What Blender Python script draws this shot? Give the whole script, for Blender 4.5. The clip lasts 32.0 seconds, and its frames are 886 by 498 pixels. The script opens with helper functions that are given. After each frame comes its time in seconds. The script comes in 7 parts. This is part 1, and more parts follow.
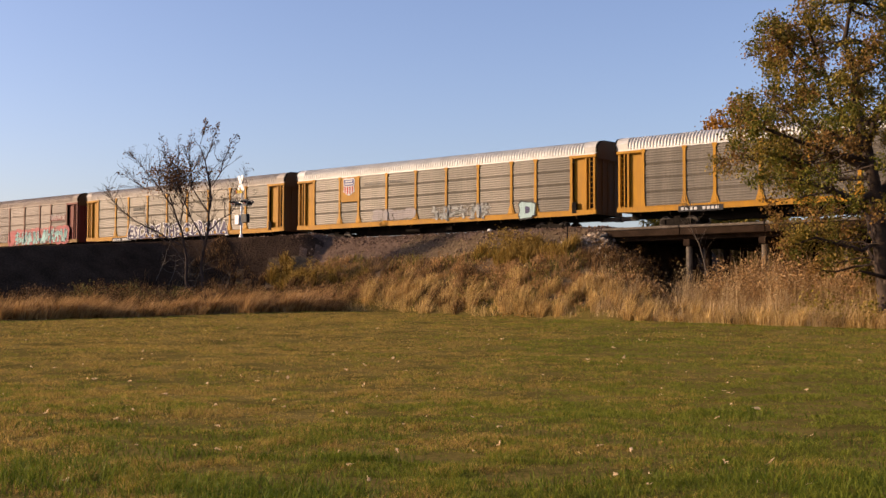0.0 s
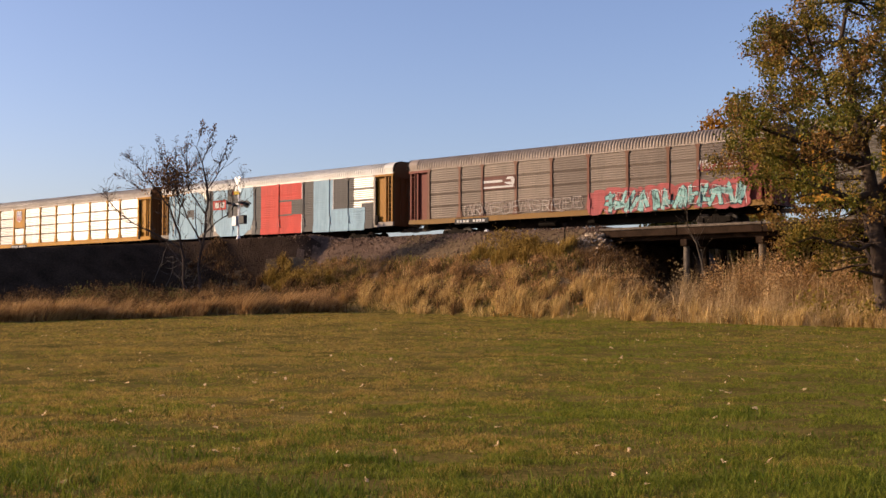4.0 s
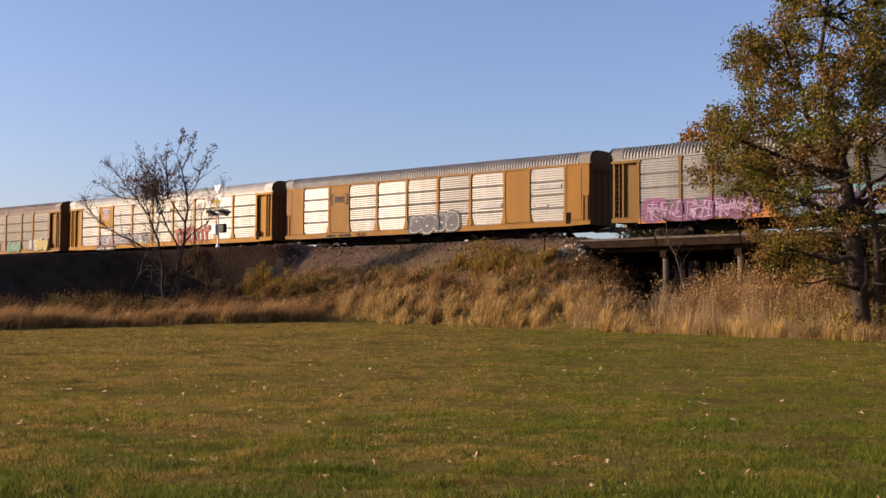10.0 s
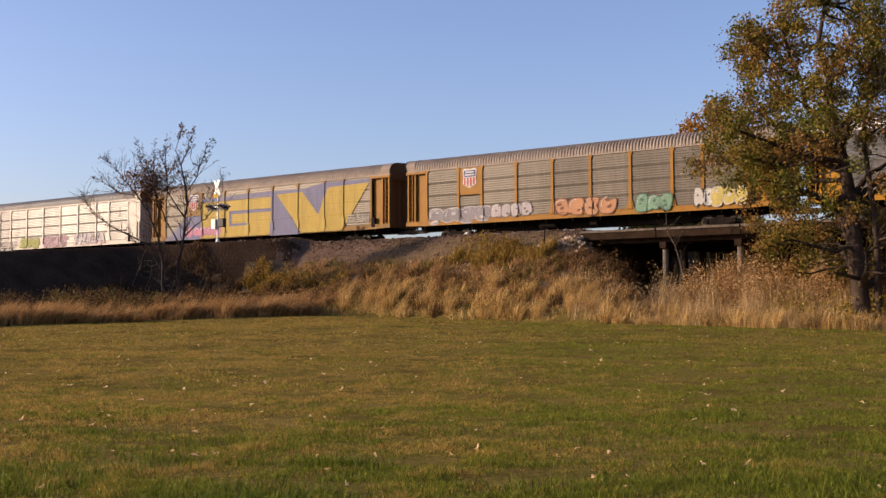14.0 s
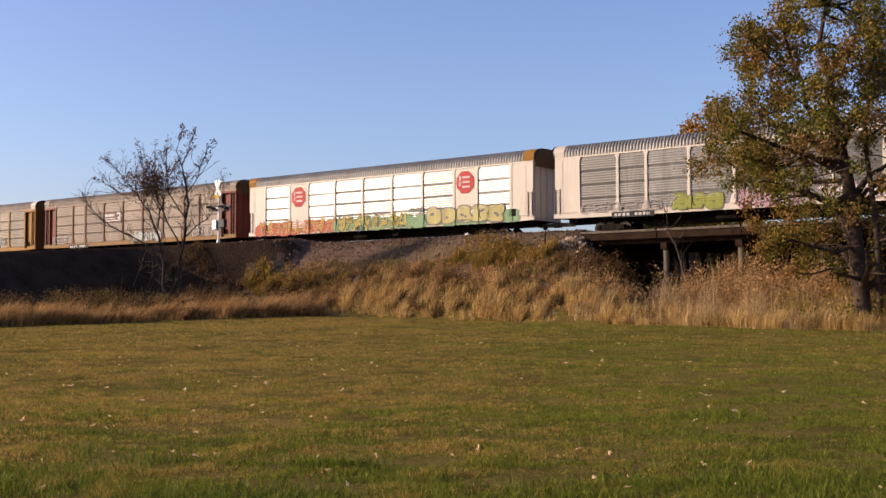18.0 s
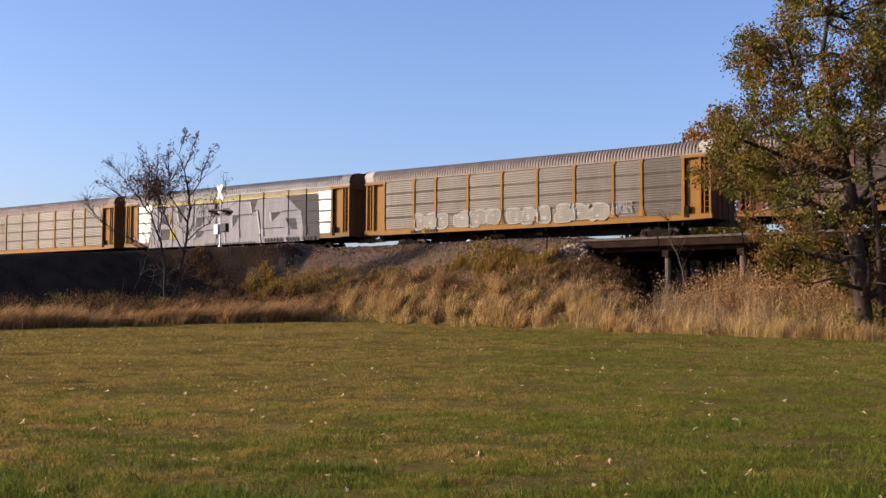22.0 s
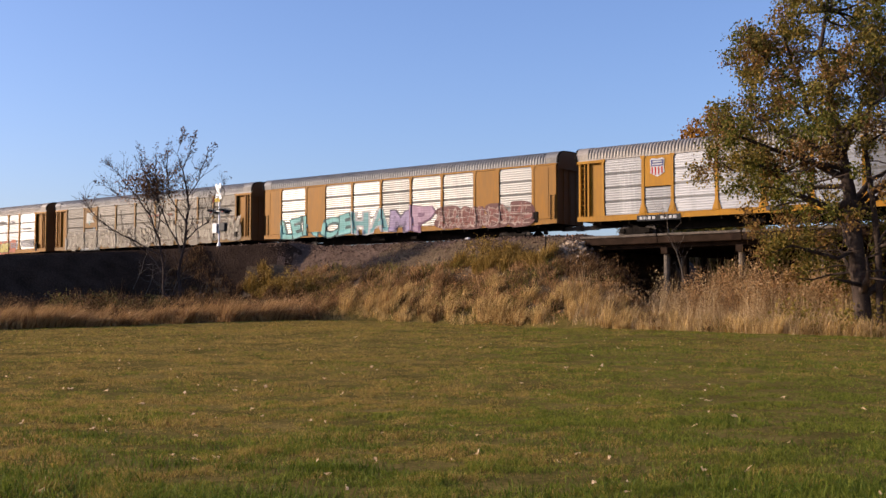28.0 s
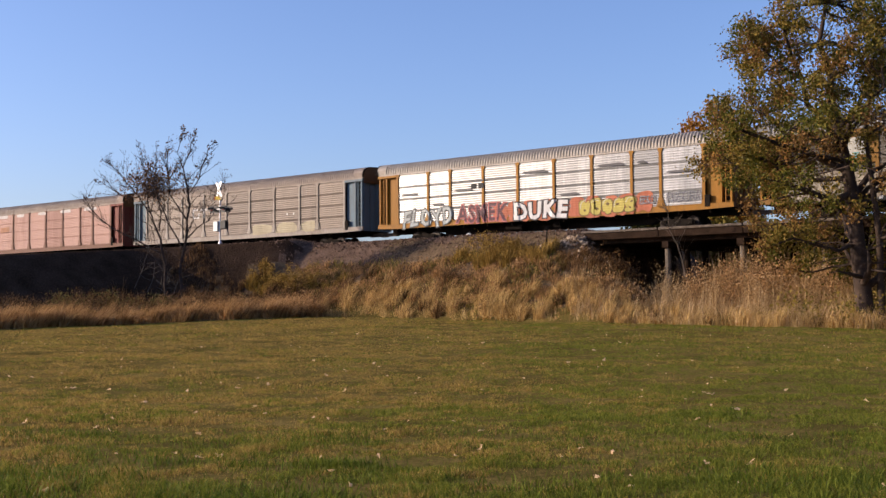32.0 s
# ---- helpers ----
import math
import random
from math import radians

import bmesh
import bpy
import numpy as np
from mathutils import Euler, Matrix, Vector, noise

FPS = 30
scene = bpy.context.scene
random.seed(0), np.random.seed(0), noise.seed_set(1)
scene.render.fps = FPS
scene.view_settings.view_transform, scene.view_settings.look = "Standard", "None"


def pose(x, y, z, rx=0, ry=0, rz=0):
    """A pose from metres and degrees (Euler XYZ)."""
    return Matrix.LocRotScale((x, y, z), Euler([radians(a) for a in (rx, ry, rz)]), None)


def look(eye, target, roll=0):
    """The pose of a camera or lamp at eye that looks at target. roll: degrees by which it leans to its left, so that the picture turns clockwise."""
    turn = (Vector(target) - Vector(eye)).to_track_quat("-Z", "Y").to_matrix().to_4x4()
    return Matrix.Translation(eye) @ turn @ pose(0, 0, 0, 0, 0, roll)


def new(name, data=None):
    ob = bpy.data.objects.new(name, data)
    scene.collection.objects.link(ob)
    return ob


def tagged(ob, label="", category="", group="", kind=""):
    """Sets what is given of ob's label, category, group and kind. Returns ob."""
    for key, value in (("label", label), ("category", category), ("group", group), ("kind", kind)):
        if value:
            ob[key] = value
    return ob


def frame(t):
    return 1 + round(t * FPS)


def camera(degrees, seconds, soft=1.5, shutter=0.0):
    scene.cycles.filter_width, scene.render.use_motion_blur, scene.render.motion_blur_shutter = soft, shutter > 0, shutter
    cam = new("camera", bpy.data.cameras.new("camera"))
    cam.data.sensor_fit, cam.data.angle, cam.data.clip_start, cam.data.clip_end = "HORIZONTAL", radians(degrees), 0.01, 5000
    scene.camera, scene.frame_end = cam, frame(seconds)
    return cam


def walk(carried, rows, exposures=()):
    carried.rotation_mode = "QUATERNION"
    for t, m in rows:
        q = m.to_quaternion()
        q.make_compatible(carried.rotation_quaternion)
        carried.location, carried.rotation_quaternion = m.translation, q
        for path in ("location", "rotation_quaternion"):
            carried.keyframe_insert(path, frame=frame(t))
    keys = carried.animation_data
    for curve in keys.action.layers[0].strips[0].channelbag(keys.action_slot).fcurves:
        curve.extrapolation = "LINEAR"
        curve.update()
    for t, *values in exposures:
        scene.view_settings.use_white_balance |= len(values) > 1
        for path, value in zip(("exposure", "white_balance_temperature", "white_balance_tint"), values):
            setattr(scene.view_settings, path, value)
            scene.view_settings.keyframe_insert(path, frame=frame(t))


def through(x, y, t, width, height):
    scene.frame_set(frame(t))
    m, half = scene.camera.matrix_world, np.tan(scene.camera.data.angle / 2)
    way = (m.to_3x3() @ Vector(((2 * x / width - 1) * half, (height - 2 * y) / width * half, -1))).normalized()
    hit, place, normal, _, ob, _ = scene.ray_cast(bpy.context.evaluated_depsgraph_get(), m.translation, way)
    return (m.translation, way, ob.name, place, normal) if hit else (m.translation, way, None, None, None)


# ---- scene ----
cam = camera(41.86, 32.0, 1.5, 0.06)

EYE = 1.6


def aim(yaw, pitch, roll):
    return pose(0, 0, EYE, 90 + pitch, 0, yaw) @ pose(0, 0, 0, 0, 0, roll)


walk(cam, [
    (0, aim(1.023, 2.645, 0.217)), (0.5, aim(0.94, 2.735, 0.308)), (1, aim(0.831, 2.882, 0.348)),
    (1.5, aim(0.836, 2.818, 0.256)), (2, aim(0.896, 2.69, 0.169)), (2.5, aim(0.954, 2.667, 0.183)),
    (3, aim(0.937, 2.724, -0.12)), (3.5, aim(0.972, 2.674, -0.034)), (5.5, aim(0.165, 3.098, 0.765)),
    (6, aim(-0.522, 3.416, 0.832)), (6.5, aim(-0.717, 3.495, 0.833)), (7, aim(-0.702, 3.43, 0.616)),
    (7.5, aim(-0.553, 3.282, 0.38)), (8, aim(-0.287, 3.123, 0.239)), (8.5, aim(-0.124, 3.091, 0.205)),
    (9, aim(-0.071, 3.109, 0.168)), (9.5, aim(-0.074, 3.15, 0.182)), (10, aim(-0.09, 3.176, 0.375)),
    (10.5, aim(-0.125, 3.164, 0.437)), (11, aim(-0.058, 3.134, 0.289)), (11.5, aim(0.009, 3.024, 0.188)),
    (12, aim(0.007, 2.91, 0.036)), (12.5, aim(0.003, 2.878, 0.054)), (13, aim(0, 2.859, 0.007)),
    (13.5, aim(-0.037, 2.822, 0.034)), (14, aim(-0.099, 2.825, -0.098)), (14.5, aim(-0.136, 2.88, -0.063)),
    (16.5, aim(0.128, 2.906, -0.037)), (17, aim(0.122, 2.814, 0.087)), (17.5, aim(0.022, 2.811, -0.107)),
    (18, aim(-0.06, 2.859, -0.093)), (18.5, aim(-0.095, 2.875, -0.001)), (19, aim(-0.102, 2.843, 0.377)),
    (19.5, aim(-0.124, 2.877, 0.527)), (20, aim(-0.113, 2.978, 0.373)), (20.5, aim(-0.09, 3.051, 0.412)),
    (21, aim(-0.098, 3.121, 0.263)), (21.5, aim(-0.039, 3.169, 0.236)), (22, aim(0.016, 3.164, 0.374)),
    (22.5, aim(0.105, 3.155, 0.608)), (23, aim(0.136, 3.167, 0.511)), (23.5, aim(0.137, 3.165, 0.533)),
    (24, aim(0.141, 3.11, 0.589)), (24.5, aim(0.16, 3.042, 0.493)), (25, aim(0.167, 3.008, 0.445)),
    (25.5, aim(0.136, 2.962, 0.277)), (27.5, aim(0.024, 3.059, 0.14)), (28, aim(-0.042, 3.066, 0.106)),
    (28.5, aim(-0.026, 3.128, 0.218)), (29, aim(-0.007, 3.132, 0.221)), (29.5, aim(0.01, 3.1, 0.143)),
    (30, aim(-0.041, 3.065, -0.2)), (30.5, aim(-0.037, 3.016, -0.48)), (31, aim(-0.015, 2.91, -0.358)),
    (31.5, aim(0.027, 2.847, -0.345)), (32, aim(0.014, 2.862, -0.42)),
], exposures=[(0.0, 0.54, 8000, 18), (6.0, 0.30, 7600, 18), (7.0, 0.21, 7500, 18), (9.0, 0.39, 7500, 18), (12.0, 0.43, 7500, 18), (14.0, 0.50, 7500, 18), (19.0, 0.48, 7000, 17), (23.0, 0.54, 6550, 15), (25.0, 0.48, 6550, 15), (32.0, 0.47, 6550, 15)])

# ---- world and sun ----
SUN_ELEVATION = 18.0
SUN_AZIMUTH = 180.0  # degrees from +x, counterclockwise: the sun stands to the west

world = bpy.data.worlds.new("world")
scene.world = world
world.use_nodes = True
wn = world.node_tree.nodes
sky = wn.new("ShaderNodeTexSky")
sky.sky_type = "NISHITA"
sky.sun_disc = False
sky.sun_elevation = radians(SUN_ELEVATION)
sky.sun_rotation = radians(90 - SUN_AZIMUTH)
sky.air_density, sky.dust_density, sky.ozone_density = 1.0, 1.4, 5.0
wn["Background"].inputs["Strength"].default_value = 0.15
haze = wn.new("ShaderNodeMixRGB")
haze.blend_type, haze.inputs["Fac"].default_value, haze.inputs["Color2"].default_value = "MULTIPLY", 1.0, (1.13, 1.0, 1.07, 1)
world.node_tree.links.new(sky.outputs["Color"], haze.inputs["Color1"])
world.node_tree.links.new(haze.outputs["Color"], wn["Background"].inputs["Color"])

sun_data = bpy.data.lights.new("sun", "SUN")
sun_data.energy, sun_data.angle, sun_data.color = 4.8, radians(0.6), (1.0, 0.85, 0.66)
sun = new("sun", sun_data)
sun_way = Vector((math.cos(radians(SUN_AZIMUTH)) * math.cos(radians(SUN_ELEVATION)),
                  math.sin(radians(SUN_AZIMUTH)) * math.cos(radians(SUN_ELEVATION)), math.sin(radians(SUN_ELEVATION))))
sun.matrix_world = look(sun_way * 300, (0, 0, 0))

# ---- materials ----


def material(name, c1, c2, rough=0.7, metal=0.0, scale=1.0, fine=12.0, bump=0.1, streak=False, island=0.0, spread=0.0, bump_size=0.01):
    """A surface whose colour wanders between c1 and c2 at two sizes; streak: stains that run down; island, spread: how far pieces differ."""
    m = bpy.data.materials.new(name)
    m.use_nodes = True
    n, l = m.node_tree.nodes, m.node_tree.links
    b = n["Principled BSDF"]
    b.inputs["Specular IOR Level"].default_value = 0.3
    b.inputs["Roughness"].default_value, b.inputs["Metallic"].default_value = rough, metal
    co = n.new("ShaderNodeTexCoord")
    mp = n.new("ShaderNodeMapping")
    l.new(co.outputs["Object"], mp.inputs["Vector"])
    info = n.new("ShaderNodeObjectInfo")
    shift = n.new("ShaderNodeMath")
    shift.operation, shift.inputs[1].default_value = "MULTIPLY", 37.0
    l.new(info.outputs["Random"], shift.inputs[0])
    l.new(shift.outputs[0], mp.inputs["Location"])
    mp.inputs["Scale"].default_value = (1, 1, 0.12) if streak else (1, 1, 1)
    big, small = n.new("ShaderNodeTexNoise"), n.new("ShaderNodeTexNoise")
    big.inputs["Scale"].default_value, small.inputs["Scale"].default_value = scale, fine
    big.inputs["Detail"].default_value = 5
    small.inputs["Detail"].default_value = 6
    l.new(mp.outputs[0], big.inputs["Vector"])
    l.new(mp.outputs[0], small.inputs["Vector"])
    ramp = n.new("ShaderNodeValToRGB")
    ramp.color_ramp.elements[0].position, ramp.color_ramp.elements[1].position = 0.36, 0.66
    ramp.color_ramp.elements[0].color, ramp.color_ramp.elements[1].color = (*c1, 1), (*c2, 1)
    add = n.new("ShaderNodeMath")
    add.operation = "MULTIPLY_ADD"
    add.inputs[1].default_value, add.inputs[2].default_value = 0.5, 0.0
    l.new(small.outputs["Fac"], add.inputs[0])
    half = n.new("ShaderNodeMath")
    half.operation, half.inputs[1].default_value = "MULTIPLY_ADD", 0.5
    l.new(big.outputs["Fac"], half.inputs[0])
    l.new(add.outputs[0], half.inputs[2])
    last = half.outputs[0]
    if island or spread:
        geo = n.new("ShaderNodeNewGeometry")
        isl = n.new("ShaderNodeMath")
        isl.operation, isl.inputs[1].default_value = "MULTIPLY_ADD", island or spread
        l.new(geo.outputs["Random Per Island"] if island else info.outputs["Random"], isl.inputs[0])
        off = n.new("ShaderNodeMath")
        off.operation, off.inputs[1].default_value = "SUBTRACT", 0.5 * (island or spread)
        l.new(last, off.inputs[0])
        l.new(off.outputs[0], isl.inputs[2])
        last = isl.outputs[0]
    l.new(last, ramp.inputs["Fac"])
    l.new(ramp.outputs["Color"], b.inputs["Base Color"])
    if bump:
        bp = n.new("ShaderNodeBump")
        bp.inputs["Strength"].default_value, bp.inputs["Distance"].default_value = bump, bump_size
        l.new(small.outputs["Fac"], bp.inputs["Height"])
        l.new(bp.outputs[0], b.inputs["Normal"])
    return m


def paint(name, c, rough=0.55, dirt=0.46, gloss=0.15):
    """Weathered paint on steel."""
    dark = tuple(x * (1 - dirt) + 0.10 * dirt * k for x, k in zip(c, (1.0, 0.6, 0.25)))
    m = material(name, dark, c, rough, 0.0, 0.9, 9.0, 0.08, streak=True)
    m.node_tree.nodes["Principled BSDF"].inputs["Specular IOR Level"].default_value = gloss
    return m


def leafy(name, c1, c2, through=0.35, rough=0.6, scale=0.6, differ=0.9):
    """Leaves and blades: each piece with its own tone, a little light coming through."""
    m = material(name, c1, c2, rough, 0, scale, 3.0, 0, island=differ)
    n, l = m.node_tree.nodes, m.node_tree.links
    b = n["Principled BSDF"]
    out = n["Material Output"]
    tr, mix = n.new("ShaderNodeBsdfTranslucent"), n.new("ShaderNodeMixShader")
    l.new(b.inputs["Base Color"].links[0].from_socket, tr.inputs["Color"])
    mix.inputs[0].default_value = through
    l.new(b.outputs[0], mix.inputs[1])
    l.new(tr.outputs[0], mix.inputs[2])
    l.new(mix.outputs[0], out.inputs["Surface"])
    b.inputs["Specular IOR Level"].default_value = 0.1
    return m


# ---- mesh helpers ----
def mesh_of(name, bm, mats, smooth=False):
    me = bpy.data.meshes.new(name)
    bm.normal_update()
    bm.to_mesh(me)
    bm.free()
    for m in mats if isinstance(mats, (list, tuple)) else [mats]:
        me.materials.append(m)
    if smooth:
        me.shade_smooth()
    return me


def part(name, bm, mat, parent, label=""):
    me = bm if isinstance(bm, bpy.types.Mesh) else mesh_of(name, bm, mat)
    ob = new(name, me)
    ob.parent = parent
    if label:
        tagged(ob, label)
    return ob


def box(bm, x0, x1, y0, y1, z0, z1, bevel=0.0):
    made = bmesh.ops.create_cube(bm, size=1.0, matrix=Matrix.Translation(((x0 + x1) / 2, (y0 + y1) / 2, (z0 + z1) / 2)) @ Matrix.Diagonal((abs(x1 - x0), abs(y1 - y0), abs(z1 - z0), 1)))
    if bevel:
        edges = list({e for v in made["verts"] for e in v.link_edges})
        bmesh.ops.bevel(bm, geom=edges, offset=bevel, segments=1, affect="EDGES")
    return bm


def tube(bm, a, b, r0, r1=None, sides=8):
    """A round bar from a to b."""
    a, b = Vector(a), Vector(b)
    turn = (b - a).to_track_quat("Z", "Y").to_matrix().to_4x4()
    bmesh.ops.create_cone(bm, cap_ends=True, segments=sides, radius1=r0, radius2=r0 if r1 is None else r1, depth=(b - a).length,
                          matrix=Matrix.Translation((a + b) / 2) @ turn)
    return bm


def prism(bm, outline, y0, y1):
    """An outline in x and z, drawn from y0 to y1."""
    front = [bm.verts.new((x, y0, z)) for x, z in outline]
    back = [bm.verts.new((x, y1, z)) for x, z in outline]
    bm.faces.new(front)
    bm.faces.new(back[::-1])
    for i in range(len(outline)):
        j = (i + 1) % len(outline)
        bm.faces.new((front[j], front[i], back[i], back[j]))
    return bm


def fast_mesh(name, verts, faces, mat):
    """A mesh from numpy arrays: verts (n, 3), faces (m, 3) or (m, 4)."""
    me = bpy.data.meshes.new(name)
    k = faces.shape[1]
    me.vertices.add(len(verts))
    me.vertices.foreach_set("co", np.ascontiguousarray(verts, dtype=np.float32).ravel())
    me.loops.add(faces.size)
    me.loops.foreach_set("vertex_index", np.ascontiguousarray(faces, dtype=np.int32).ravel())
    me.polygons.add(len(faces))
    me.polygons.foreach_set("loop_start", np.arange(0, faces.size, k, dtype=np.int32))
    me.update(calc_edges=True)
    me.validate()
    me.materials.append(mat)
    return me


# ---- the plan: the track runs along s, u is the distance from it towards the lawn ----
TURN = 38.93
RAIL = 6.0
ORIGIN = (0.0, 80.68)
CT, ST = math.cos(radians(TURN)), math.sin(radians(TURN))


def su(x, y):
    dx, dy = x - ORIGIN[0], y - ORIGIN[1]
    return dx * CT - dy * ST, -dx * ST - dy * CT


def xy(s, u):
    return ORIGIN[0] + s * CT - u * ST, ORIGIN[1] - s * ST - u * CT


def along(s, u, z):
    """A pose on the line: local x along it, local -y towards the lawn."""
    x, y = xy(s, u)
    return pose(x, y, z, 0, 0, -TURN)


def smooth(a, b, x):
    t = np.clip((x - a) / (b - a), 0, 1)
    return t * t * (3 - 2 * t)


def soft_noise(x, y, size, seed):
    """Rolling lattice noise in two octaves, about -1 to 1."""
    r = np.random.RandomState(seed)
    out = 0.0
    for cell, weight in ((0.48 * size, 1.15), (0.21 * size, 0.55)):
        grid, a = r.uniform(-1, 1, (128, 128)), r.uniform(0, 6.28)
        p = (x * np.cos(a) - y * np.sin(a)) / cell + 900.3
        q = (x * np.sin(a) + y * np.cos(a)) / cell + 900.7
        i, j = np.floor(p).astype(int), np.floor(q).astype(int)
        f, g = p - i, q - j
        f, g = f * f * (3 - 2 * f), g * g * (3 - 2 * g)
        g00, g10 = grid[i % 128, j % 128], grid[(i + 1) % 128, j % 128]
        g01, g11 = grid[i % 128, (j + 1) % 128], grid[(i + 1) % 128, (j + 1) % 128]
        out = out + weight * ((g00 * (1 - f) + g10 * f) * (1 - g) + (g01 * (1 - f) + g11 * f) * g)
    return out


BRIDGE = (15.7, 34.0)


def ground_z(x, y):
    """Height of the ground, for numbers or arrays."""
    x, y = np.asarray(x, float), np.asarray(y, float)
    s, u = su(x, y)
    lawn = 0.0247 * np.maximum(0, np.hypot(np.maximum(y, 0), 6) - 23.5)
    lawn = np.minimum(lawn, 1.35 + 0.0 * lawn) + 0.035 * soft_noise(x, y, 9, 1) * smooth(5, 20, y)
    # railway bank, wide enough for a second line of rails
    near, far = np.maximum(0, u - 6.8), np.maximum(0, -5.0 - u)
    bank = RAIL - 0.06 - 0.16 * np.exp(-(u / 2.0) ** 2) - near * 0.70 - far * 0.55 + 0.10 * soft_noise(x, y, 5, 2) * smooth(5.5, 8, u)
    # the cut under the trestle
    wing = np.maximum(0, u - 5.6)
    cut = smooth(BRIDGE[0] - 0.3 - 0.15 * wing, BRIDGE[0] + 2.0 + 1.8 * wing, s) * (1 - smooth(BRIDGE[1] - 0.3, BRIDGE[1] + 0.3 + 0.6 * wing, s))
    cut = cut * (1 - 0.85 * smooth(7.4, 9.6, u) * (1 - smooth(17.5, 23.0, s)))
    bank = bank * (1 - cut) + np.minimum(bank, 0.2) * cut
    # the road's ramp to the crossing
    top = RAIL + 0.08 - 0.070 * np.maximum(0, np.abs(u) - 9)
    ramp = np.where(np.abs(u) > 3.0, top - 0.78 * np.maximum(0, s + 14.2 - 7.5 * smooth(16.0, 7.5, u)) - 0.45 * np.maximum(0, -26 - s), -5)
    ramp = ramp + 0.12 * soft_noise(x, y, 6, 5) * smooth(-13.5, -11, s)
    ditch = -0.35 * np.exp(-((u - 11.5) / 2.5) ** 2) * (s > -12)
    low = np.where(u > -30, lawn + ditch, lawn)
    return np.maximum(np.maximum(bank, ramp), low)


def matte(m):
    m.node_tree.nodes["Principled BSDF"].inputs["Specular IOR Level"].default_value = 0.0
    return m


grass_ground = material("lawn_soil", (0.062, 0.050, 0.013), (0.200, 0.140, 0.044), 0.95, 0, 0.7, 14, 0.6, bump_size=0.05)
bank_ground = material("bank_soil", (0.070, 0.048, 0.029), (0.17, 0.118, 0.070), 0.95, 0, 0.5, 6, 0.8, bump_size=0.15)
gravel_ground = material("gravel_soil", (0.080, 0.051, 0.037), (0.175, 0.119, 0.088), 0.95, 0, 1.2, 16, 1.0, bump_size=0.12)
# near-black brown: the shade on the ramp's flank is put into this colour
ramp_shade_ground = material("ramp_shade_soil", (0.028, 0.018, 0.012), (0.074, 0.047, 0.032), 0.95, 0, 0.8, 9, 1.0, bump_size=0.18)

for m in (grass_ground, bank_ground, gravel_ground, ramp_shade_ground):
    matte(m)


def build_ground():
    def axis(lo, hi, fine, far):
        mid = np.arange(lo, hi + fine / 2, fine)
        out, step, v = [], fine, hi
        while v < far:
            step *= 1.35
            v += step
            out.append(v)
        out2, step, v = [], fine, lo
        while v > -far:
            step *= 1.35
            v -= step
            out2.append(v)
        return np.array(out2[::-1] + list(mid) + out)
    xs, ys = axis(-44, 40, 0.5, 3000), axis(-6, 112, 0.5, 3000)
    X, Y = np.meshgrid(xs, ys)
    Z = ground_z(X, Y)
    V = np.stack([X, Y, Z], -1).reshape(-1, 3)
    nx = len(xs)
    i = (np.arange(len(ys) - 1)[:, None] * nx + np.arange(nx - 1)[None]).ravel()
    F = np.stack([i, i + 1, i + 1 + nx, i + nx], 1)
    me = fast_mesh("ground", V, F, grass_ground)
    me.materials.append(bank_ground)
    me.materials.append(gravel_ground)
    me.materials.append(ramp_shade_ground)
    C = V[F].mean(1)
    s, u = su(C[:, 0], C[:, 1])
    wob = soft_noise(C[:, 0], C[:, 1], 4, 9)
    idx = np.zeros(len(F), np.int32)
    idx[(EDGE(s + 1.2, u + 1.2, wob))] = 1
    idx[(np.abs(u) < 6.6 + wob) | ((s < 1 + 2 * wob) & (u < 9.5 + wob) & (s > -12))] = 2
    # the flank turned from the sun gets the ground darkened for shade
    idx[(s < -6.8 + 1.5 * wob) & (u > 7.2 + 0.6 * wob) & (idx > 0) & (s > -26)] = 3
    me.polygons.foreach_set("material_index", idx)
    me.shade_smooth()
    return tagged(new("ground", me), "mown autumn lawn rising to a weedy railway bank", "ground", kind="structure")


def EDGE(s, u, wob):
    """Where the mown lawn ends: along the bank, and along the foot of the ramp."""
    return ((u < 14.0 + 0.5 * wob) | (s < 3.0 + 0.4 * wob)) & (np.abs(u) < 60)


build_ground()

# ---- the train ----
PITCH = 28.62
EDGES = [-11.72, -8.95, -7.0, -4.2, -1.4, 1.4, 4.2, 7.0, 8.95, 11.72]
SIDE = 1.50
Z0, Z1 = 1.46, 4.86

RIB = 0.023
PROFILE = []  # heights and depths of a slatted panel: four fields of ribs
for field in range(4):
    zf = Z0 + field * (Z1 - Z0) / 4
    if field:
        PROFILE += [(zf + 0.042, 0.006), (zf + 0.047, 0.0)]
    for rib in range(5):
        zr = zf + 0.056 + rib * 0.147
        PROFILE += [(zr, 0.0), (zr + 0.02, RIB), (zr + 0.082, RIB - 0.0075), (zr + 0.10, 0.0)]
    if field < 3:
        PROFILE += [(zf + 0.754, 0.0), (zf + 0.762, -0.014)]
PROFILE = [(Z0, 0.0)] + PROFILE + [(Z1, 0.0)]
PROF_Z = np.array([p[0] for p in PROFILE])
PROF_D = np.array([p[1] for p in PROFILE])

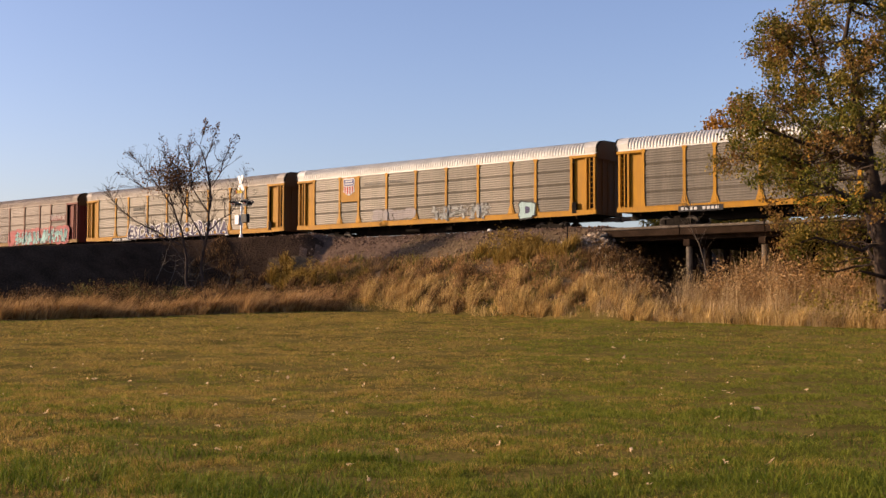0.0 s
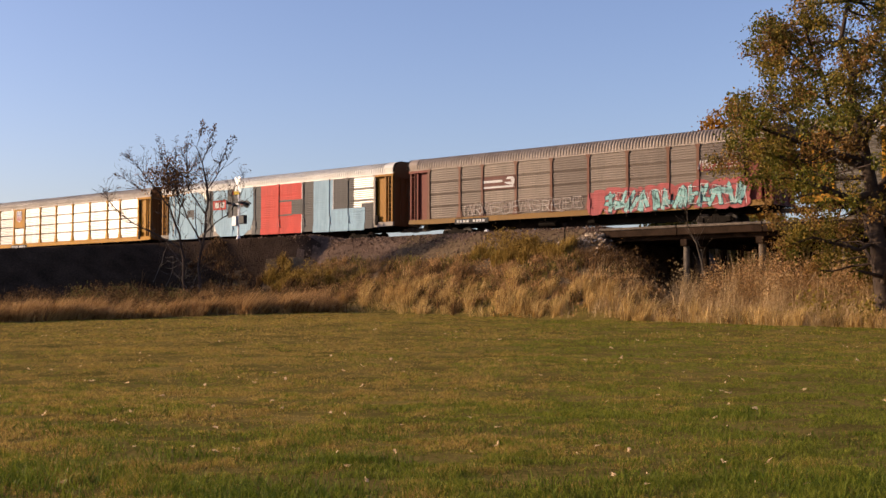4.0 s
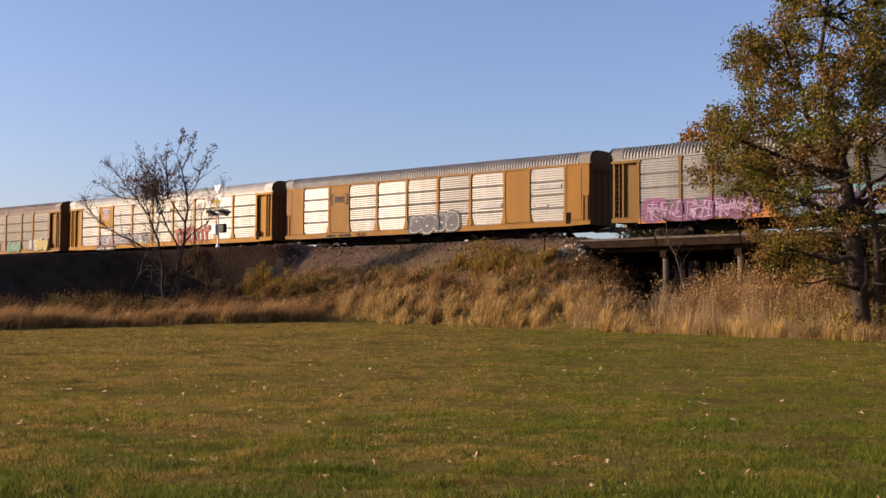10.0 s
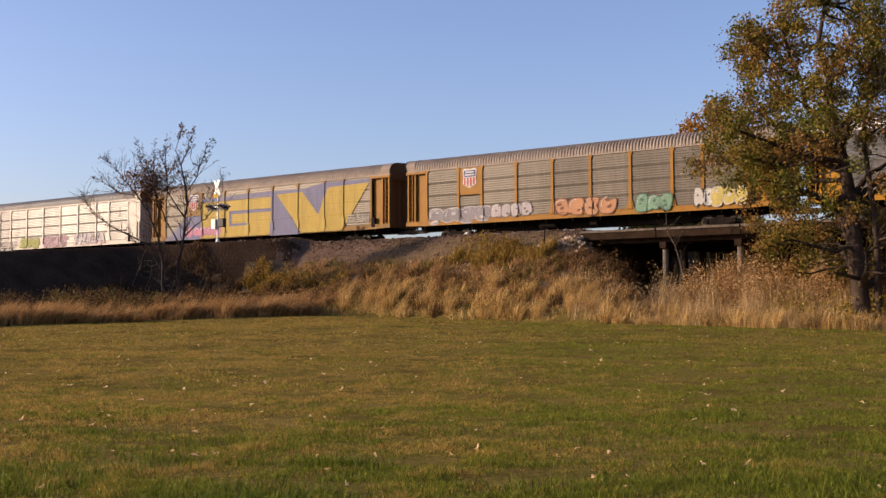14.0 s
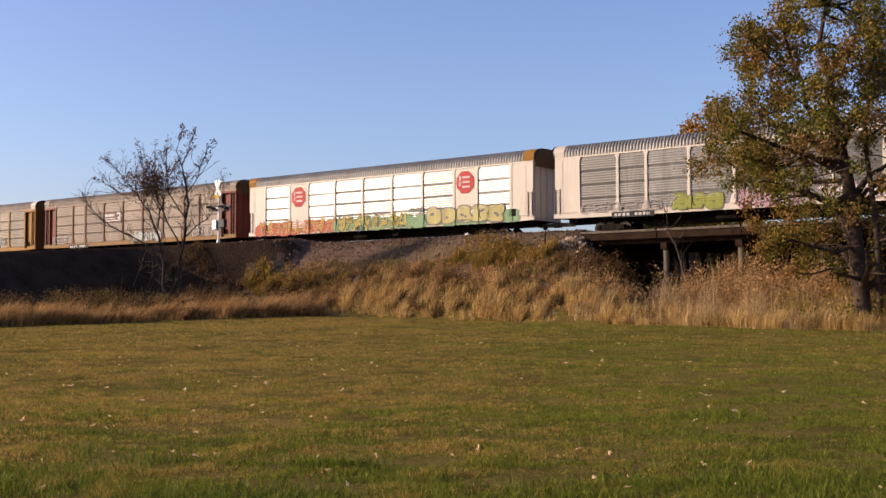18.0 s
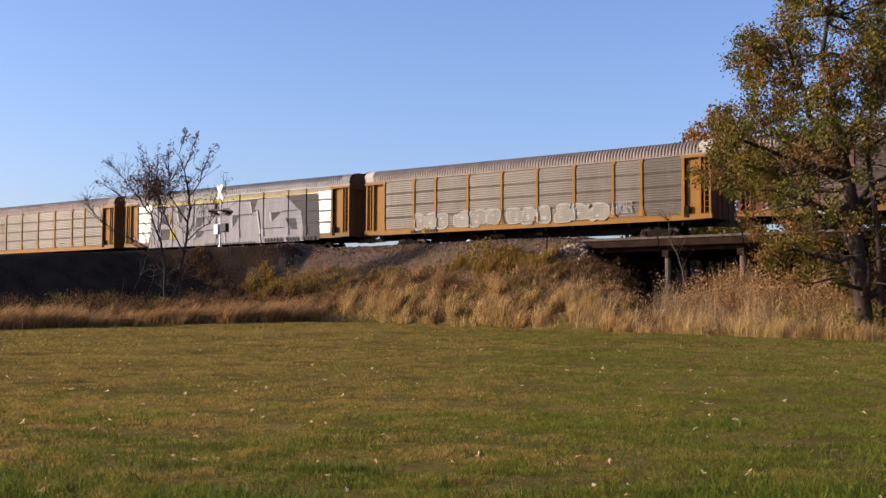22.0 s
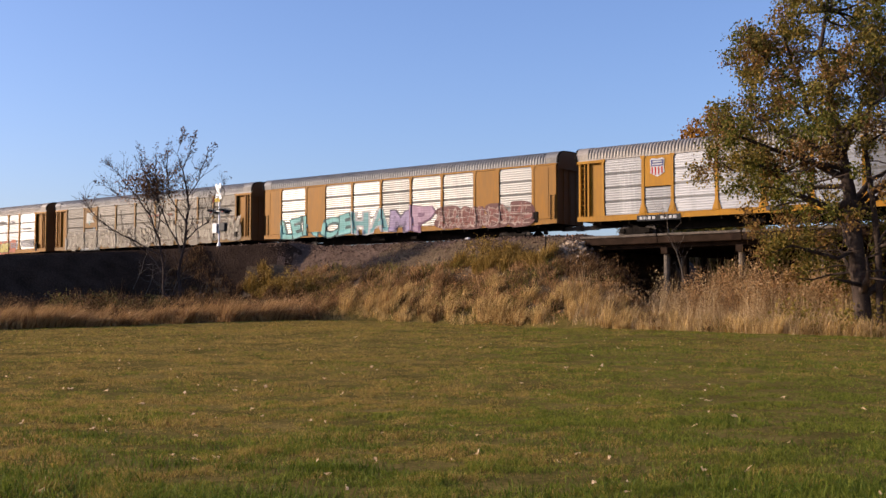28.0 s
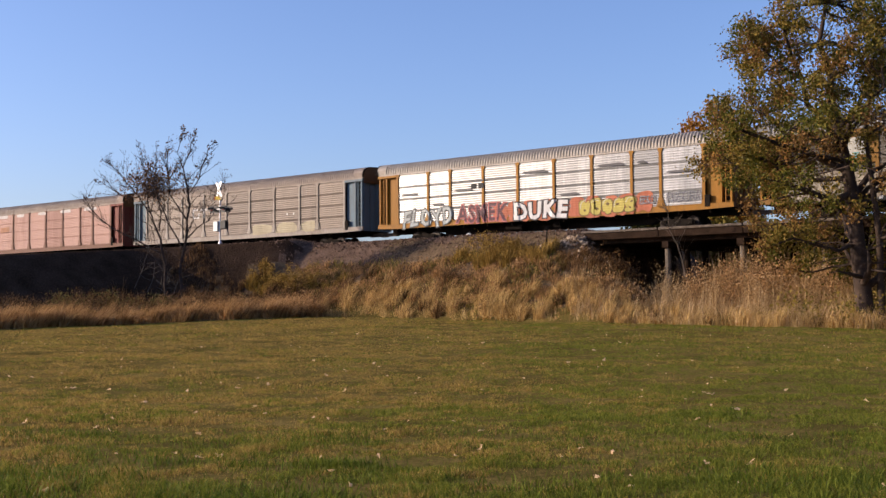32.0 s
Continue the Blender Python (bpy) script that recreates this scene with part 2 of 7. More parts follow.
C_YELLOW, C_ORANGE, C_DULL = (0.37, 0.165, 0.004), (0.275, 0.118, 0.008), (0.185, 0.092, 0.017)
steel = material("galvanised_bright", (0.155, 0.154, 0.152), (0.270, 0.268, 0.262), 0.37, 0.62, 1.2, 8, 0.05, streak=True, spread=0.5)
steel_grey = material("galvanised_grey", (0.085, 0.083, 0.080), (0.155, 0.152, 0.145), 0.39, 0.46, 1.2, 8, 0.05, streak=True, spread=0.5)
steel_tan = material("weathered_tan", (0.056, 0.046, 0.034), (0.098, 0.082, 0.064), 0.48, 0.20, 1.0, 9, 0.06, streak=True, spread=0.35)
steel_brown = material("weathered_brown", (0.055, 0.038, 0.029), (0.098, 0.074, 0.058), 0.50, 0.2, 1.0, 9, 0.06, streak=True, spread=0.35)
steel_red = material("weathered_red", (0.170, 0.076, 0.056), (0.264, 0.149, 0.119), 0.6, 0.1, 1.0, 9, 0.06, streak=True, spread=0.35)
PANELS = {"bright": steel, "grey": steel_grey, "tan": steel_tan, "brown": steel_brown, "red": steel_red}
yellow = paint("yellow_paint", C_YELLOW)
orange = paint("orange_yellow_paint", C_ORANGE)
dull = paint("faded_yellow_paint", C_DULL)
white_paint = paint("white_car_paint", (0.48, 0.43, 0.37), 0.45, 0.25, 0.3)
brown_paint = paint("brown_paint", (0.12, 0.045, 0.03))
maroon = paint("maroon_paint", (0.145, 0.022, 0.02))
blue_door = paint("blue_grey_paint", (0.10, 0.17, 0.22))
grey_paint = paint("grey_brown_paint", (0.27, 0.24, 0.21))
# dark brown for the end faces: shade between the wagons put into the paint
shade_door = paint("shade_door_paint", (0.115, 0.055, 0.018), 0.7, 0.5)
COLOURS = {"yellow": yellow, "orange": orange, "dull": dull, "white": white_paint, "brown": brown_paint, "maroon": maroon, "blue": blue_door, "grey": grey_paint}
ROOFS = {"white": material("roof_white", (0.344, 0.332, 0.303), (0.492, 0.480, 0.451), 0.5, 0.2, 0.8, 8, 0.05),
         "cream": material("roof_cream", (0.200, 0.174, 0.148), (0.303, 0.270, 0.233), 0.55, 0.2, 0.8, 8, 0.05),
         "grey": material("roof_grey", (0.132, 0.125, 0.119), (0.218, 0.208, 0.195), 0.5, 0.3, 0.8, 8, 0.05),
         "tan": material("roof_tan", (0.150, 0.118, 0.096), (0.235, 0.192, 0.160), 0.6, 0.2, 0.8, 8, 0.05)}
black_steel = material("black_steel", (0.008, 0.007, 0.006), (0.022, 0.018, 0.015), 0.7, 0.2, 2, 14, 0.1)
wheel_steel = material("wheel_steel", (0.016, 0.012, 0.009), (0.04, 0.029, 0.022), 0.6, 0.3, 3, 20, 0.1)
matte(black_steel)
SHARED = {}


def shared(key, build):
    if key not in SHARED:
        SHARED[key] = build()
    return SHARED[key]


def panel_mesh(w, z0, z1, mat, name="panel"):
    """A ribbed sheet w wide, its face towards -y, with a turned edge."""
    def build():
        bm = bmesh.new()
        cut = [(z0, float(np.interp(z0, PROF_Z, PROF_D)))] + [p for p in PROFILE if z0 < p[0] < z1] + [(z1, 0.0)]
        rows = [[bm.verts.new((sx * w / 2, -d, z)) for sx in (-1, 1)] for z, d in cut]
        for a, b in zip(rows, rows[1:]):
            bm.faces.new((a[0], a[1], b[1], b[0]))
        back = [bm.verts.new((sx * w / 2, 0.05, z)) for z in (z0, z1) for sx in (-1, 1)]
        bm.faces.new((back[1], back[0], back[2], back[3]))
        bm.faces.new((rows[0][1], rows[0][0], back[0], back[1]))
        bm.faces.new((rows[-1][0], rows[-1][1], back[3], back[2]))
        return mesh_of(name, bm, mat)
    return shared((name, round(w, 2), z0, z1, mat.name), build)


def post_mesh(mat, end):
    """An upright with a flared foot and a small head plate."""
    def build():
        bm = bmesh.new()
        foot = 0.30 if not end else 0.16
        prism(bm, [(-foot, 1.40), (foot, 1.40), (foot * 0.9, 1.50), (0.10, 2.05), (0.085, 4.66), (0.16, 4.84), (0.16, 4.92), (-0.16, 4.92), (-0.16, 4.84), (-0.085, 4.66), (-0.10, 2.05), (-foot * 0.9, 1.50)], -0.078, -0.005)
        if not end:
            a, b = [bm.verts.new((sx * 0.06, -0.078, 2.1)) for sx in (-1, 1)], [bm.verts.new((sx * 0.16, -0.115, 1.46)) for sx in (-1, 1)]
            c = [bm.verts.new((sx * 0.20, -0.078, 1.40)) for sx in (-1, 1)]
            bm.faces.new((a[0], b[0], b[1], a[1]))
            bm.faces.new((a[0], c[0], b[0]))
            bm.faces.new((a[1], b[1], c[1]))
            bm.faces.new((b[0], c[0], c[1], b[1]))
        return mesh_of("post", bm, mat)
    return shared(("post", mat.name, end), build)


def roof_arc(n):
    """Across the roof: steep sides that round over into a flat top."""
    out = []
    for k in range(n):
        a = math.pi * k / (n - 1)
        c, h = math.cos(a), max(0.0, math.sin(a))
        out.append((-1.54 * math.copysign(abs(c) ** 0.5, c) if 0 < k < n - 1 else -1.54 * c, 4.98 + 0.77 * h ** 0.8))
    return out


def roof_mesh(mat):
    def build():
        n, arc = 124, 13
        xs, lift = [], []
        for i in range(n):
            a = -13.62 + i * 27.24 / n
            w = 27.24 / n
            xs += [a, a + 0.24 * w, a + 0.34 * w, a + 0.90 * w]
            lift += [0.0, 0.0, 0.09, 0.09]
        xs.append(13.62)
        lift.append(0.0)
        prof = roof_arc(arc)
        V = np.array([[x, y * (1 + 0.045 * (h > 0) * (4.99 < z)), z + h * (0.8 if abs(y) < 1.3 else 0.2)] for x, h in zip(xs, lift) for y, z in prof])
        i = (np.arange(len(xs) - 1)[:, None] * arc + np.arange(arc - 1)[None]).ravel()
        F = np.stack([i, i + arc, i + arc + 1, i + 1], 1)
        return fast_mesh("roof", V, F, mat)
    return shared(("roof", mat.name), build)


def roof_end_mesh(mat):
    """The rounded cap plate that closes the roof over an end."""
    def build():
        bm = bmesh.new()
        pts = roof_arc(13)
        front = [bm.verts.new((0.05, y * (1.05 if z > 4.99 else 1.0), z + 0.08 * (z > 4.99))) for y, z in pts]
        back = [bm.verts.new((-0.85, y * (1.055 if z > 4.99 else 1.012), z + 0.085 * (z > 4.99))) for y, z in pts]
        low = [bm.verts.new((0.05, y, 4.60)) for y, z in pts]
        for k in range(12):
            bm.faces.new((front[k], front[k + 1], back[k + 1], back[k]))
            bm.faces.new((low[k], low[k + 1], front[k + 1], front[k]))
        # the outward face takes the brown that is darkened for end shade
        for f in bm.faces:
            f.material_index = int(all(v.co.x > 0 for v in f.verts))
        return mesh_of("roof_cap", bm, [mat, shade_door])
    return shared(("cap", mat.name), build)


def roof_hoop_mesh():
    """The dark lip that runs over the roof's end."""
    def build():
        bm = bmesh.new()
        rows = [[bm.verts.new((x, y * k, 4.98 + (z - 4.98) * k + 0.02)) for y, z in roof_arc(13)] for x, k in ((-0.03, 1.03), (-0.03, 1.085), (0.07, 1.085), (0.07, 1.03))]
        for a, b in zip(rows, rows[1:] + rows[:1]):
            for i in range(12):
                bm.faces.new((a[i], a[i + 1], b[i + 1], b[i]))
        return mesh_of("roof_hoop", bm, black_steel)
    return shared("hoop", build)


def ladder_mesh(mat):
    def build():
        bm = bmesh.new()
        for x in (-0.20, 0.20):
            box(bm, x - 0.025, x + 0.025, -0.03, 0.03, 1.35, 4.95)
        for k in range(11):
            tube(bm, (-0.20, 0, 1.5 + k * 0.33), (0.20, 0, 1.5 + k * 0.33), 0.018, sides=6)
        return mesh_of("ladder", bm, mat)
    return shared(("ladder", mat.name), build)


def door_mesh(mat):
    """An end door in two leaves with upright ribs, its face towards +x."""
    def build():
        bm = bmesh.new()
        box(bm, -0.06, 0.0, -1.44, 1.44, 1.15, 4.98)
        return mesh_of("end_door", bm, mat)
    return shared(("door", mat.name), build)


def truck_mesh():
    def build():
        bm = bmesh.new()
        for sy in (-1, 1):
            prism(bm, [(-1.15, 0.40), (-1.0, 0.62), (-0.35, 0.68), (0.35, 0.68), (1.0, 0.62), (1.15, 0.40), (0.75, 0.36), (0.4, 0.22), (-0.4, 0.22), (-0.75, 0.36)], sy * 0.99 - 0.07, sy * 0.99 + 0.07)
            for sx in (-0.86, 0.86):
                box(bm, sx - 0.14, sx + 0.14, sy * 1.06 - 0.07, sy * 1.06 + 0.07, 0.34, 0.60, 0.02)
            for sx in (-0.2, 0.0, 0.2):
                tube(bm, (sx, sy * 1.0, 0.3), (sx, sy * 1.0, 0.62), 0.075)
        box(bm, -0.22, 0.22, -1.0, 1.0, 0.45, 0.80)
        return mesh_of("truck", bm, black_steel)
    return shared("truck", build)


def wheelset_mesh():
    def build():
        bm = bmesh.new()
        tube(bm, (0, -0.95, 0), (0, 0.95, 0), 0.075)
        for sy in (-1, 1):
            tube(bm, (0, sy * 0.70, 0), (0, sy * 0.82, 0), 0.42, sides=24)
            tube(bm, (0, sy * 0.66, 0), (0, sy * 0.70, 0), 0.455, sides=24)
            tube(bm, (0, sy * 0.82, 0), (0, sy * 0.85, 0), 0.20, 0.15, sides=16)
        return mesh_of("wheelset", bm, wheel_steel)
    return shared("wheelset", build)


def coupler_mesh():
    def build():
        bm = bmesh.new()
        box(bm, -0.9, 0.25, -0.12, 0.12, 0.72, 0.98, 0.02)
        prism(bm, [(0.22, 0.68), (0.5, 0.68), (0.56, 0.84), (0.5, 1.02), (0.22, 1.02)], -0.16, 0.10)
        return mesh_of("coupler", bm, wheel_steel)
    return shared("coupler", build)


def underframe_mesh():
    def build():
        bm = bmesh.new()
        box(bm, -13.3, 13.3, -1.40, 1.40, 1.12, 1.24)
        prism(bm, [(-13.2, 0.80), (-8.6, 0.80), (-7.6, 0.52), (7.6, 0.52), (8.6, 0.80), (13.2, 0.80), (13.2, 1.12), (-13.2, 1.12)], -0.35, 0.35)
        for k in range(-6, 7):
            box(bm, k * 2.0 - 0.05, k * 2.0 + 0.05, -1.38, 1.38, 0.92, 1.12)
        tube(bm, (-2.8, -0.8, 0.78), (-1.5, -0.8, 0.78), 0.2, sides=12)
        box(bm, 1.0, 1.5, -1.0, -0.6, 0.65, 0.95)
        tube(bm, (-8, -0.9, 0.95), (8, -0.9, 0.95), 0.03, sides=6)
        return mesh_of("underframe", bm, black_steel)
    return shared("underframe", build)


def sill_mesh(mat):
    def build():
        bm = bmesh.new()
        prism(bm, [(-13.55, 1.44), (13.55, 1.44), (13.55, 1.16), (11.9, 1.10), (8.6, 1.10), (-8.6, 1.10), (-11.9, 1.10), (-13.55, 1.16)], -0.07, 0.06)
        box(bm, -13.5, 13.5, -0.085, -0.07, 1.38, 1.435)
        return mesh_of("side_sill", bm, mat)
    return shared(("sill", mat.name), build)


def top_rail_mesh(mat):
    return shared(("top_rail", mat.name), lambda: mesh_of("top_rail", box(bmesh.new(), -13.5, 13.5, -0.055, 0.05, 4.875, 4.985, 0.012), mat))


def flip(ob, side, x=0.0, y=SIDE, z=0.0):
    """Sets a part of the near side (side 1), or of the far side (-1), turned half round."""
    ob.matrix_basis = pose(side * x, -side * y, z, 0, 0, 0 if side == 1 else 180)
    return ob


def autorack(spec, label):
    car = new("autorack_wagon")
    tagged(car, label, "railway wagon", "autorack wagons of the train")
    car["spec"] = spec["n"]
    posts, ends, flush = COLOURS[spec["post"]], COLOURS[spec["end"]], spec.get("flush", False)
    pan, roof = PANELS[spec["panel"]], ROOFS[spec["roof"]]
    sill = COLOURS[spec.get("sill", spec["post"])]
    part("underframe", underframe_mesh(), None, car)
    part("roof", roof_mesh(roof), None, car, "ribbed sheet roof")
    for e in (1, -1):
        ob = part("roof_cap", roof_end_mesh(COLOURS[spec.get("cap", spec["end"])] if "cap" in spec else roof), None, car)
        ob.matrix_basis = pose(e * 13.6, 0, 0, 0, 0, 0 if e == 1 else 180)
        part("roof_hoop", roof_hoop_mesh(), None, car).matrix_basis = pose(e * 13.62, 0, 0, 0, 0, 0 if e == 1 else 180)
        # yellow and orange ends get the shade-darkened brown instead of their own paint
        doors = shade_door if spec["end"] in ("yellow", "orange", "dull") else ends
        ob = part("end_door", door_mesh(doors), None, car)
        ob.matrix_basis = pose(e * 13.50, 0, 0, 0, 0, 0 if e == 1 else 180)
        for y in (-1.36, -0.72, -0.07, 0.07, 0.72, 1.36):
            rib = part("door_rib", shared(("door_rib", doors.name), lambda: mesh_of("door_rib", box(bmesh.new(), -0.002, 0.05, -0.045, 0.045, 1.2, 4.92), doors)), None, ob)
            rib.matrix_basis = pose(0, y, 0)
        ob = part("coupler", coupler_mesh(), None, car)
        ob.matrix_basis = pose(e * 13.85, 0, 0, 0, 0, 0 if e == 1 else 180)
        truck = part("truck", truck_mesh(), None, car, "black steel two-axle truck")
        truck.matrix_basis = pose(e * 9.75, 0, 0)
        for x in (-0.86, 0.86):
            w = part("wheelset", wheelset_mesh(), None, truck)
            w.matrix_basis = pose(x, 0, 0.42)
    for side in (1, -1):
        flip(part("side_sill", sill_mesh(sill), None, car), side)
        flip(part("top_rail", top_rail_mesh(posts if flush else roof), None, car), side)
        for i, (a, b) in enumerate(zip(EDGES, EDGES[1:])):
            x, w = (a + b) / 2, b - a - 0.02
            solid = spec.get("solid", ())
            if i in solid or (i in spec.get("logo", ()) and side == 1):
                split = 3.02 if i not in solid else Z0
                bm = box(bmesh.new(), -w / 2, w / 2, -0.04, 0.04, split + 0.02, Z1, 0.012)
                flip(part("logo_plate" if i not in solid else "plain_panel", mesh_of("plate", bm, posts if not spec.get("rail") else COLOURS[spec["rail"]]), None, car), side, x)
                if split > Z0:
                    flip(part("panel", panel_mesh(w, Z0, 2.98, pan), None, car), side, x)
            else:
                flip(part("panel", panel_mesh(w, Z0, Z1, pan), None, car), side, x)
        for i, e in enumerate(EDGES):
            flip(part("post", post_mesh(posts, i in (0, 9)), None, car), side, e)
        for e in (1, -1):
            if flush:
                bm = box(bmesh.new(), -0.86, 0.86, -0.05, 0.03, Z0, Z1 + 0.01, 0.015)
                flip(part("end_panel", mesh_of("end_panel", bm, ends), None, car), side, e * 12.62)
                bm = box(bmesh.new(), -0.015, 0.015, -0.07, -0.05, 1.6, 4.7)
                flip(part("seam_strip", mesh_of("seam_strip", bm, ends), None, car), side, e * 12.9)
            else:
                bm = bmesh.new()
                box(bm, -0.78, 0.16, 0.14, 0.18, Z0, Z1)
                box(bm, 0.10, 0.22, -0.03, 0.18, 1.2, Z1)
                box(bm, 0.72, 0.84, -0.03, 0.18, 1.2, Z1)
                box(bm, -0.86, 0.95, -0.09, 0.10, 4.72, 4.90, 0.02)
                flip(part("end_panel", mesh_of("end_panel", bm, ends), None, car), side, e * 12.62).scale = (e * side if side == 1 else -e * side, 1, 1)
            if not flush:
                flip(part("inner_wall", shared("inner_wall", lambda: mesh_of("inner_wall", box(bmesh.new(), -0.5, 0.5, 0.0, 0.03, 1.3, 4.9), black_steel)), None, car), side, e * 12.95, 1.12)
            lad = flip(part("ladder", ladder_mesh(ends if not flush else black_steel), None, car), side, e * 13.25, SIDE + (0.06 if flush else -0.02))
            if flush:
                lad.scale = (0.8, 1, 0.45)
                lad.location.z = 0.75
        bm = box(bmesh.new(), -0.18, 0.18, -0.10, 0.02, 1.25, 1.95, 0.03)
        flip(part("brake_box", mesh_of("brake_box", bm, black_steel), None, car), side, 11.95)
    return car


SPECS = [
    dict(n=0, post="yellow", end="yellow", panel="tan", roof="white"),
    dict(n=1, post="yellow", end="yellow", panel="tan", roof="white", logo=(1,)),
    dict(n=2, post="yellow", end="yellow", panel="tan", roof="cream"),
    dict(n=3, post="brown", end="maroon", panel="brown", roof="tan", sill="dull"),
    dict(n=4, post="grey", end="orange", panel="grey", roof="white"),
    dict(n=5, post="yellow", end="yellow", panel="bright", roof="cream", logo=(1,)),
    dict(n=6, post="dull", end="dull", panel="grey", roof="grey"),
    dict(n=7, post="orange", end="orange", panel="grey", roof="grey", flush=True, solid=(1, 7)),
    dict(n=8, post="yellow", end="yellow", panel="grey", roof="white", logo=(1,)),
    dict(n=9, post="orange", end="orange", panel="tan", roof="tan", logo=(1,)),
    dict(n=10, post="dull", end="orange", panel="tan", roof="tan", logo=(1,)),
    dict(n=11, post="white", end="white", panel="grey", roof="grey", flush=True, cap="white"),
    dict(n=12, post="white", end="white", panel="bright", roof="grey", flush=True, solid=(1, 7), cap="orange"),
    dict(n=13, post="brown", end="maroon", panel="brown", roof="tan", sill="dull"),
    dict(n=14, post="orange", end="orange", panel="tan", roof="tan", cap="white"),
    dict(n=15, post="dull", end="orange", panel="bright", roof="grey"),
    dict(n=16, post="orange", end="orange", panel="tan", roof="tan"),
    dict(n=17, post="yellow", end="yellow", panel="bright", roof="cream", logo=(1,)),
    dict(n=18, post="orange", end="orange", panel="grey", roof="grey", flush=True, solid=(1, 7)),
    dict(n=19, post="dull", end="orange", panel="tan", roof="grey", logo=(1,)),
    dict(n=20, post="orange", end="orange", panel="bright", roof="cream"),
    dict(n=21, post="grey", end="blue", panel="brown", roof="tan"),
    dict(n=22, post="brown", end="maroon", panel="red", roof="tan"),
]
LABELS = {"bright": "bright galvanised", "tan": "weathered tan", "grey": "dull grey", "brown": "weathered brown", "red": "faded reddish"}
ENDS = {"yellow": "yellow", "orange": "orange-yellow", "dull": "faded yellow", "white": "dirty white", "maroon": "maroon", "blue": "blue-grey"}
CARS = [autorack(s, f"enclosed autorack wagon, {LABELS[s['panel']]} slatted panels, {ENDS[s['end']]} ends") for s in SPECS]


def train_s(k, t):
    """Place along the line of the middle of wagon k at t seconds."""
    return 40.444 - (k + 0.5) * PITCH + 17.3677 * t + 0.00025 * (t - 16) ** 2 - 0.00017 * (t - 16) ** 3

# ---- emblems and sprayed paint on the wagons ----
SPRAY = {}


def spray(c, rough=0.55):
    """Sprayed or printed paint of one colour, a little worn."""
    key = tuple(round(x, 3) for x in c)
    if key not in SPRAY:
        SPRAY[key] = material("sprayed_paint", tuple(x * 0.5 for x in c), tuple(x * 0.76 for x in c), rough, 0.0, 1.5, 8, 0.05, streak=True)
        SPRAY[key].node_tree.nodes["Principled BSDF"].inputs["Specular IOR Level"].default_value = 0.15
    return SPRAY[key]


WHITE, BLACK, NAVY, RED, TEAL = (0.66, 0.65, 0.63), (0.02, 0.02, 0.022), (0.05, 0.045, 0.11), (0.50, 0.035, 0.025), (0.20, 0.47, 0.45)
SKYBLUE, MURAL_RED, DARK, PURPLE, PINK = (0.27, 0.46, 0.58), (0.58, 0.035, 0.022), (0.075, 0.072, 0.07), (0.27, 0.17, 0.33), (0.55, 0.22, 0.30)
GREEN, YELLOW, ORANGE, SILVER, BLUE = (0.16, 0.42, 0.20), (0.62, 0.47, 0.05), (0.60, 0.22, 0.07), (0.32, 0.31, 0.325), (0.15, 0.155, 0.27)
BUFF, MAROON, LIME = (0.47, 0.41, 0.31), (0.25, 0.08, 0.075), (0.36, 0.38, 0.07)
FINE_MARKS = ("graffiti_highlight", "graffiti_line", "graffiti_hole", "graffiti_outline", "lettering_bars", "tag_bars")


def drape(bm, lift):
    """Lays a flat shape (x, z) over the ribs and posts of a wagon's near side."""
    xs = [v.co.x for v in bm.verts]
    zs = [v.co.z for v in bm.verts]
    lo, hi, left, right = min(zs), max(zs), min(xs), max(xs)
    for z in sorted(set(list(PROF_Z) + [Z0 - 0.004, 1.5, 1.55, 1.56, 2.1])):
        if lo < z < hi:
            bmesh.ops.bisect_plane(bm, geom=bm.verts[:] + bm.edges[:] + bm.faces[:], plane_co=(0, 0, z), plane_no=(0, 0, 1), dist=1e-5)
    for e in EDGES:
        for x in (e - 0.325, e - 0.32, e - 0.188, e - 0.183, e - 0.09, e - 0.086, e + 0.086, e + 0.09, e + 0.183, e + 0.188, e + 0.32, e + 0.325):
            if left < x < right:
                bmesh.ops.bisect_plane(bm, geom=bm.verts[:] + bm.edges[:] + bm.faces[:], plane_co=(x, 0, 0), plane_no=(1, 0, 0), dist=1e-5)
    for v in bm.verts:
        d = float(np.interp(v.co.z, PROF_Z, PROF_D)) if v.co.z >= Z0 else 0.087
        d = max(d, 0.025 + 0.35 * (d - RIB)) if v.co.z >= Z0 else d
        near = min(abs(v.co.x - e) for e in EDGES)
        if near < 0.088 or near < 0.322 and v.co.z < 1.552:
            d = max(d, 0.080)
        if near < 0.185 and v.co.z < 2.1:
            d = max(d, 0.080 + 0.040 * min(1.0, (2.1 - v.co.z) / 0.6))
        if abs(v.co.x) > 11.75 and v.co.z > Z0:
            d = 0.052
        v.co.y = -SIDE - d - lift
    for f in bm.faces:
        f.normal_update()
        if f.normal.y > 0:
            f.normal_flip()
    return bm


def lay(k, bm, colour, name="graffiti", label="", lift=None):
    car = CARS[k]
    level = car.get("layers", 0)
    car["layers"] = level + 1
    ob = part(name, drape(bm, 0.005 + 0.003 * level if lift is None else lift), spray(colour), car, label)
    return tagged(ob, kind="stuff") if name in FINE_MARKS else ob


def poly(*pts):
    bm = bmesh.new()
    bm.faces.new([bm.verts.new((x, 0, z)) for x, z in pts])
    return bm


def rect(x0, x1, z0, z1):
    return poly((x0, z0), (x1, z0), (x1, z1), (x0, z1))


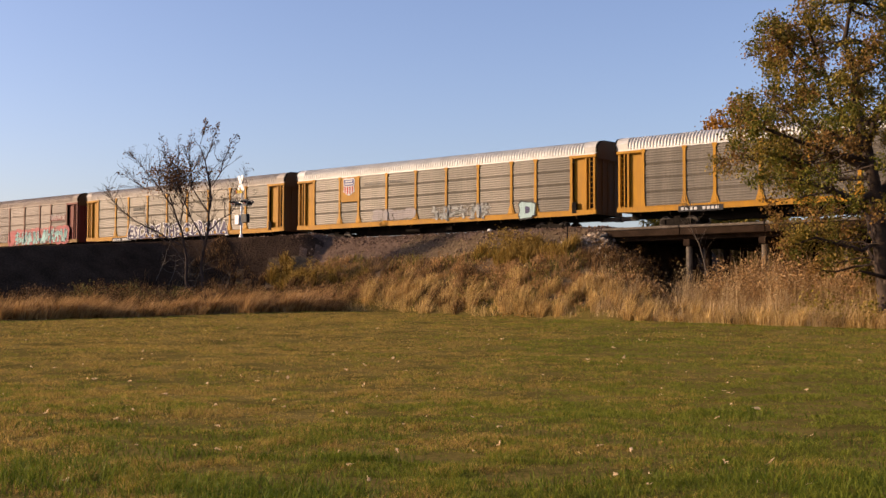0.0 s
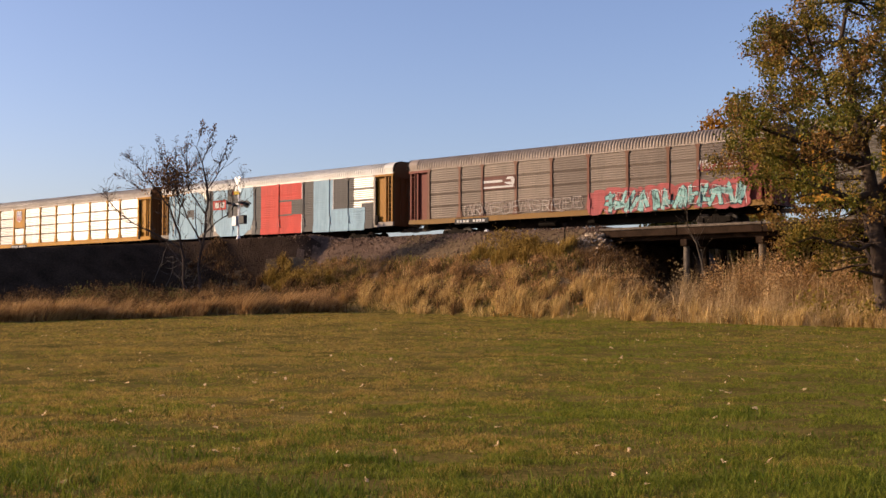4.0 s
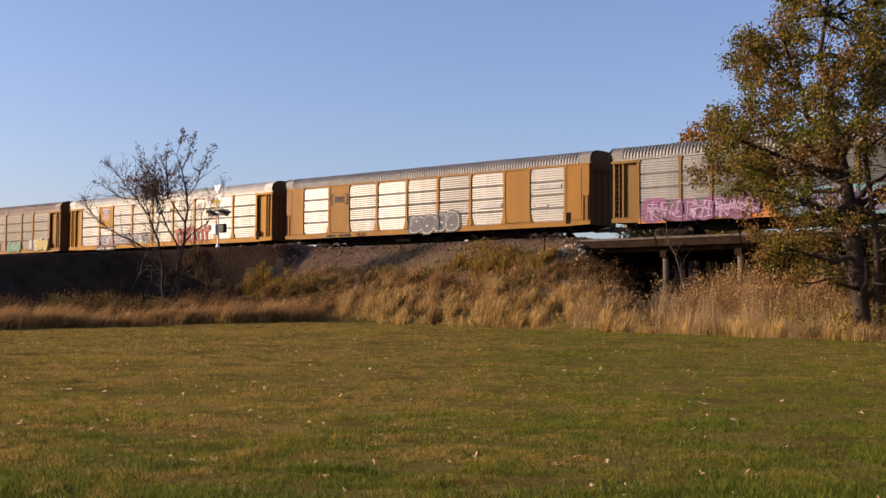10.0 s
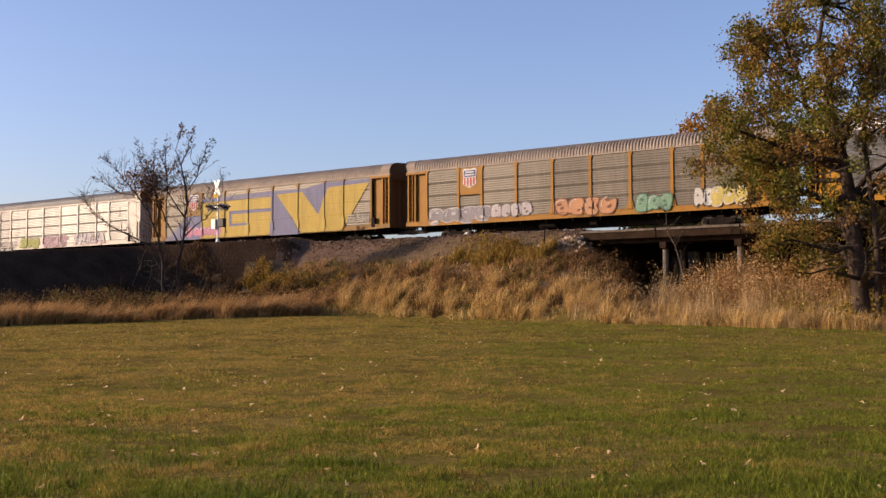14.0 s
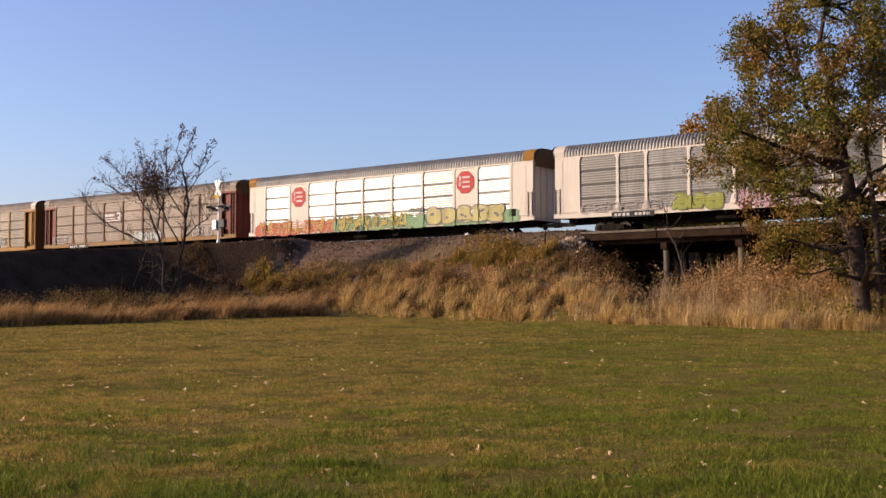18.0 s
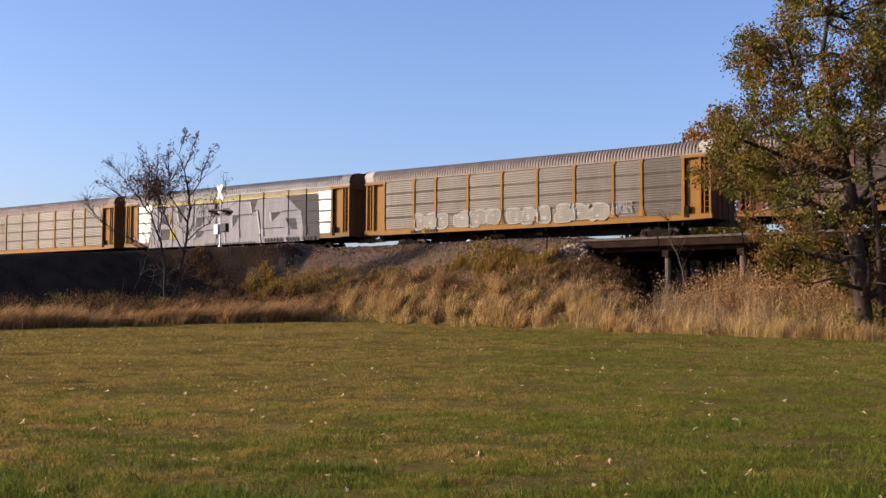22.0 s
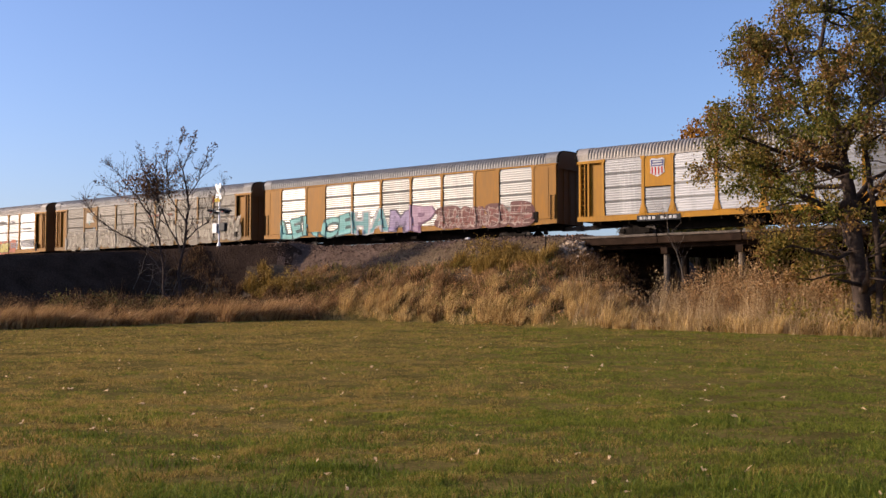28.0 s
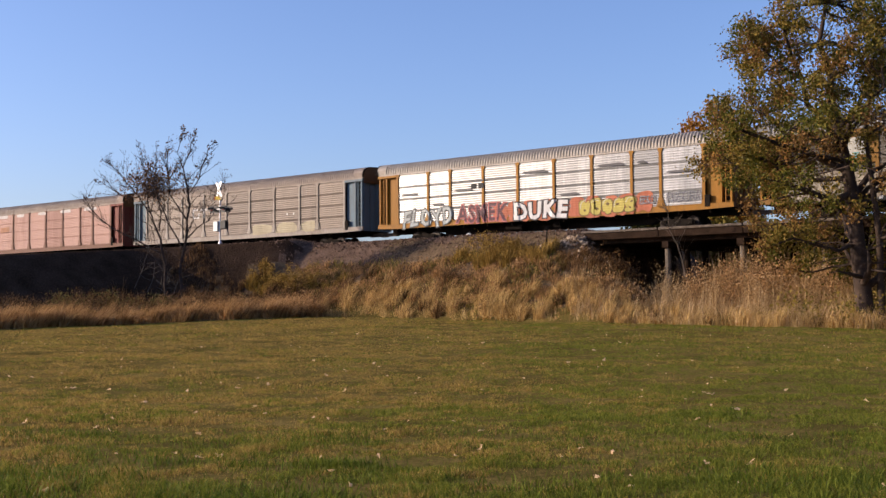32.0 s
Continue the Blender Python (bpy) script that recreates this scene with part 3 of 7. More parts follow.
def rects(*rows):
    bm = bmesh.new()
    for x0, x1, z0, z1 in rows:
        bm.faces.new([bm.verts.new(p) for p in ((x0, 0, z0), (x1, 0, z0), (x1, 0, z1), (x0, 0, z1))])
    return bm


def letters(text, x0, x1, z0, z1, bold=0.0, wave=0.0, seed=0):
    """Words in the built-in font as a flat shape that fills the given box."""
    cu = bpy.data.curves.new("letters", "FONT")
    cu.body, cu.size, cu.offset, cu.resolution_u, cu.space_character = text, 1.0, bold * 0.45, 2, 1.12
    ob = bpy.data.objects.new("letters", cu)
    me = bpy.data.meshes.new_from_object(ob)
    bpy.data.objects.remove(ob)
    bm = bmesh.new()
    bm.from_mesh(me)
    bpy.data.meshes.remove(me)
    bpy.data.curves.remove(cu)
    xs, ys = [v.co.x for v in bm.verts], [v.co.y for v in bm.verts]
    a, b, c, d = min(xs), max(xs), min(ys), max(ys)
    r = random.Random(seed)
    p1, p2 = r.uniform(0, 6), r.uniform(0, 6)
    for v in bm.verts:
        px, pz = (v.co.x - a) / (b - a), (v.co.y - c) / (d - c)
        n = max(3, len(text))
        pz2 = pz + wave * 0.07 * math.sin(px * n * 2.1 + p1)
        px2 = px + wave * (0.12 / n) * math.sin(pz * 3.0 + px * n * 1.3 + p2)
        v.co = (x0 + px2 * (x1 - x0), 0, z0 + pz2 * (z1 - z0))
    bmesh.ops.triangulate(bm, faces=bm.faces[:])
    return bm


def stroke(bm, pts, t):
    """A ribbon of width t along the points, slightly wider in the middle."""
    rows = []
    for i, (x, z) in enumerate(pts):
        xa, za = pts[max(i - 1, 0)]
        xb, zb = pts[min(i + 1, len(pts) - 1)]
        q = math.hypot(xb - xa, zb - za) or 1.0
        nx, nz = -(zb - za) / q * t / 2, (xb - xa) / q * t / 2
        rows.append([bm.verts.new((x + nx, 0, z + nz)), bm.verts.new((x - nx, 0, z - nz))])
    for a, b in zip(rows, rows[1:]):
        bm.faces.new((a[0], b[0], b[1], a[1]))


def scrawl(x0, x1, z0, z1, n, seed, fat=0.16):
    """A row of slanted hooks, zigzags and loops, as thick as fat times the height: paint that spells nothing."""
    r = random.Random(seed)
    bm = bmesh.new()
    w, h = (x1 - x0) / n, z1 - z0
    t = fat * h
    for k in range(n):
        cx, cz = x0 + (k + 0.5) * w, (z0 + z1) / 2 + r.uniform(-0.05, 0.05) * h
        kind, lean, tall, wide = r.randrange(5), r.uniform(-0.25, 0.35), r.uniform(0.82, 1.0), r.uniform(0.85, 1.2)
        turn, arc = r.uniform(0, 6.283), r.uniform(3.4, 5.2)
        rx, rz = max(w * 0.5 * wide - t / 2, 0.1 * w), max(h * 0.5 * tall - t / 2, 0.1 * h)
        if kind == 0:
            line = [(math.copysign(abs(math.cos(turn + arc * i / 14)) ** 0.7, math.cos(turn + arc * i / 14)), math.copysign(abs(math.sin(turn + arc * i / 14)) ** 0.7, math.sin(turn + arc * i / 14))) for i in range(15)]
            lines = [line]
        elif kind == 1:
            lines = [[(-1, -1), (-0.6, 1), (0.0, -0.5), (0.55, 1), (1, -1)]]
        elif kind == 2:
            lines = [[(-0.8, -1), (-0.7, 1)], [(-0.7, 0.9), (0.7, 0.8), (0.8, 0.15), (-0.6, 0.0)], [(-0.2, 0.0), (0.9, -1)]]
        elif kind == 3:
            lines = [[(0.8, 0.8), (-0.6, 1), (-0.8, 0.15), (0.7, -0.1), (0.8, -0.8), (-0.8, -1)]]
        else:
            lines = [[(-0.8, 1), (-0.8, -0.9), (0.9, -0.9)], [(-0.7, 0.05), (0.5, 0.1)], [(-0.8, 0.95), (0.8, 0.9)]]
        for line in lines:
            stroke(bm, [(cx + px * rx + lean * pz * rz * 0.5, cz + pz * rz) for px, pz in line], t)
    return bm


def cloud(x0, x1, z0, z1, seed, bumps=14):
    """A patch with a lumpy outline."""
    r = random.Random(seed)
    cx, cz, rx, rz = (x0 + x1) / 2, (z0 + z1) / 2, (x1 - x0) / 2, (z1 - z0) / 2
    m = bumps * 4
    pts = []
    ph = [r.uniform(0, 6.28) for _ in range(3)]
    for i in range(m):
        a = 6.2832 * i / m
        q = 1 - 0.10 * abs(math.sin(bumps * a / 2 + ph[0])) - 0.08 * math.sin(3 * a + ph[1])
        c, s = math.cos(a), math.sin(a)
        e = 2 / 4.0
        pts.append((cx + rx * q * math.copysign(abs(c) ** e, c), cz + rz * q * math.copysign(abs(s) ** e, s)))
    return poly(*pts)


def words(k, text, x0, x1, z0, z1, fill, edge, seed=1, bold=0.045, halo=0.10, wave=1.0, label=""):
    lay(k, letters(text, x0 - 0.08, x1 + 0.08, z0 - 0.08, z1 + 0.08, halo * 1.7, wave, seed), edge, "graffiti_outline")
    lay(k, letters(text, x0, x1, z0, z1, bold, wave, seed), fill, "graffiti", label)


def bubbles(x0, x1, z0, z1, n, seed, shrink=0.0):
    """A row of swollen, overlapping letter-like shapes with notched outlines."""
    r = random.Random(seed)
    bm = bmesh.new()
    w, h = (x1 - x0) / n, z1 - z0
    for k in range(n):
        cx, cz = x0 + (k + 0.5) * w, (z0 + z1) / 2 + r.uniform(-0.04, 0.04) * h
        rx, rz, lean = w * r.uniform(0.50, 0.62), h * r.uniform(0.44, 0.52), r.uniform(-0.25, 0.3)
        dents = [(r.uniform(0, 6.283), r.uniform(0.22, 0.42), r.uniform(0.16, 0.3)) for _ in range(r.choice((1, 2, 2)))]
        p1 = r.uniform(0, 6.283)
        ring = []
        for i in range(30):
            a = 6.2832 * i / 30
            q = 1 + 0.05 * math.sin(3 * a + p1)
            for at, deep, wide in dents:
                q -= deep * math.exp(-((math.remainder(a - at, 6.2832)) / wide) ** 2)
            c, d = math.cos(a), math.sin(a)
            ring.append((math.copysign(abs(c) ** 0.62, c) * q, math.copysign(abs(d) ** 0.62, d) * q))
        bm.faces.new([bm.verts.new((cx + x * (rx - shrink) + lean * z * rz * 0.4, 0, cz + z * (rz - shrink))) for x, z in ring])
    return bm


def bubble_marks(x0, x1, z0, z1, n, seed, shine):
    """Small holes inside swollen letters, or with shine the short bright strokes on them."""
    r = random.Random(seed + (500 if shine else 0))
    bm = bmesh.new()
    w, h = (x1 - x0) / n, z1 - z0
    for k in range(n):
        cx, cz = x0 + (k + 0.5) * w, (z0 + z1) / 2
        for _ in range(2 if shine else r.choice((1, 1, 2))):
            x, z = cx + r.uniform(-0.18, 0.18) * w, cz + r.uniform(-0.22, 0.22) * h
            if shine:
                a, b = r.uniform(0.8, 2.4), r.uniform(0.18, 0.3)
                stroke(bm, [(cx + w * 0.40 * math.cos(a + b * i), cz + h * 0.38 * math.sin(a + b * i)) for i in range(6)], 0.06)
            else:
                a, q = r.uniform(-0.5, 0.5), r.uniform(0.10, 0.18)
                bm.faces.new([bm.verts.new((x + q * w * math.cos(t + a), 0, z + q * 0.55 * h * math.sin(t))) for t in (0, 0.9, 1.8, 2.7, 3.6, 4.5, 5.4)])
    return bm


def wild(x0, x1, z0, z1, n, seed, grow=0.0):
    """Interlocking slanted bars and hooks with sharp ends."""
    r = random.Random(seed)
    bm = bmesh.new()
    w, h = (x1 - x0) / n, z1 - z0
    for k in range(n):
        cx = x0 + (k + 0.5) * w
        for _ in range(3):
            x, z = cx + r.uniform(-0.35, 0.35) * w, z0 + h * r.uniform(0.25, 0.75)
            a = r.choice((1.1, 1.35, 1.6, 1.9, 0.15, -0.2)) + r.uniform(-0.12, 0.12)
            long, t = (h * r.uniform(0.36, 0.5) if abs(a) > 0.6 else w * r.uniform(0.4, 0.62)), 0.16 * h + grow
            c, d = math.cos(a), math.sin(a)
            long += grow
            z = min(max(z, z0 + abs(d) * long), z1 - abs(d) * long)
            bm.faces.new([bm.verts.new((x + u * c - v * d, 0, z + u * d + v * c)) for u, v in ((-long, -t * 0.5), (long * 0.7, -t * 0.5), (long, t * r.uniform(-0.4, 0.4)), (long * 0.75, t * 0.5), (-long * 0.9, t * 0.55))])
    return bm


def wildstyle(k, x0, x1, z0, z1, n, fill, edge, seed, back=None, label="", shine=WHITE):
    """A crowded angular piece: ground, dark edges, fill and bright slivers."""
    if back:
        lay(k, bubbles(x0 - 0.2, x1 + 0.2, z0 - 0.12, z1 + 0.14, max(3, n // 2), seed), back, "graffiti_backing")
    lay(k, wild(x0, x1, z0, z1, n, seed, 0.07), edge, "graffiti_outline")
    lay(k, wild(x0, x1, z0, z1, n, seed), fill, "graffiti", label)
    lay(k, scrawl(x0, x1, z0 + 0.1, z1 - 0.1, n + 2, seed + 3, 0.03), edge, "graffiti_line")
    lay(k, scrawl(x0, x1, z0 + 0.05, z1 - 0.05, n, seed + 4, 0.025), shine, "graffiti_highlight")


def throwup(k, x0, x1, z0, z1, n, fill, edge, seed, back=None, label="", fat=0.24):
    if back:
        lay(k, cloud(x0 - 0.25, x1 + 0.25, z0 - 0.1, z1 + 0.12, seed), back, "graffiti_backing")
    if fat >= 0.26:
        lay(k, bubbles(x0, x1, z0, z1, n, seed), edge, "graffiti_outline")
        lay(k, bubbles(x0, x1, z0, z1, n, seed, 0.065), fill, "graffiti", label)
        lay(k, bubble_marks(x0, x1, z0, z1, n, seed, False), edge, "graffiti_hole")
        lay(k, bubble_marks(x0, x1, z0, z1, n, seed, True), tuple(0.4 * c + 0.42 for c in fill), "graffiti_highlight")
    else:
        lay(k, scrawl(x0, x1, z0, z1, n, seed, fat * 0.5 + 0.03), edge, "graffiti_outline")
        lay(k, scrawl(x0, x1, z0 + 0.03, z1 - 0.03, n + 1, seed + 1, fat * 0.5), fill, "graffiti", label)
        lay(k, scrawl(x0, x1, z0, z1, n * 2, seed + 2, 0.035), tuple(0.5 * (a + b) for a, b in zip(fill, edge)), "graffiti_line")


def emblem_shield(k, x, z, h):
    """A shield with a blue head and red and white stripes."""
    w = h * 0.44
    def shape(q):
        return poly((x - w * q, z + h * 0.42 * q), (x - w * 0.7 * q, z + h * 0.5 * q), (x, z + h * 0.45 * q), (x + w * 0.7 * q, z + h * 0.5 * q), (x + w * q, z + h * 0.42 * q), (x + w * 0.92 * q, z - h * 0.1), (x + w * q, z - h * 0.30 * q), (x, z - h * 0.52 * q), (x - w * q, z - h * 0.30 * q), (x - w * 0.92 * q, z - h * 0.1))
    lay(k, shape(1.0), WHITE, "shield_emblem", "white shield emblem with blue head and red stripes", 0.05)
    lay(k, poly((x - w * 0.86, z + h * 0.40), (x, z + h * 0.38), (x + w * 0.86, z + h * 0.40), (x + w * 0.84, z + h * 0.06), (x - w * 0.84, z + h * 0.06)), (0.06, 0.07, 0.22), "emblem_head", "", 0.055)
    n = 4
    lay(k, rects(*[(x - w * 0.8 + i * w * 0.44, x - w * 0.8 + i * w * 0.44 + w * 0.22, z - h * (0.34 if i in (0, 3) else 0.42), z + h * 0.02) for i in range(n)]), RED, "emblem_stripe", "", 0.055)
    lay(k, rects((x - w * 0.62, x + w * 0.62, z + h * 0.26, z + h * 0.34), (x - w * 0.7, x + w * 0.7, z + h * 0.12, z + h * 0.20)), WHITE, "emblem_bar", "", 0.06)


def number_board(k, x, n=9, plate=True, z=1.16):
    """The wagon's number on the sill: plain bars."""
    if plate:
        lay(k, rect(x - 1.45, x + 1.45, z - 0.17, z + 0.17), BLACK, "number_board", "", 0.012)
    for i in range(n):
        if i != 4:
            lay(k, rect(x - 1.25 + i * 2.5 / n, x - 1.25 + (i + 0.68) * 2.5 / n, z - 0.085, z + 0.085), WHITE if plate else BLACK, "number_bar", "", 0.02)


def faint_bars(k, x0, x1, z0, z1, n, colour, name="lettering_bars"):
    r = random.Random(k * 7 + n)
    w = (x1 - x0) / n
    lay(k, rects(*[(x0 + i * w, x0 + (i + 0.72) * w, z0, z1) for i in range(n) if r.random() < 0.92]), colour, name)


for k in (1, 5, 8, 9, 10, 17):
    emblem_shield(k, -7.97, 4.16, 1.32 if k in (1, 9, 10) else 1.1)
for k in (0, 2, 3, 5, 8, 11, 13, 16, 17, 19):
    number_board(k, -7.9)
for k in (7, 6, 14):
    number_board(k, -7.9, 10, False, 1.24)

# wagon 1
lay(1, letters("BUILDING", -6.4, -4.43, 4.1, 4.36), (0.11, 0.10, 0.09), "slogan", "dark worn capital letters")
lay(1, letters("AMERICA", -4.0, -2.3, 4.12, 4.38), (0.11, 0.10, 0.09), "slogan", "dark worn capital letters")
lay(1, bubbles(-5.6, -1.4, 1.5, 2.3, 4, 11), (0.33, 0.29, 0.28), "graffiti", "pale washed-out bubble graffiti")
wildstyle(1, 0.1, 5.2, 1.3, 2.35, 8, (0.40, 0.41, 0.38), (0.15, 0.14, 0.13), 12, None, "grey angular graffiti edged black", (0.56, 0.54, 0.50))
lay(1, cloud(7.5, 9.05, 1.0, 2.3, 13, 8), BLACK, "graffiti_outline")
lay(1, cloud(7.6, 8.95, 1.1, 2.2, 13, 8), (0.42, 0.60, 0.60), "graffiti", "pale turquoise painted face-like blob")
lay(1, cloud(8.1, 8.5, 1.4, 1.9, 14, 6), NAVY, "graffiti_mark")
# wagon 2
faint_bars(2, -6.3, -4.7, 3.62, 3.95, 6, (0.13, 0.12, 0.10))
faint_bars(2, -6.3, -4.7, 3.3, 3.5, 6, (0.16, 0.14, 0.12))
words(2, "ESCAPE THE CORONA", -6.8, 6.8, 1.2, 2.3, (0.045, 0.035, 0.095), WHITE, 21, 0.07, 0.14, 1.3, "dark purple graffiti letters edged white")
lay(2, rects((-7.0, 6.9, 1.13, 1.22)), NAVY, "graffiti_outline")
# wagon 3
lay(3, rect(-7.0, -4.22, 3.15, 4.05), (0.14, 0.05, 0.035), "emblem_plate", "dark brown emblem plate")
lay(3, rects((-6.9, -4.4, 3.25, 3.38), (-6.9, -5.3, 3.62, 3.78)), WHITE, "emblem_bar", "white striped emblem")
lay(3, poly((-5.0, 3.5), (-4.4, 3.38), (-4.25, 3.7), (-4.45, 3.95), (-4.9, 3.95), (-5.0, 3.8), (-4.6, 3.78), (-4.55, 3.6), (-5.2, 3.62)), WHITE, "emblem_curve")
throwup(3, -8.6, 1.0, 1.45, 2.4, 11, (0.46, 0.40, 0.36), (0.26, 0.19, 0.16), 31, None, "pale worn graffiti", 0.12)
lay(3, bubbles(1.4, 12.2, 1.08, 2.8, 9, 32), (0.42, 0.09, 0.09), "graffiti_backing")
wildstyle(3, 2.6, 7.2, 1.15, 2.5, 6, (0.27, 0.55, 0.53), (0.03, 0.05, 0.06), 33, None, "turquoise angular graffiti on red")
wildstyle(3, 7.5, 12.0, 1.2, 2.6, 6, (0.27, 0.55, 0.53), (0.03, 0.05, 0.06), 34, None, "turquoise angular graffiti on red")
lay(3, rect(9.0, 11.6, 3.3, 3.75), (0.20, 0.035, 0.03), "paint_patch")
lay(3, scrawl(9.0, 11.6, 3.35, 3.95, 7, 35, 0.12), (0.55, 0.50, 0.46), "graffiti", "small white tag")
# wagon 4: one large painted word
lay(4, rects((-7.5, -6.5, 1.05, 4.9), (-1.7, -0.6, 1.05, 4.9), (4.1, 5.35, 1.05, 4.9), (7.4, 9.6, 2.4, 4.9), (-4.75, -3.2, 2.5, 4.9), (10.4, 11.6, 1.05, 2.9)), DARK, "graffiti_shadow", "black shadow of the painted letters")
lay(4, poly((-12.4, 0.98), (-8.6, 0.98), (-7.75, 1.5), (-7.42, 2.3), (-7.42, 3.7), (-7.8, 4.5), (-8.6, 4.9), (-12.4, 4.9)), SKYBLUE, "graffiti", "big pale blue painted letter")
lay(4, rects((-10.0, -9.0, 2.62, 3.42)), DARK, "graffiti_shadow")
lay(4, rects((-10.0, -9.35, 2.62, 2.8)), SKYBLUE, "graffiti")
lay(4, poly((-6.57, 4.85), (-4.75, 4.85), (-4.75, 2.55), (-3.2, 2.55), (-3.2, 4.9), (-1.6, 4.9), (-1.55, 2.4), (-1.9, 1.5), (-2.7, 1.02), (-5.5, 1.02), (-6.2, 1.5), (-6.57, 2.4)), SKYBLUE, "graffiti", "big pale blue painted letter")
lay(4, rects((-0.64, 4.14, 1.0, 4.92)), MURAL_RED, "graffiti", "big red painted letter")
lay(4, rects((2.9, 4.2, 2.45, 3.6), (1.5, 3.0, 3.48, 3.62), (1.5, 3.0, 2.38, 2.5)), DARK, "graffiti_shadow")
lay(4, poly((5.35, 0.95), (10.75, 0.95), (10.75, 2.62), (7.45, 2.62), (7.45, 4.9), (5.35, 4.9)), SKYBLUE, "graffiti", "big pale blue painted letter")
for x0, x1, z0, z1 in ((-7.44, -7.36, 2.2, 3.8), (-1.56, -1.48, 2.3, 4.9), (4.12, 4.2, 1.0, 2.4), (4.12, 4.2, 3.6, 4.9), (7.43, 7.52, 2.6, 4.9), (-3.22, -3.14, 2.5, 4.9)):
    lay(4, rect(x0, x1, z0, z1), WHITE, "graffiti_highlight")
lay(4, rects((-6.54, -4.91, 3.24, 4.03)), RED, "emblem", "red square emblem with white bars")
lay(4, rects((-6.3, -5.75, 3.4, 3.86), (-5.62, -5.1, 3.4, 3.86)), WHITE, "emblem_bar")
# wagon 6
lay(6, poly((-4.6, 1.05), (-2.9, 1.05), (-3.6, 2.2), (-4.6, 2.4)), ORANGE, "graffiti_edge")
lay(6, rects((-11.7, -9.8, 1.02, 1.3)), ORANGE, "graffiti_edge")
wildstyle(6, -11.2, -4.2, 1.15, 2.35, 8, (0.56, 0.34, 0.52), (0.13, 0.05, 0.13), 61, (0.30, 0.13, 0.24), "pink and violet angular graffiti", (0.74, 0.70, 0.74))
wildstyle(6, -2.6, 3.3, 1.08, 2.45, 8, (0.085, 0.06, 0.14), (0.30, 0.26, 0.40), 62, (0.20, 0.42, 0.48), "dark violet angular graffiti on blue", (0.60, 0.45, 0.62))
lay(6, bubbles(3.4, 11.4, 1.3, 2.95, 7, 630), (0.60, 0.18, 0.26), "graffiti_backing", "pink ground of the graffiti")
wildstyle(6, 3.9, 8.3, 1.05, 2.5, 6, (0.20, 0.52, 0.36), (0.03, 0.10, 0.07), 63, (0.12, 0.34, 0.22), "green angular graffiti", (0.50, 0.70, 0.60))
words(6, "UP", 8.1, 10.0, 1.35, 2.65, (0.42, 0.66, 0.58), (0.05, 0.10, 0.08), 67, 0.07, 0.12, 0.4, "pale mint graffiti letters edged black")
faint_bars(6, -6.3, -4.2, 3.45, 3.8, 5, (0.20, 0.20, 0.20))
# wagon 7
lay(7, rects((-8.75, -8.65, 3.5, 4.3), (-7.15, -7.05, 3.5, 4.3), (-8.75, -8.45, 4.22, 4.3), (-8.75, -8.45, 3.5, 3.58), (-7.35, -7.05, 4.22, 4.3), (-7.35, -7.05, 3.5, 3.58), (-8.35, -8.0, 3.68, 4.1), (-7.95, -7.8, 3.68, 4.1), (-7.7, -7.42, 3.68, 4.1)), (0.06, 0.05, 0.05), "emblem_bar", "dark bracketed emblem", 0.05)
lay(7, bubbles(-1.15, 3.35, 1.02, 2.55, 4, 71), (0.11, 0.115, 0.125), "graffiti_backing")
throwup(7, -1.0, 3.2, 1.1, 2.45, 4, (0.15, 0.155, 0.165), (0.52, 0.53, 0.54), 71, None, "dark grey graffiti edged white", 0.26)
lay(7, rects((4.9, 6.8, 2.55, 2.85)), (0.62, 0.60, 0.58), "paint_patch")
lay(7, rects((9.2, 11.4, 3.55, 3.8), (9.5, 10.4, 2.4, 2.6)), (0.56, 0.55, 0.53), "paint_patch")
# wagon 8
words(8, "SEXTOY", 1.95, 6.2, 1.2, 2.5, (0.42, 0.06, 0.04), (0.30, 0.16, 0.13), 81, 0.06, 0.08, 1.0, "dull red graffiti letters")
throwup(8, -9.3, -3.3, 1.4, 2.3, 6, (0.52, 0.48, 0.56), (0.24, 0.20, 0.30), 82, None, "pale violet graffiti", 0.2)
throwup(8, -3.0, -0.6, 1.55, 2.2, 3, (0.40, 0.38, 0.38), (0.10, 0.10, 0.10), 83, None, "dark outlined tag", 0.10)
# wagon 9
throwup(9, -11.5, -6.2, 1.15, 2.3, 4, (0.26, 0.24, 0.26), (0.50, 0.47, 0.47), 91, None, "grey graffiti edged white", 0.3)
throwup(9, -6.2, -3.0, 1.3, 2.35, 4, (0.46, 0.42, 0.42), (0.18, 0.15, 0.15), 92, None, "pale grey graffiti", 0.26)
throwup(9, -1.3, 3.2, 1.2, 2.4, 4, (0.50, 0.25, 0.13), (0.20, 0.08, 0.05), 94, None, "orange bubble graffiti", 0.34)
throwup(9, 4.6, 7.0, 1.15, 2.25, 3, (0.20, 0.36, 0.25), (0.07, 0.18, 0.12), 95, None, "green bubble graffiti", 0.3)
throwup(9, 8.4, 9.6, 1.25, 2.5, 2, (0.58, 0.56, 0.52), (0.14, 0.12, 0.10), 96, None, "white graffiti", 0.3)
throwup(9, 9.5, 11.7, 1.25, 2.5, 3, (0.58, 0.47, 0.14), (0.60, 0.57, 0.50), 97, None, "yellow graffiti", 0.3)
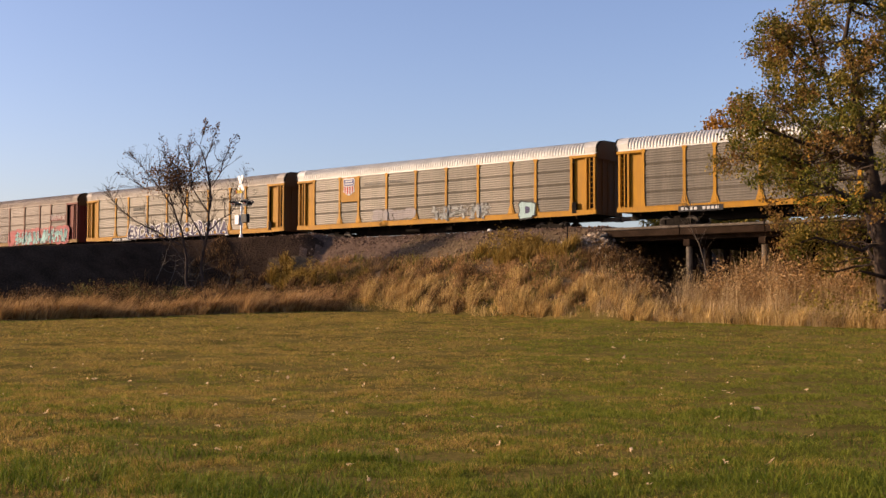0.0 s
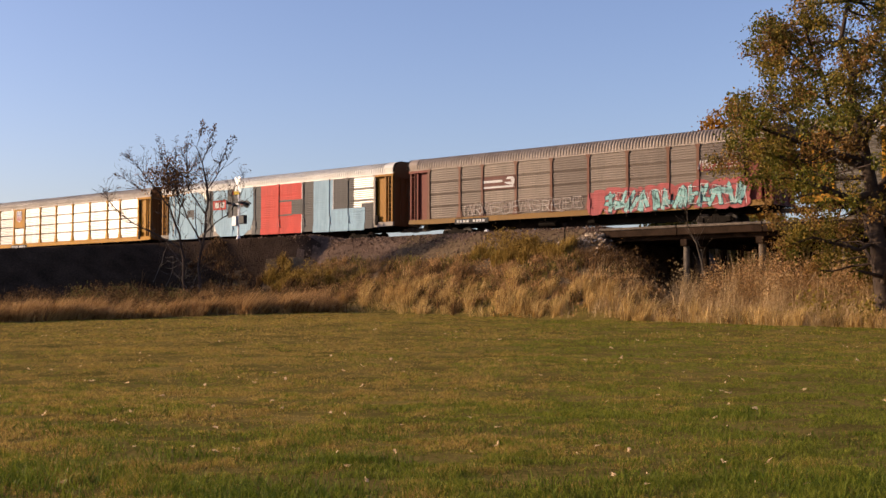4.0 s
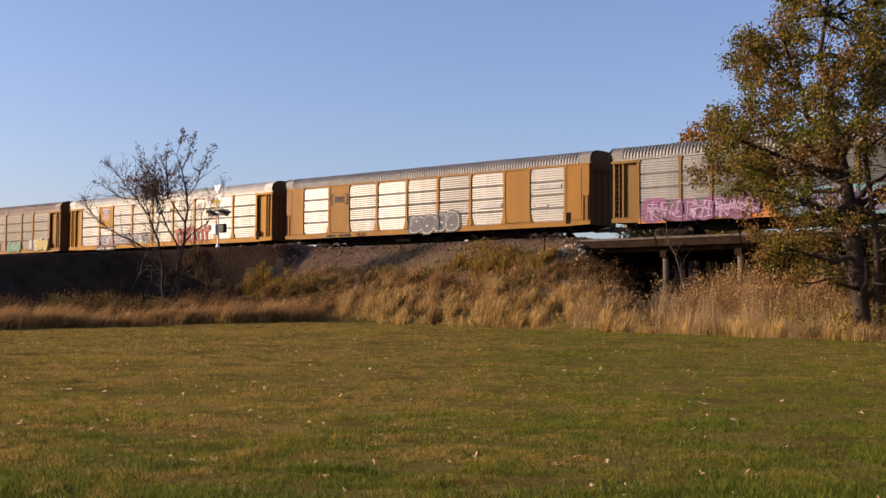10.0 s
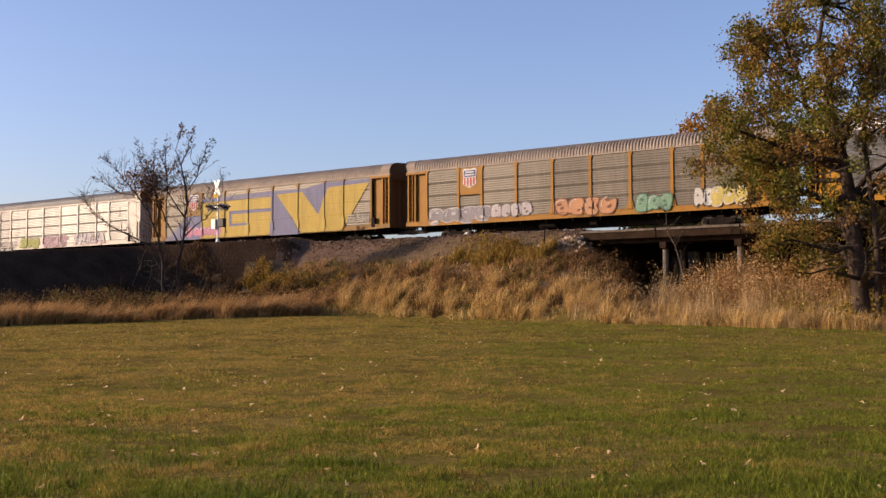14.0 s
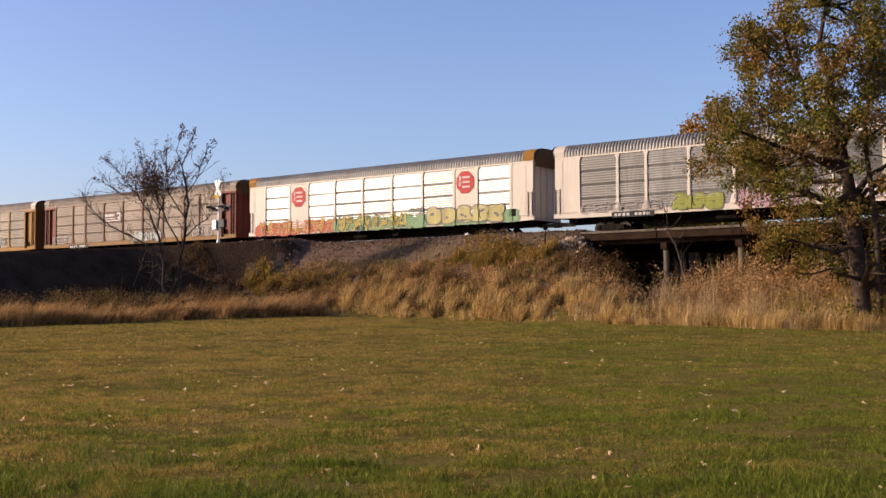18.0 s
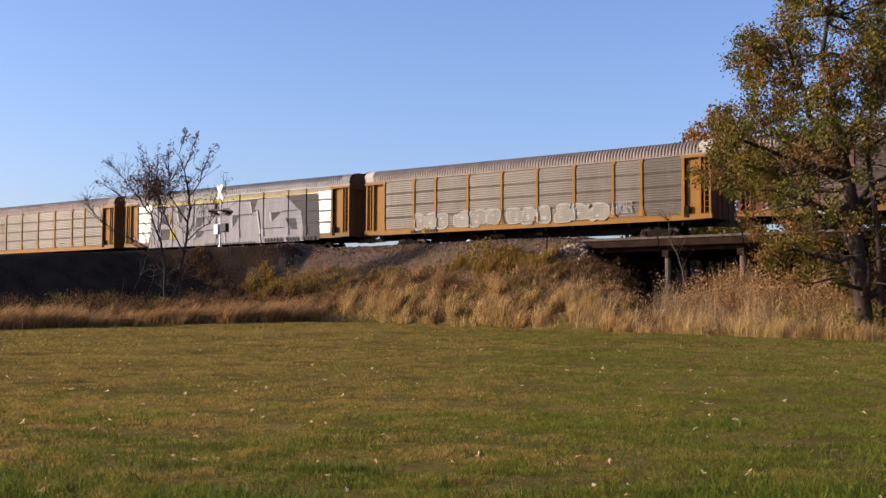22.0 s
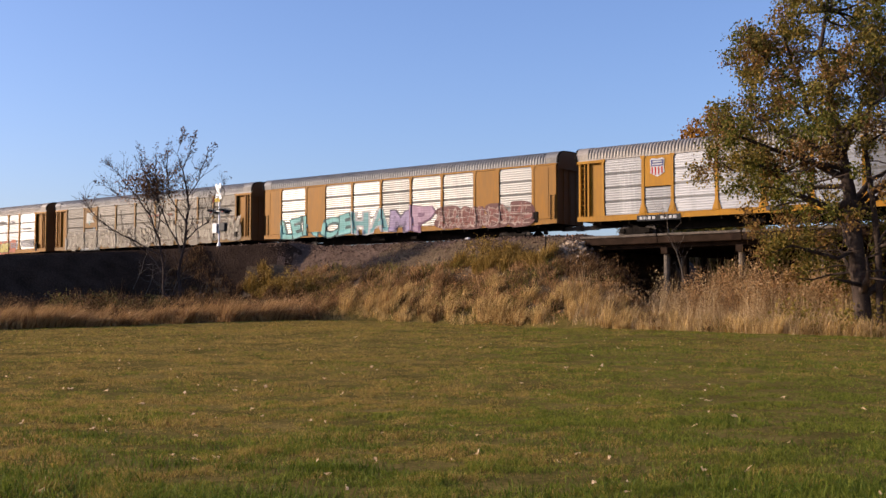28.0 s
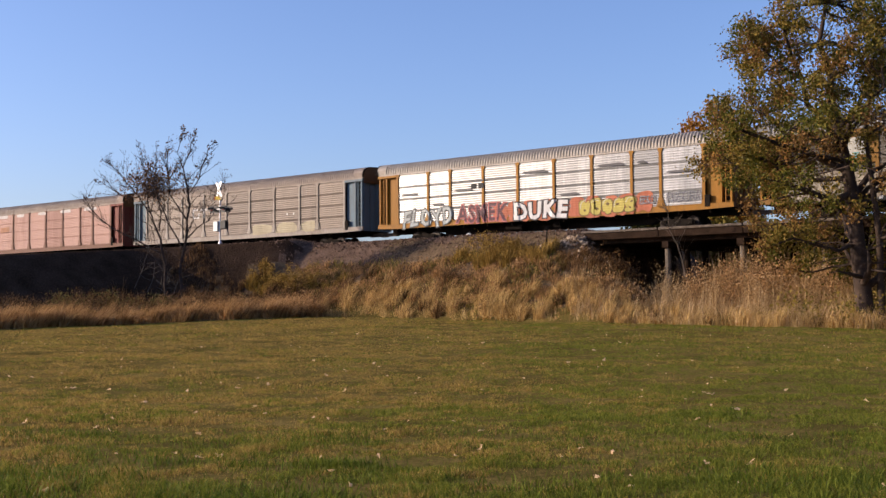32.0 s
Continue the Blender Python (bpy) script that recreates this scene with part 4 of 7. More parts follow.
# wagon 10: yellow letters on blue
lay(10, poly((-11.6, 1.1), (-7.0, 1.1), (-7.0, 3.0), (-9.0, 3.0)), BLUE, "graffiti_shadow", "blue shadow of the painted letters")
lay(10, poly((-7.0, 4.05), (-7.0, 4.35), (1.5, 4.5), (4.7, 4.45), (7.2, 4.8), (11.7, 4.75), (11.6, 4.4), (7.3, 4.3), (4.6, 4.2), (1.8, 4.15)), BLUE, "graffiti_shadow")
lay(10, poly((1.2, 1.05), (4.6, 1.05), (1.9, 4.3), (1.2, 4.2)), BLUE, "graffiti_shadow")
lay(10, poly((4.6, 4.35), (6.4, 2.4), (7.5, 4.6)), BLUE, "graffiti_shadow")
lay(10, rects((-7.0, 1.25, 1.15, 4.05)), (0.46, 0.32, 0.055), "graffiti", "big yellow painted letter")
lay(10, rects((-3.6, 1.3, 2.95, 3.2), (-3.6, -3.3, 2.1, 3.2), (-3.6, -1.4, 2.0, 2.2)), BLUE, "graffiti_shadow")
lay(10, poly((1.9, 4.2), (4.7, 1.15), (8.9, 1.15), (11.55, 4.5), (7.4, 4.4), (6.4, 2.45), (4.7, 4.25)), (0.46, 0.32, 0.055), "graffiti", "big yellow painted letter")
throwup(10, -8.9, -4.6, 1.3, 2.1, 5, (0.52, 0.20, 0.30), (0.38, 0.16, 0.28), 101, None, "pink graffiti", 0.26)
throwup(10, 9.4, 11.6, 1.6, 2.3, 5, (0.58, 0.55, 0.5), (0.30, 0.27, 0.22), 102, None, "small white tag", 0.14)
# wagon 11
throwup(11, -5.3, -2.1, 1.15, 2.2, 3, (0.30, 0.32, 0.07), (0.18, 0.19, 0.06), 111, None, "olive graffiti", 0.3)
wildstyle(11, -1.3, 2.6, 1.15, 2.3, 7, (0.60, 0.40, 0.46), (0.36, 0.13, 0.19), 112, None, "pink angular graffiti")
wildstyle(11, 3.7, 8.3, 1.25, 2.25, 7, (0.80, 0.78, 0.78), (0.46, 0.30, 0.38), 113, None, "white angular graffiti edged pink")
throwup(11, -11.5, -6.0, 1.3, 2.0, 6, (0.50, 0.46, 0.44), (0.36, 0.32, 0.30), 114, None, "faint scratched graffiti", 0.1)
# wagon 12
for x, z in ((-7.97, 3.92), (7.97, 3.95)):
    lay(12, poly(*[(x + 0.80 * math.cos(0.3927 + i * 0.7854), z + 0.80 * math.sin(0.3927 + i * 0.7854)) for i in range(8)]), (0.55, 0.05, 0.045), "octagon_emblem", "red octagon emblem with white bars", 0.05)
    lay(12, rects((x - 0.5, x - 0.36, z + 0.1, z + 0.45), (x - 0.25, x + 0.4, z + 0.27, z + 0.4), (x - 0.5, x - 0.36, z - 0.25, z + 0.02), (x - 0.25, x + 0.4, z - 0.05, z + 0.08), (x - 0.25, x + 0.4, z - 0.37, z - 0.24)), WHITE, "emblem_bar", "", 0.055)
lay(12, bubbles(-12.7, -3.8, 1.05, 2.1, 7, 121), (0.52, 0.10, 0.06), "graffiti_backing")
lay(12, bubbles(-4.4, 12.4, 1.05, 2.05, 13, 122), (0.22, 0.38, 0.20), "graffiti_backing", "green painted ground of the graffiti")
wildstyle(12, -12.2, -4.2, 1.12, 2.25, 10, (0.62, 0.34, 0.08), (0.36, 0.05, 0.05), 123, None, "orange angular graffiti", (0.62, 0.52, 0.40))
wildstyle(12, -3.9, 2.8, 1.12, 2.3, 8, (0.56, 0.45, 0.10), (0.06, 0.08, 0.05), 124, None, "yellow angular graffiti", (0.66, 0.62, 0.40))
throwup(12, 3.0, 4.4, 1.9, 2.5, 3, (0.12, 0.13, 0.12), (0.40, 0.42, 0.38), 126, None, "small dark tag", 0.14)
throwup(12, 4.6, 11.2, 1.12, 2.4, 5, (0.55, 0.49, 0.20), (0.20, 0.18, 0.20), 125, None, "buff and yellow bubble graffiti", 0.3)
# wagon 13
lay(13, rect(-4.15, -1.45, 3.12, 4.06), (0.13, 0.05, 0.038), "emblem_plate", "dark brown emblem plate")
lay(13, rects((-4.0, -1.75, 3.2, 3.32), (-4.0, -2.5, 3.42, 3.5), (-4.0, -2.6, 3.64, 3.86)), WHITE, "emblem_bar", "white striped emblem")
lay(13, poly((-2.1, 3.42), (-1.7, 3.32), (-1.5, 3.6), (-1.65, 3.95), (-2.15, 3.98), (-2.3, 3.8), (-1.9, 3.76), (-1.85, 3.6), (-2.2, 3.56)), WHITE, "emblem_curve")
throwup(13, -12.1, -9.7, 1.4, 2.15, 3, (0.60, 0.58, 0.55), (0.10, 0.09, 0.10), 131, None, "white outlined tag", 0.16)
throwup(13, 0.0, 4.1, 1.2, 2.1, 5, (0.46, 0.50, 0.47), (0.24, 0.24, 0.20), 132, None, "pale green-grey graffiti", 0.3)
throwup(13, 8.2, 10.7, 1.35, 2.35, 3, (0.52, 0.48, 0.46), (0.26, 0.22, 0.20), 133, None, "pale graffiti", 0.16)
# wagon 14
for j, (x0, x1, n) in enumerate(((-8.9, -5.9, 3), (-5.3, -1.4, 3), (-0.9, 2.5, 3), (2.8, 6.7, 3))):
    throwup(14, x0, x1, 1.3, 2.5, n, (0.36, 0.335, 0.27), (0.52, 0.49, 0.41), 141 + j, None, "cream bubble graffiti", 0.34)
throwup(14, 7.0, 8.4, 1.6, 2.5, 3, (0.46, 0.44, 0.41), (0.36, 0.34, 0.3), 146, None, "small pale tag", 0.1)
# wagon 15: silver letters with black shade
SHADE = (0.035, 0.032, 0.038)
lay(15, poly((-9.7, 4.47), (10.3, 4.54), (10.3, 4.70), (-9.7, 4.62)), (0.55, 0.42, 0.06), "graffiti_edge", "yellow line above the letters")
lay(15, rects((-11.6, 11.6, 4.64, 4.86)), (0.34, 0.29, 0.21), "paint_band", "dirty buff band under the roof")
lay(15, poly((-9.75, 4.42), (10.3, 4.50), (10.5, 1.0), (-10.1, 0.96)), SHADE, "graffiti_shadow", "black shade of the silver letters")
lay(15, poly((-10.05, 0.97), (-9.66, 4.34), (-6.33, 4.28), (-6.05, 3.05), (-5.0, 2.90), (-4.42, 1.25), (-4.42, 0.97)), SILVER, "graffiti", "big silver painted letter")
lay(15, poly((-4.32, 0.97), (-4.90, 2.86), (-5.72, 3.0), (-5.22, 4.33), (-1.50, 4.27), (-1.42, 3.38), (-0.90, 3.48), (-0.86, 2.28), (-0.46, 2.63), (0.0, 0.97)), SILVER, "graffiti", "big silver painted letter")
lay(15, poly((0.1, 0.97), (-0.36, 2.72), (-0.76, 2.40), (-0.80, 3.50), (-1.16, 3.60), (-0.84, 4.36), (2.80, 4.28), (3.02, 3.36), (3.64, 3.52), (4.17, 0.97)), SILVER, "graffiti", "big silver painted letter")
lay(15, poly((4.28, 0.97), (3.78, 3.56), (3.26, 3.60), (3.64, 4.38), (6.9, 4.44), (8.1, 3.44), (8.45, 3.30), (8.9, 0.97)), SILVER, "graffiti", "big silver painted letter")
for hole in (((-8.37, 3.73), (-7.4, 3.75), (-7.39, 2.96), (-8.45, 2.91)), ((-8.45, 2.53), (-7.11, 2.51), (-7.11, 1.58), (-8.48, 1.6)),
             ((-3.76, 3.31), (-2.65, 3.32), (-3.24, 2.56), (-3.8, 2.52)), ((-3.8, 2.2), (-2.65, 2.21), (-3.24, 1.7), (-3.79, 1.62)),
             ((0.67, 3.3), (1.65, 3.27), (0.75, 2.32)), ((5.21, 3.29), (6.37, 3.32), (5.97, 3.05), (5.32, 2.59)), ((6.8, 2.8), (7.92, 2.73), (8.13, 1.88), (7.43, 1.92)),
             ((-2.65, 3.33), (-1.40, 3.33), (-1.40, 3.26), (-2.65, 3.26)), ((-2.65, 2.24), (-0.80, 2.26), (-0.80, 2.18), (-2.65, 2.17)),
             ((1.65, 3.31), (3.05, 3.33), (3.05, 3.26), (1.65, 3.24)), ((6.37, 3.36), (8.1, 3.38), (8.1, 3.31), (6.37, 3.29)), ((4.3, 2.11), (6.6, 2.12), (6.6, 2.06), (4.3, 2.05))):
    lay(15, poly(*hole), SHADE, "graffiti_shadow")
for mark in (((-7.4, 3.75), (-7.12, 3.77), (-6.98, 3.02), (-7.39, 2.96)), ((-7.11, 2.51), (-6.62, 2.55), (-6.43, 1.62), (-7.11, 1.58))):
    lay(15, poly(*mark), (0.50, 0.36, 0.06), "graffiti_mark")
for x, z, x2, z2 in ((-6.38, 4.25, -6.08, 3.1), (-5.05, 2.9, -4.47, 1.25), (-1.52, 4.25, -1.46, 3.4), (-0.96, 3.45, -0.91, 2.3), (-0.52, 2.6, -0.05, 1.05), (2.76, 4.25, 2.97, 3.4), (3.58, 3.5, 4.1, 1.1), (-8.52, 3.72, -8.58, 2.9), (-8.58, 2.53, -8.6, 1.6), (-3.86, 3.3, -3.9, 2.5), (-3.9, 2.2, -3.9, 1.6), (0.57, 3.3, 0.62, 2.3), (5.1, 3.3, 5.22, 2.6)):
    lay(15, poly((x - 0.05, z), (x + 0.04, z), (x2 + 0.04, z2), (x2 - 0.05, z2)), (0.66, 0.65, 0.64), "graffiti_highlight")
faint_bars(15, 4.6, 10.2, 1.02, 1.3, 16, BLACK, "tag_bars")
faint_bars(15, -2.5, 3.6, 0.98, 1.12, 20, (0.1, 0.1, 0.1), "tag_bars")
# wagon 16
faint_bars(16, -6.4, -4.7, 3.65, 3.9, 3, (0.42, 0.22, 0.06), "faded_emblem_bar")
faint_bars(16, -6.4, -4.7, 3.28, 3.5, 3, (0.42, 0.22, 0.06), "faded_emblem_bar")
faint_bars(16, 5.0, 6.0, 1.75, 1.85, 2, BLACK, "tag_bars")
# wagon 17
faint_bars(17, -1.2, 0.15, 1.2, 1.45, 4, (0.08, 0.08, 0.08), "tag_bars")
faint_bars(17, 1.8, 3.4, 1.22, 1.42, 5, (0.08, 0.08, 0.08), "tag_bars")
# wagon 18
words(18, "LENCE", -11.7, -4.4, 1.15, 2.6, (0.20, 0.47, 0.44), (0.05, 0.10, 0.10), 181, 0.09, 0.14, 1.3, "turquoise graffiti letters")
words(18, "HA", -4.2, -0.5, 1.2, 2.75, (0.16, 0.36, 0.36), (0.50, 0.48, 0.47), 182, 0.07, 0.14, 0.8, "dark teal graffiti letters")
words(18, "M", -0.5, 1.4, 1.2, 2.6, (0.36, 0.28, 0.42), (0.10, 0.07, 0.12), 183, 0.08, 0.14, 0.8, "violet graffiti letter")
words(18, "P", 1.4, 3.5, 1.15, 2.85, (0.46, 0.30, 0.38), (0.20, 0.10, 0.16), 184, 0.09, 0.15, 0.8, "dull pink graffiti letter")
wildstyle(18, 3.9, 11.6, 1.15, 2.6, 9, (0.28, 0.11, 0.09), (0.48, 0.34, 0.28), 185, (0.17, 0.07, 0.06), "maroon angular graffiti", (0.52, 0.40, 0.34))
# wagon 19
lay(19, poly((-8.55, 3.45), (-8.55, 4.4), (-7.3, 4.45), (-7.7, 3.95), (-7.35, 3.5)), (0.60, 0.58, 0.50), "emblem", "cream pennant emblem", 0.05)
lay(19, rects((-8.3, -7.9, 3.55, 3.62), (-8.15, -8.05, 3.3, 3.55)), TEAL, "emblem_bar", "", 0.055)
lay(19, bubbles(-11.7, 12.4, 1.05, 2.75, 15, 190), (0.30, 0.25, 0.185), "graffiti_backing", "buff painted ground of the graffiti")
wildstyle(19, -11.5, -4.5, 1.2, 2.8, 9, BUFF, (0.17, 0.125, 0.09), 191, None, "buff angular graffiti edged brown", BUFF)
wildstyle(19, -4.3, 3.0, 1.2, 2.85, 9, BUFF, (0.17, 0.125, 0.09), 192, None, "buff angular graffiti edged brown", BUFF)
wildstyle(19, 3.2, 12.3, 1.25, 3.2, 10, BUFF, (0.19, 0.13, 0.09), 193, None, "tall buff angular graffiti edged brown", BUFF)
faint_bars(19, 0.5, 4.0, 3.6, 3.75, 4, (0.24, 0.08, 0.05))
# wagon 20
faint_bars(20, -5.4, -3.9, 3.9, 4.05, 7, (0.2, 0.2, 0.2))
lay(20, rects((-5.2, -4.75, 3.45, 3.8), (-4.6, -4.05, 3.45, 3.8)), BLACK, "emblem_bar", "black emblem bars")
lay(20, rects((-5.4, -4.9, 3.5, 3.54), (-5.5, -4.9, 3.62, 3.66)), BLACK, "emblem_bar")
lay(20, bubbles(-3.4, 8.4, 1.05, 2.4, 10, 201), (0.55, 0.17, 0.09), "graffiti_backing", "red painted ground of the graffiti")
words(20, "FLOYD", -11.1, -6.7, 1.15, 2.35, (0.46, 0.49, 0.47), (0.10, 0.11, 0.11), 202, 0.05, 0.10, 1.1, "grey-white graffiti letters")
words(20, "ASMEK", -6.4, -2.2, 1.2, 2.4, (0.13, 0.06, 0.07), (0.52, 0.16, 0.14), 203, 0.05, 0.09, 0.5, "black graffiti letters edged red")
words(20, "DUKE", -1.7, 2.4, 1.15, 2.3, (0.78, 0.76, 0.74), (0.05, 0.04, 0.04), 204, 0.10, 0.15, 0.5, "white graffiti letters edged black")
throwup(20, 3.3, 7.3, 1.15, 2.25, 5, (0.60, 0.50, 0.12), (0.22, 0.15, 0.06), 205, None, "yellow graffiti", 0.26)
throwup(20, 9.3, 11.6, 1.6, 2.3, 5, (0.15, 0.15, 0.18), (0.42, 0.42, 0.42), 206, None, "small dark tag", 0.14)
throwup(20, 7.5, 8.6, 1.6, 2.2, 2, (0.15, 0.15, 0.18), (0.42, 0.42, 0.42), 207, None, "small dark tag", 0.14)
r20 = random.Random(20)
for j in range(9):
    if j not in (3,):
        xa, xb = EDGES[j] + 0.4, EDGES[j + 1] - r20.uniform(0.4, 0.9)
        z = r20.choice((2.62, 3.45, 3.5, 4.2))
        lay(20, poly((xa, z - 0.05), (xb, z - 0.10), (xb - 0.2, z + 0.08), (xa + 0.15, z + 0.06)), (0.16, 0.15, 0.15), "rust_streak")
# wagon 21
lay(21, rects((-5.6, -4.9, 3.0, 3.1), (-5.6, -5.45, 3.0, 3.75), (-5.6, -4.9, 3.65, 3.75), (-4.9, -4.75, 3.0, 3.4), (-4.6, -3.7, 3.6, 3.75), (-4.25, -4.05, 3.0, 3.7)), WHITE, "emblem_bar", "white angular emblem")
for j, (x0, x1) in enumerate(((1.6, 4.0), (4.4, 6.8), (7.2, 8.8))):
    lay(21, cloud(x0, x1, 1.3, 2.15, 211 + j, 12), (0.47, 0.41, 0.27), "graffiti", "pale buff paint patch")
lay(21, rects((5.6, 5.75, 2.7, 2.85), (6.3, 6.45, 2.7, 2.85)), WHITE, "paint_patch")
# wagon 22
for j in range(6):
    x = -11.0 + j * 3.7
    lay(22, cloud(x, x + r20.uniform(0.8, 2.4), 4.55, 4.86, 221 + j, 8), (0.62, 0.58, 0.55), "peeled_patch")
lay(22, rects((-6.5, -4.9, 3.2, 3.7)), (0.38, 0.16, 0.07), "emblem", "faded orange panel")

# ---- the track ----
rail_steel = material("rail_steel", (0.09, 0.06, 0.045), (0.18, 0.13, 0.10), 0.45, 0.7, 3, 30, 0.05)
tie_wood = material("tie_wood", (0.035, 0.028, 0.022), (0.09, 0.07, 0.055), 0.9, 0, 3, 20, 0.3)
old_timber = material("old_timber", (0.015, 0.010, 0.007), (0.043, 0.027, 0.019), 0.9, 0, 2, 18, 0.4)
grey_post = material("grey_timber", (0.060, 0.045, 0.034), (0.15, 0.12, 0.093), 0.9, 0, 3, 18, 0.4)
stone = material("riprap_stone", (0.125, 0.085, 0.055), (0.42, 0.32, 0.225), 0.9, 0, 2, 12, 0.4, spread=0.7)
pebble = material("ballast_stone", (0.066, 0.041, 0.029), (0.205, 0.136, 0.098), 0.9, 0, 2, 9, 0.2, island=0.9)
white_metal = material("white_metal", (0.48, 0.48, 0.48), (0.66, 0.66, 0.66), 0.5, 0.2, 1.5, 10, 0.05)
silver_metal = material("silver_metal", (0.45, 0.45, 0.46), (0.66, 0.66, 0.67), 0.4, 0.6, 2, 10, 0.05)

for m in (tie_wood, old_timber, stone, pebble):
    matte(m)

tie_mesh = mesh_of("tie", box(bmesh.new(), -0.115, 0.115, -1.3, 1.3, -0.35, -0.17, 0.015), tie_wood)
for line, lift in ((0.0, 0.0),):
    track = tagged(new("railway_track"), "single line of steel rails on dark wooden ties", "track", kind="structure")
    track.matrix_world = along(0, line, RAIL)
    for off in (-0.7535, 0.7535):
        bm = bmesh.new()
        prism(bm, [(-0.075, -0.17), (0.075, -0.17), (0.075, -0.155), (0.012, -0.13), (0.012, -0.045), (0.036, -0.035), (0.036, 0.0),
                   (-0.036, 0.0), (-0.036, -0.035), (-0.012, -0.045), (-0.012, -0.13), (-0.075, -0.155)], -240, 240)
        part("rail", bm, rail_steel, track, "worn steel rail").matrix_basis = pose(0, off, 0, 0, 0, 90)
    for k in range(-100, 90):
        part("tie", tie_mesh, None, track).matrix_basis = pose(k * 0.53, random.uniform(-0.03, 0.03), 0, 0, 0, random.uniform(-1, 1))


def rock_mesh(seed, mat, name="stone"):
    """A broken stone about one metre across, to be scaled."""
    r = random.Random(seed)
    bm = bmesh.new()
    bmesh.ops.create_icosphere(bm, subdivisions=1, radius=0.5)
    for v in bm.verts:
        v.co *= r.uniform(0.72, 1.15)
        v.co.z *= 0.72
    return mesh_of(name, bm, mat)


# ---- the trestle ----
def build_trestle():
    tr = tagged(new("railway_trestle"), "short old timber trestle over a weedy ditch", "bridge")
    tr.matrix_world = along(0, 0, RAIL)
    a, b = BRIDGE
    for k in range(4):
        x0 = a - 0.1 + k * (b - a + 1.2) / 4
        bm = box(bmesh.new(), x0 + 0.01, x0 + (b - a + 1.2) / 4 - 0.01, -6.85, -6.50, -0.72, -0.33, 0.03)
        part("edge_beam", bm, old_timber, tr, "weathered brown timber edge beam")
        # the sunlit lip of the deck, painted by using the paler timber
        part("edge_board", box(bmesh.new(), x0 + 0.03, x0 + (b - a + 1.2) / 4 - 0.04, -6.92, -6.45, -0.325, -0.19, 0.02), grey_post, tr, "deck edge board, its sunlit paleness put into the colour")
    for k in range(9):
        y = -6.2 + k * 1.3
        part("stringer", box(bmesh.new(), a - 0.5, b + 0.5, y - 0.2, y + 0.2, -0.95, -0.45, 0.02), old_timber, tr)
    for k in range(22):
        x = a - 0.2 + k * (b - a + 0.4) / 22
        part("deck_plank", box(bmesh.new(), x, x + 0.76, -6.48, 4.9, -0.44, -0.24, 0.02), tie_wood, tr)
    for x in (20.9, 25.2, 29.5):
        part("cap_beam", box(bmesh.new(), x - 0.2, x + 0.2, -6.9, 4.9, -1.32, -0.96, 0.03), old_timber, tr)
        for j in range(6):
            y = -6.55 + j * 2.2
            # lit front leg and shaded inner legs are told apart by timber colour
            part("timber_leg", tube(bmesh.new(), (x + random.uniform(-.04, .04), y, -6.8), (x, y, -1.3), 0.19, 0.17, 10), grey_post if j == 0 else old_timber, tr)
    for x, lean in ((a - 0.12, 0), (b + 0.12, 0)):
        for j in range(12):
            z = -1.0 - j * 0.42
            part("abutment_plank", box(bmesh.new(), x - 0.08, x + 0.08, -6.7, 4.9, z - 0.40, z - 0.01, 0.015), tie_wood, tr)


build_trestle()


def build_riprap():
    pile = tagged(new("riprap_pile"), "loose heap of pale grey broken stones at the trestle", "stone heap")
    meshes = [rock_mesh(100 + k, stone) for k in range(5)]
    r = random.Random(3)
    for k in range(298):
        q = r.random()
        if k < 185:
            s, u = 15.9 - 1.3 * q + r.gauss(0, 0.24), 7.3 + 0.9 * q + r.gauss(0, 0.16)
        else:
            s, u = r.uniform(16.2, 20.0), r.uniform(7.2, 9.4)
        x, y = xy(s, u)
        size = r.uniform(0.16, 0.38)
        ob = part("stone", meshes[k % 5], None, pile)
        ob.matrix_basis = Matrix.LocRotScale((x, y, float(ground_z(x, y)) + 0.22 * size), Euler((r.uniform(0, 6), r.uniform(0, 6), r.uniform(0, 6))), (size, size * r.uniform(.7, 1.2), size * r.uniform(.7, 1.1)))


build_riprap()


def scatter_pebbles():
    r = np.random.RandomState(5)
    base = np.array([(1, 0, 0), (-1, 0, 0), (0, 1, 0), (0, -1, 0), (0, 0, 1), (0, 0, -0.6)], float)
    tri = np.array([(0, 2, 4), (2, 1, 4), (1, 3, 4), (3, 0, 4), (2, 0, 5), (1, 2, 5), (3, 1, 5), (0, 3, 5)])
    n = 22000
    s, u = r.uniform(-16, 17, n), r.uniform(1.5, 9.5, n)
    keep = (u < 7.6) | (r.rand(n) < 0.45)
    s, u = s[keep], u[keep]
    x, y = xy(s, u)
    n = len(x)
    size = r.uniform(0.022, 0.06, n) * np.where(r.rand(n) < 0.06, 2.0, 1)
    V = base[None] * r.uniform(0.6, 1.3, (n, 6, 1)) * size[:, None, None]
    a = r.uniform(0, 6.28, n)
    c, si = np.cos(a)[:, None], np.sin(a)[:, None]
    V = np.stack([V[..., 0] * c - V[..., 1] * si, V[..., 0] * si + V[..., 1] * c, V[..., 2]], -1)
    V = V + np.stack([x, y, ground_z(x, y) + size * 0.3], -1)[:, None]
    F = tri[None] + 6 * np.arange(n)[:, None, None]
    tagged(new("ballast_stones", fast_mesh("ballast_stones", V.reshape(-1, 3), F.reshape(-1, 3), pebble)), "loose brown-grey ballast stones along the bank top", "ballast", kind="stuff")


scatter_pebbles()

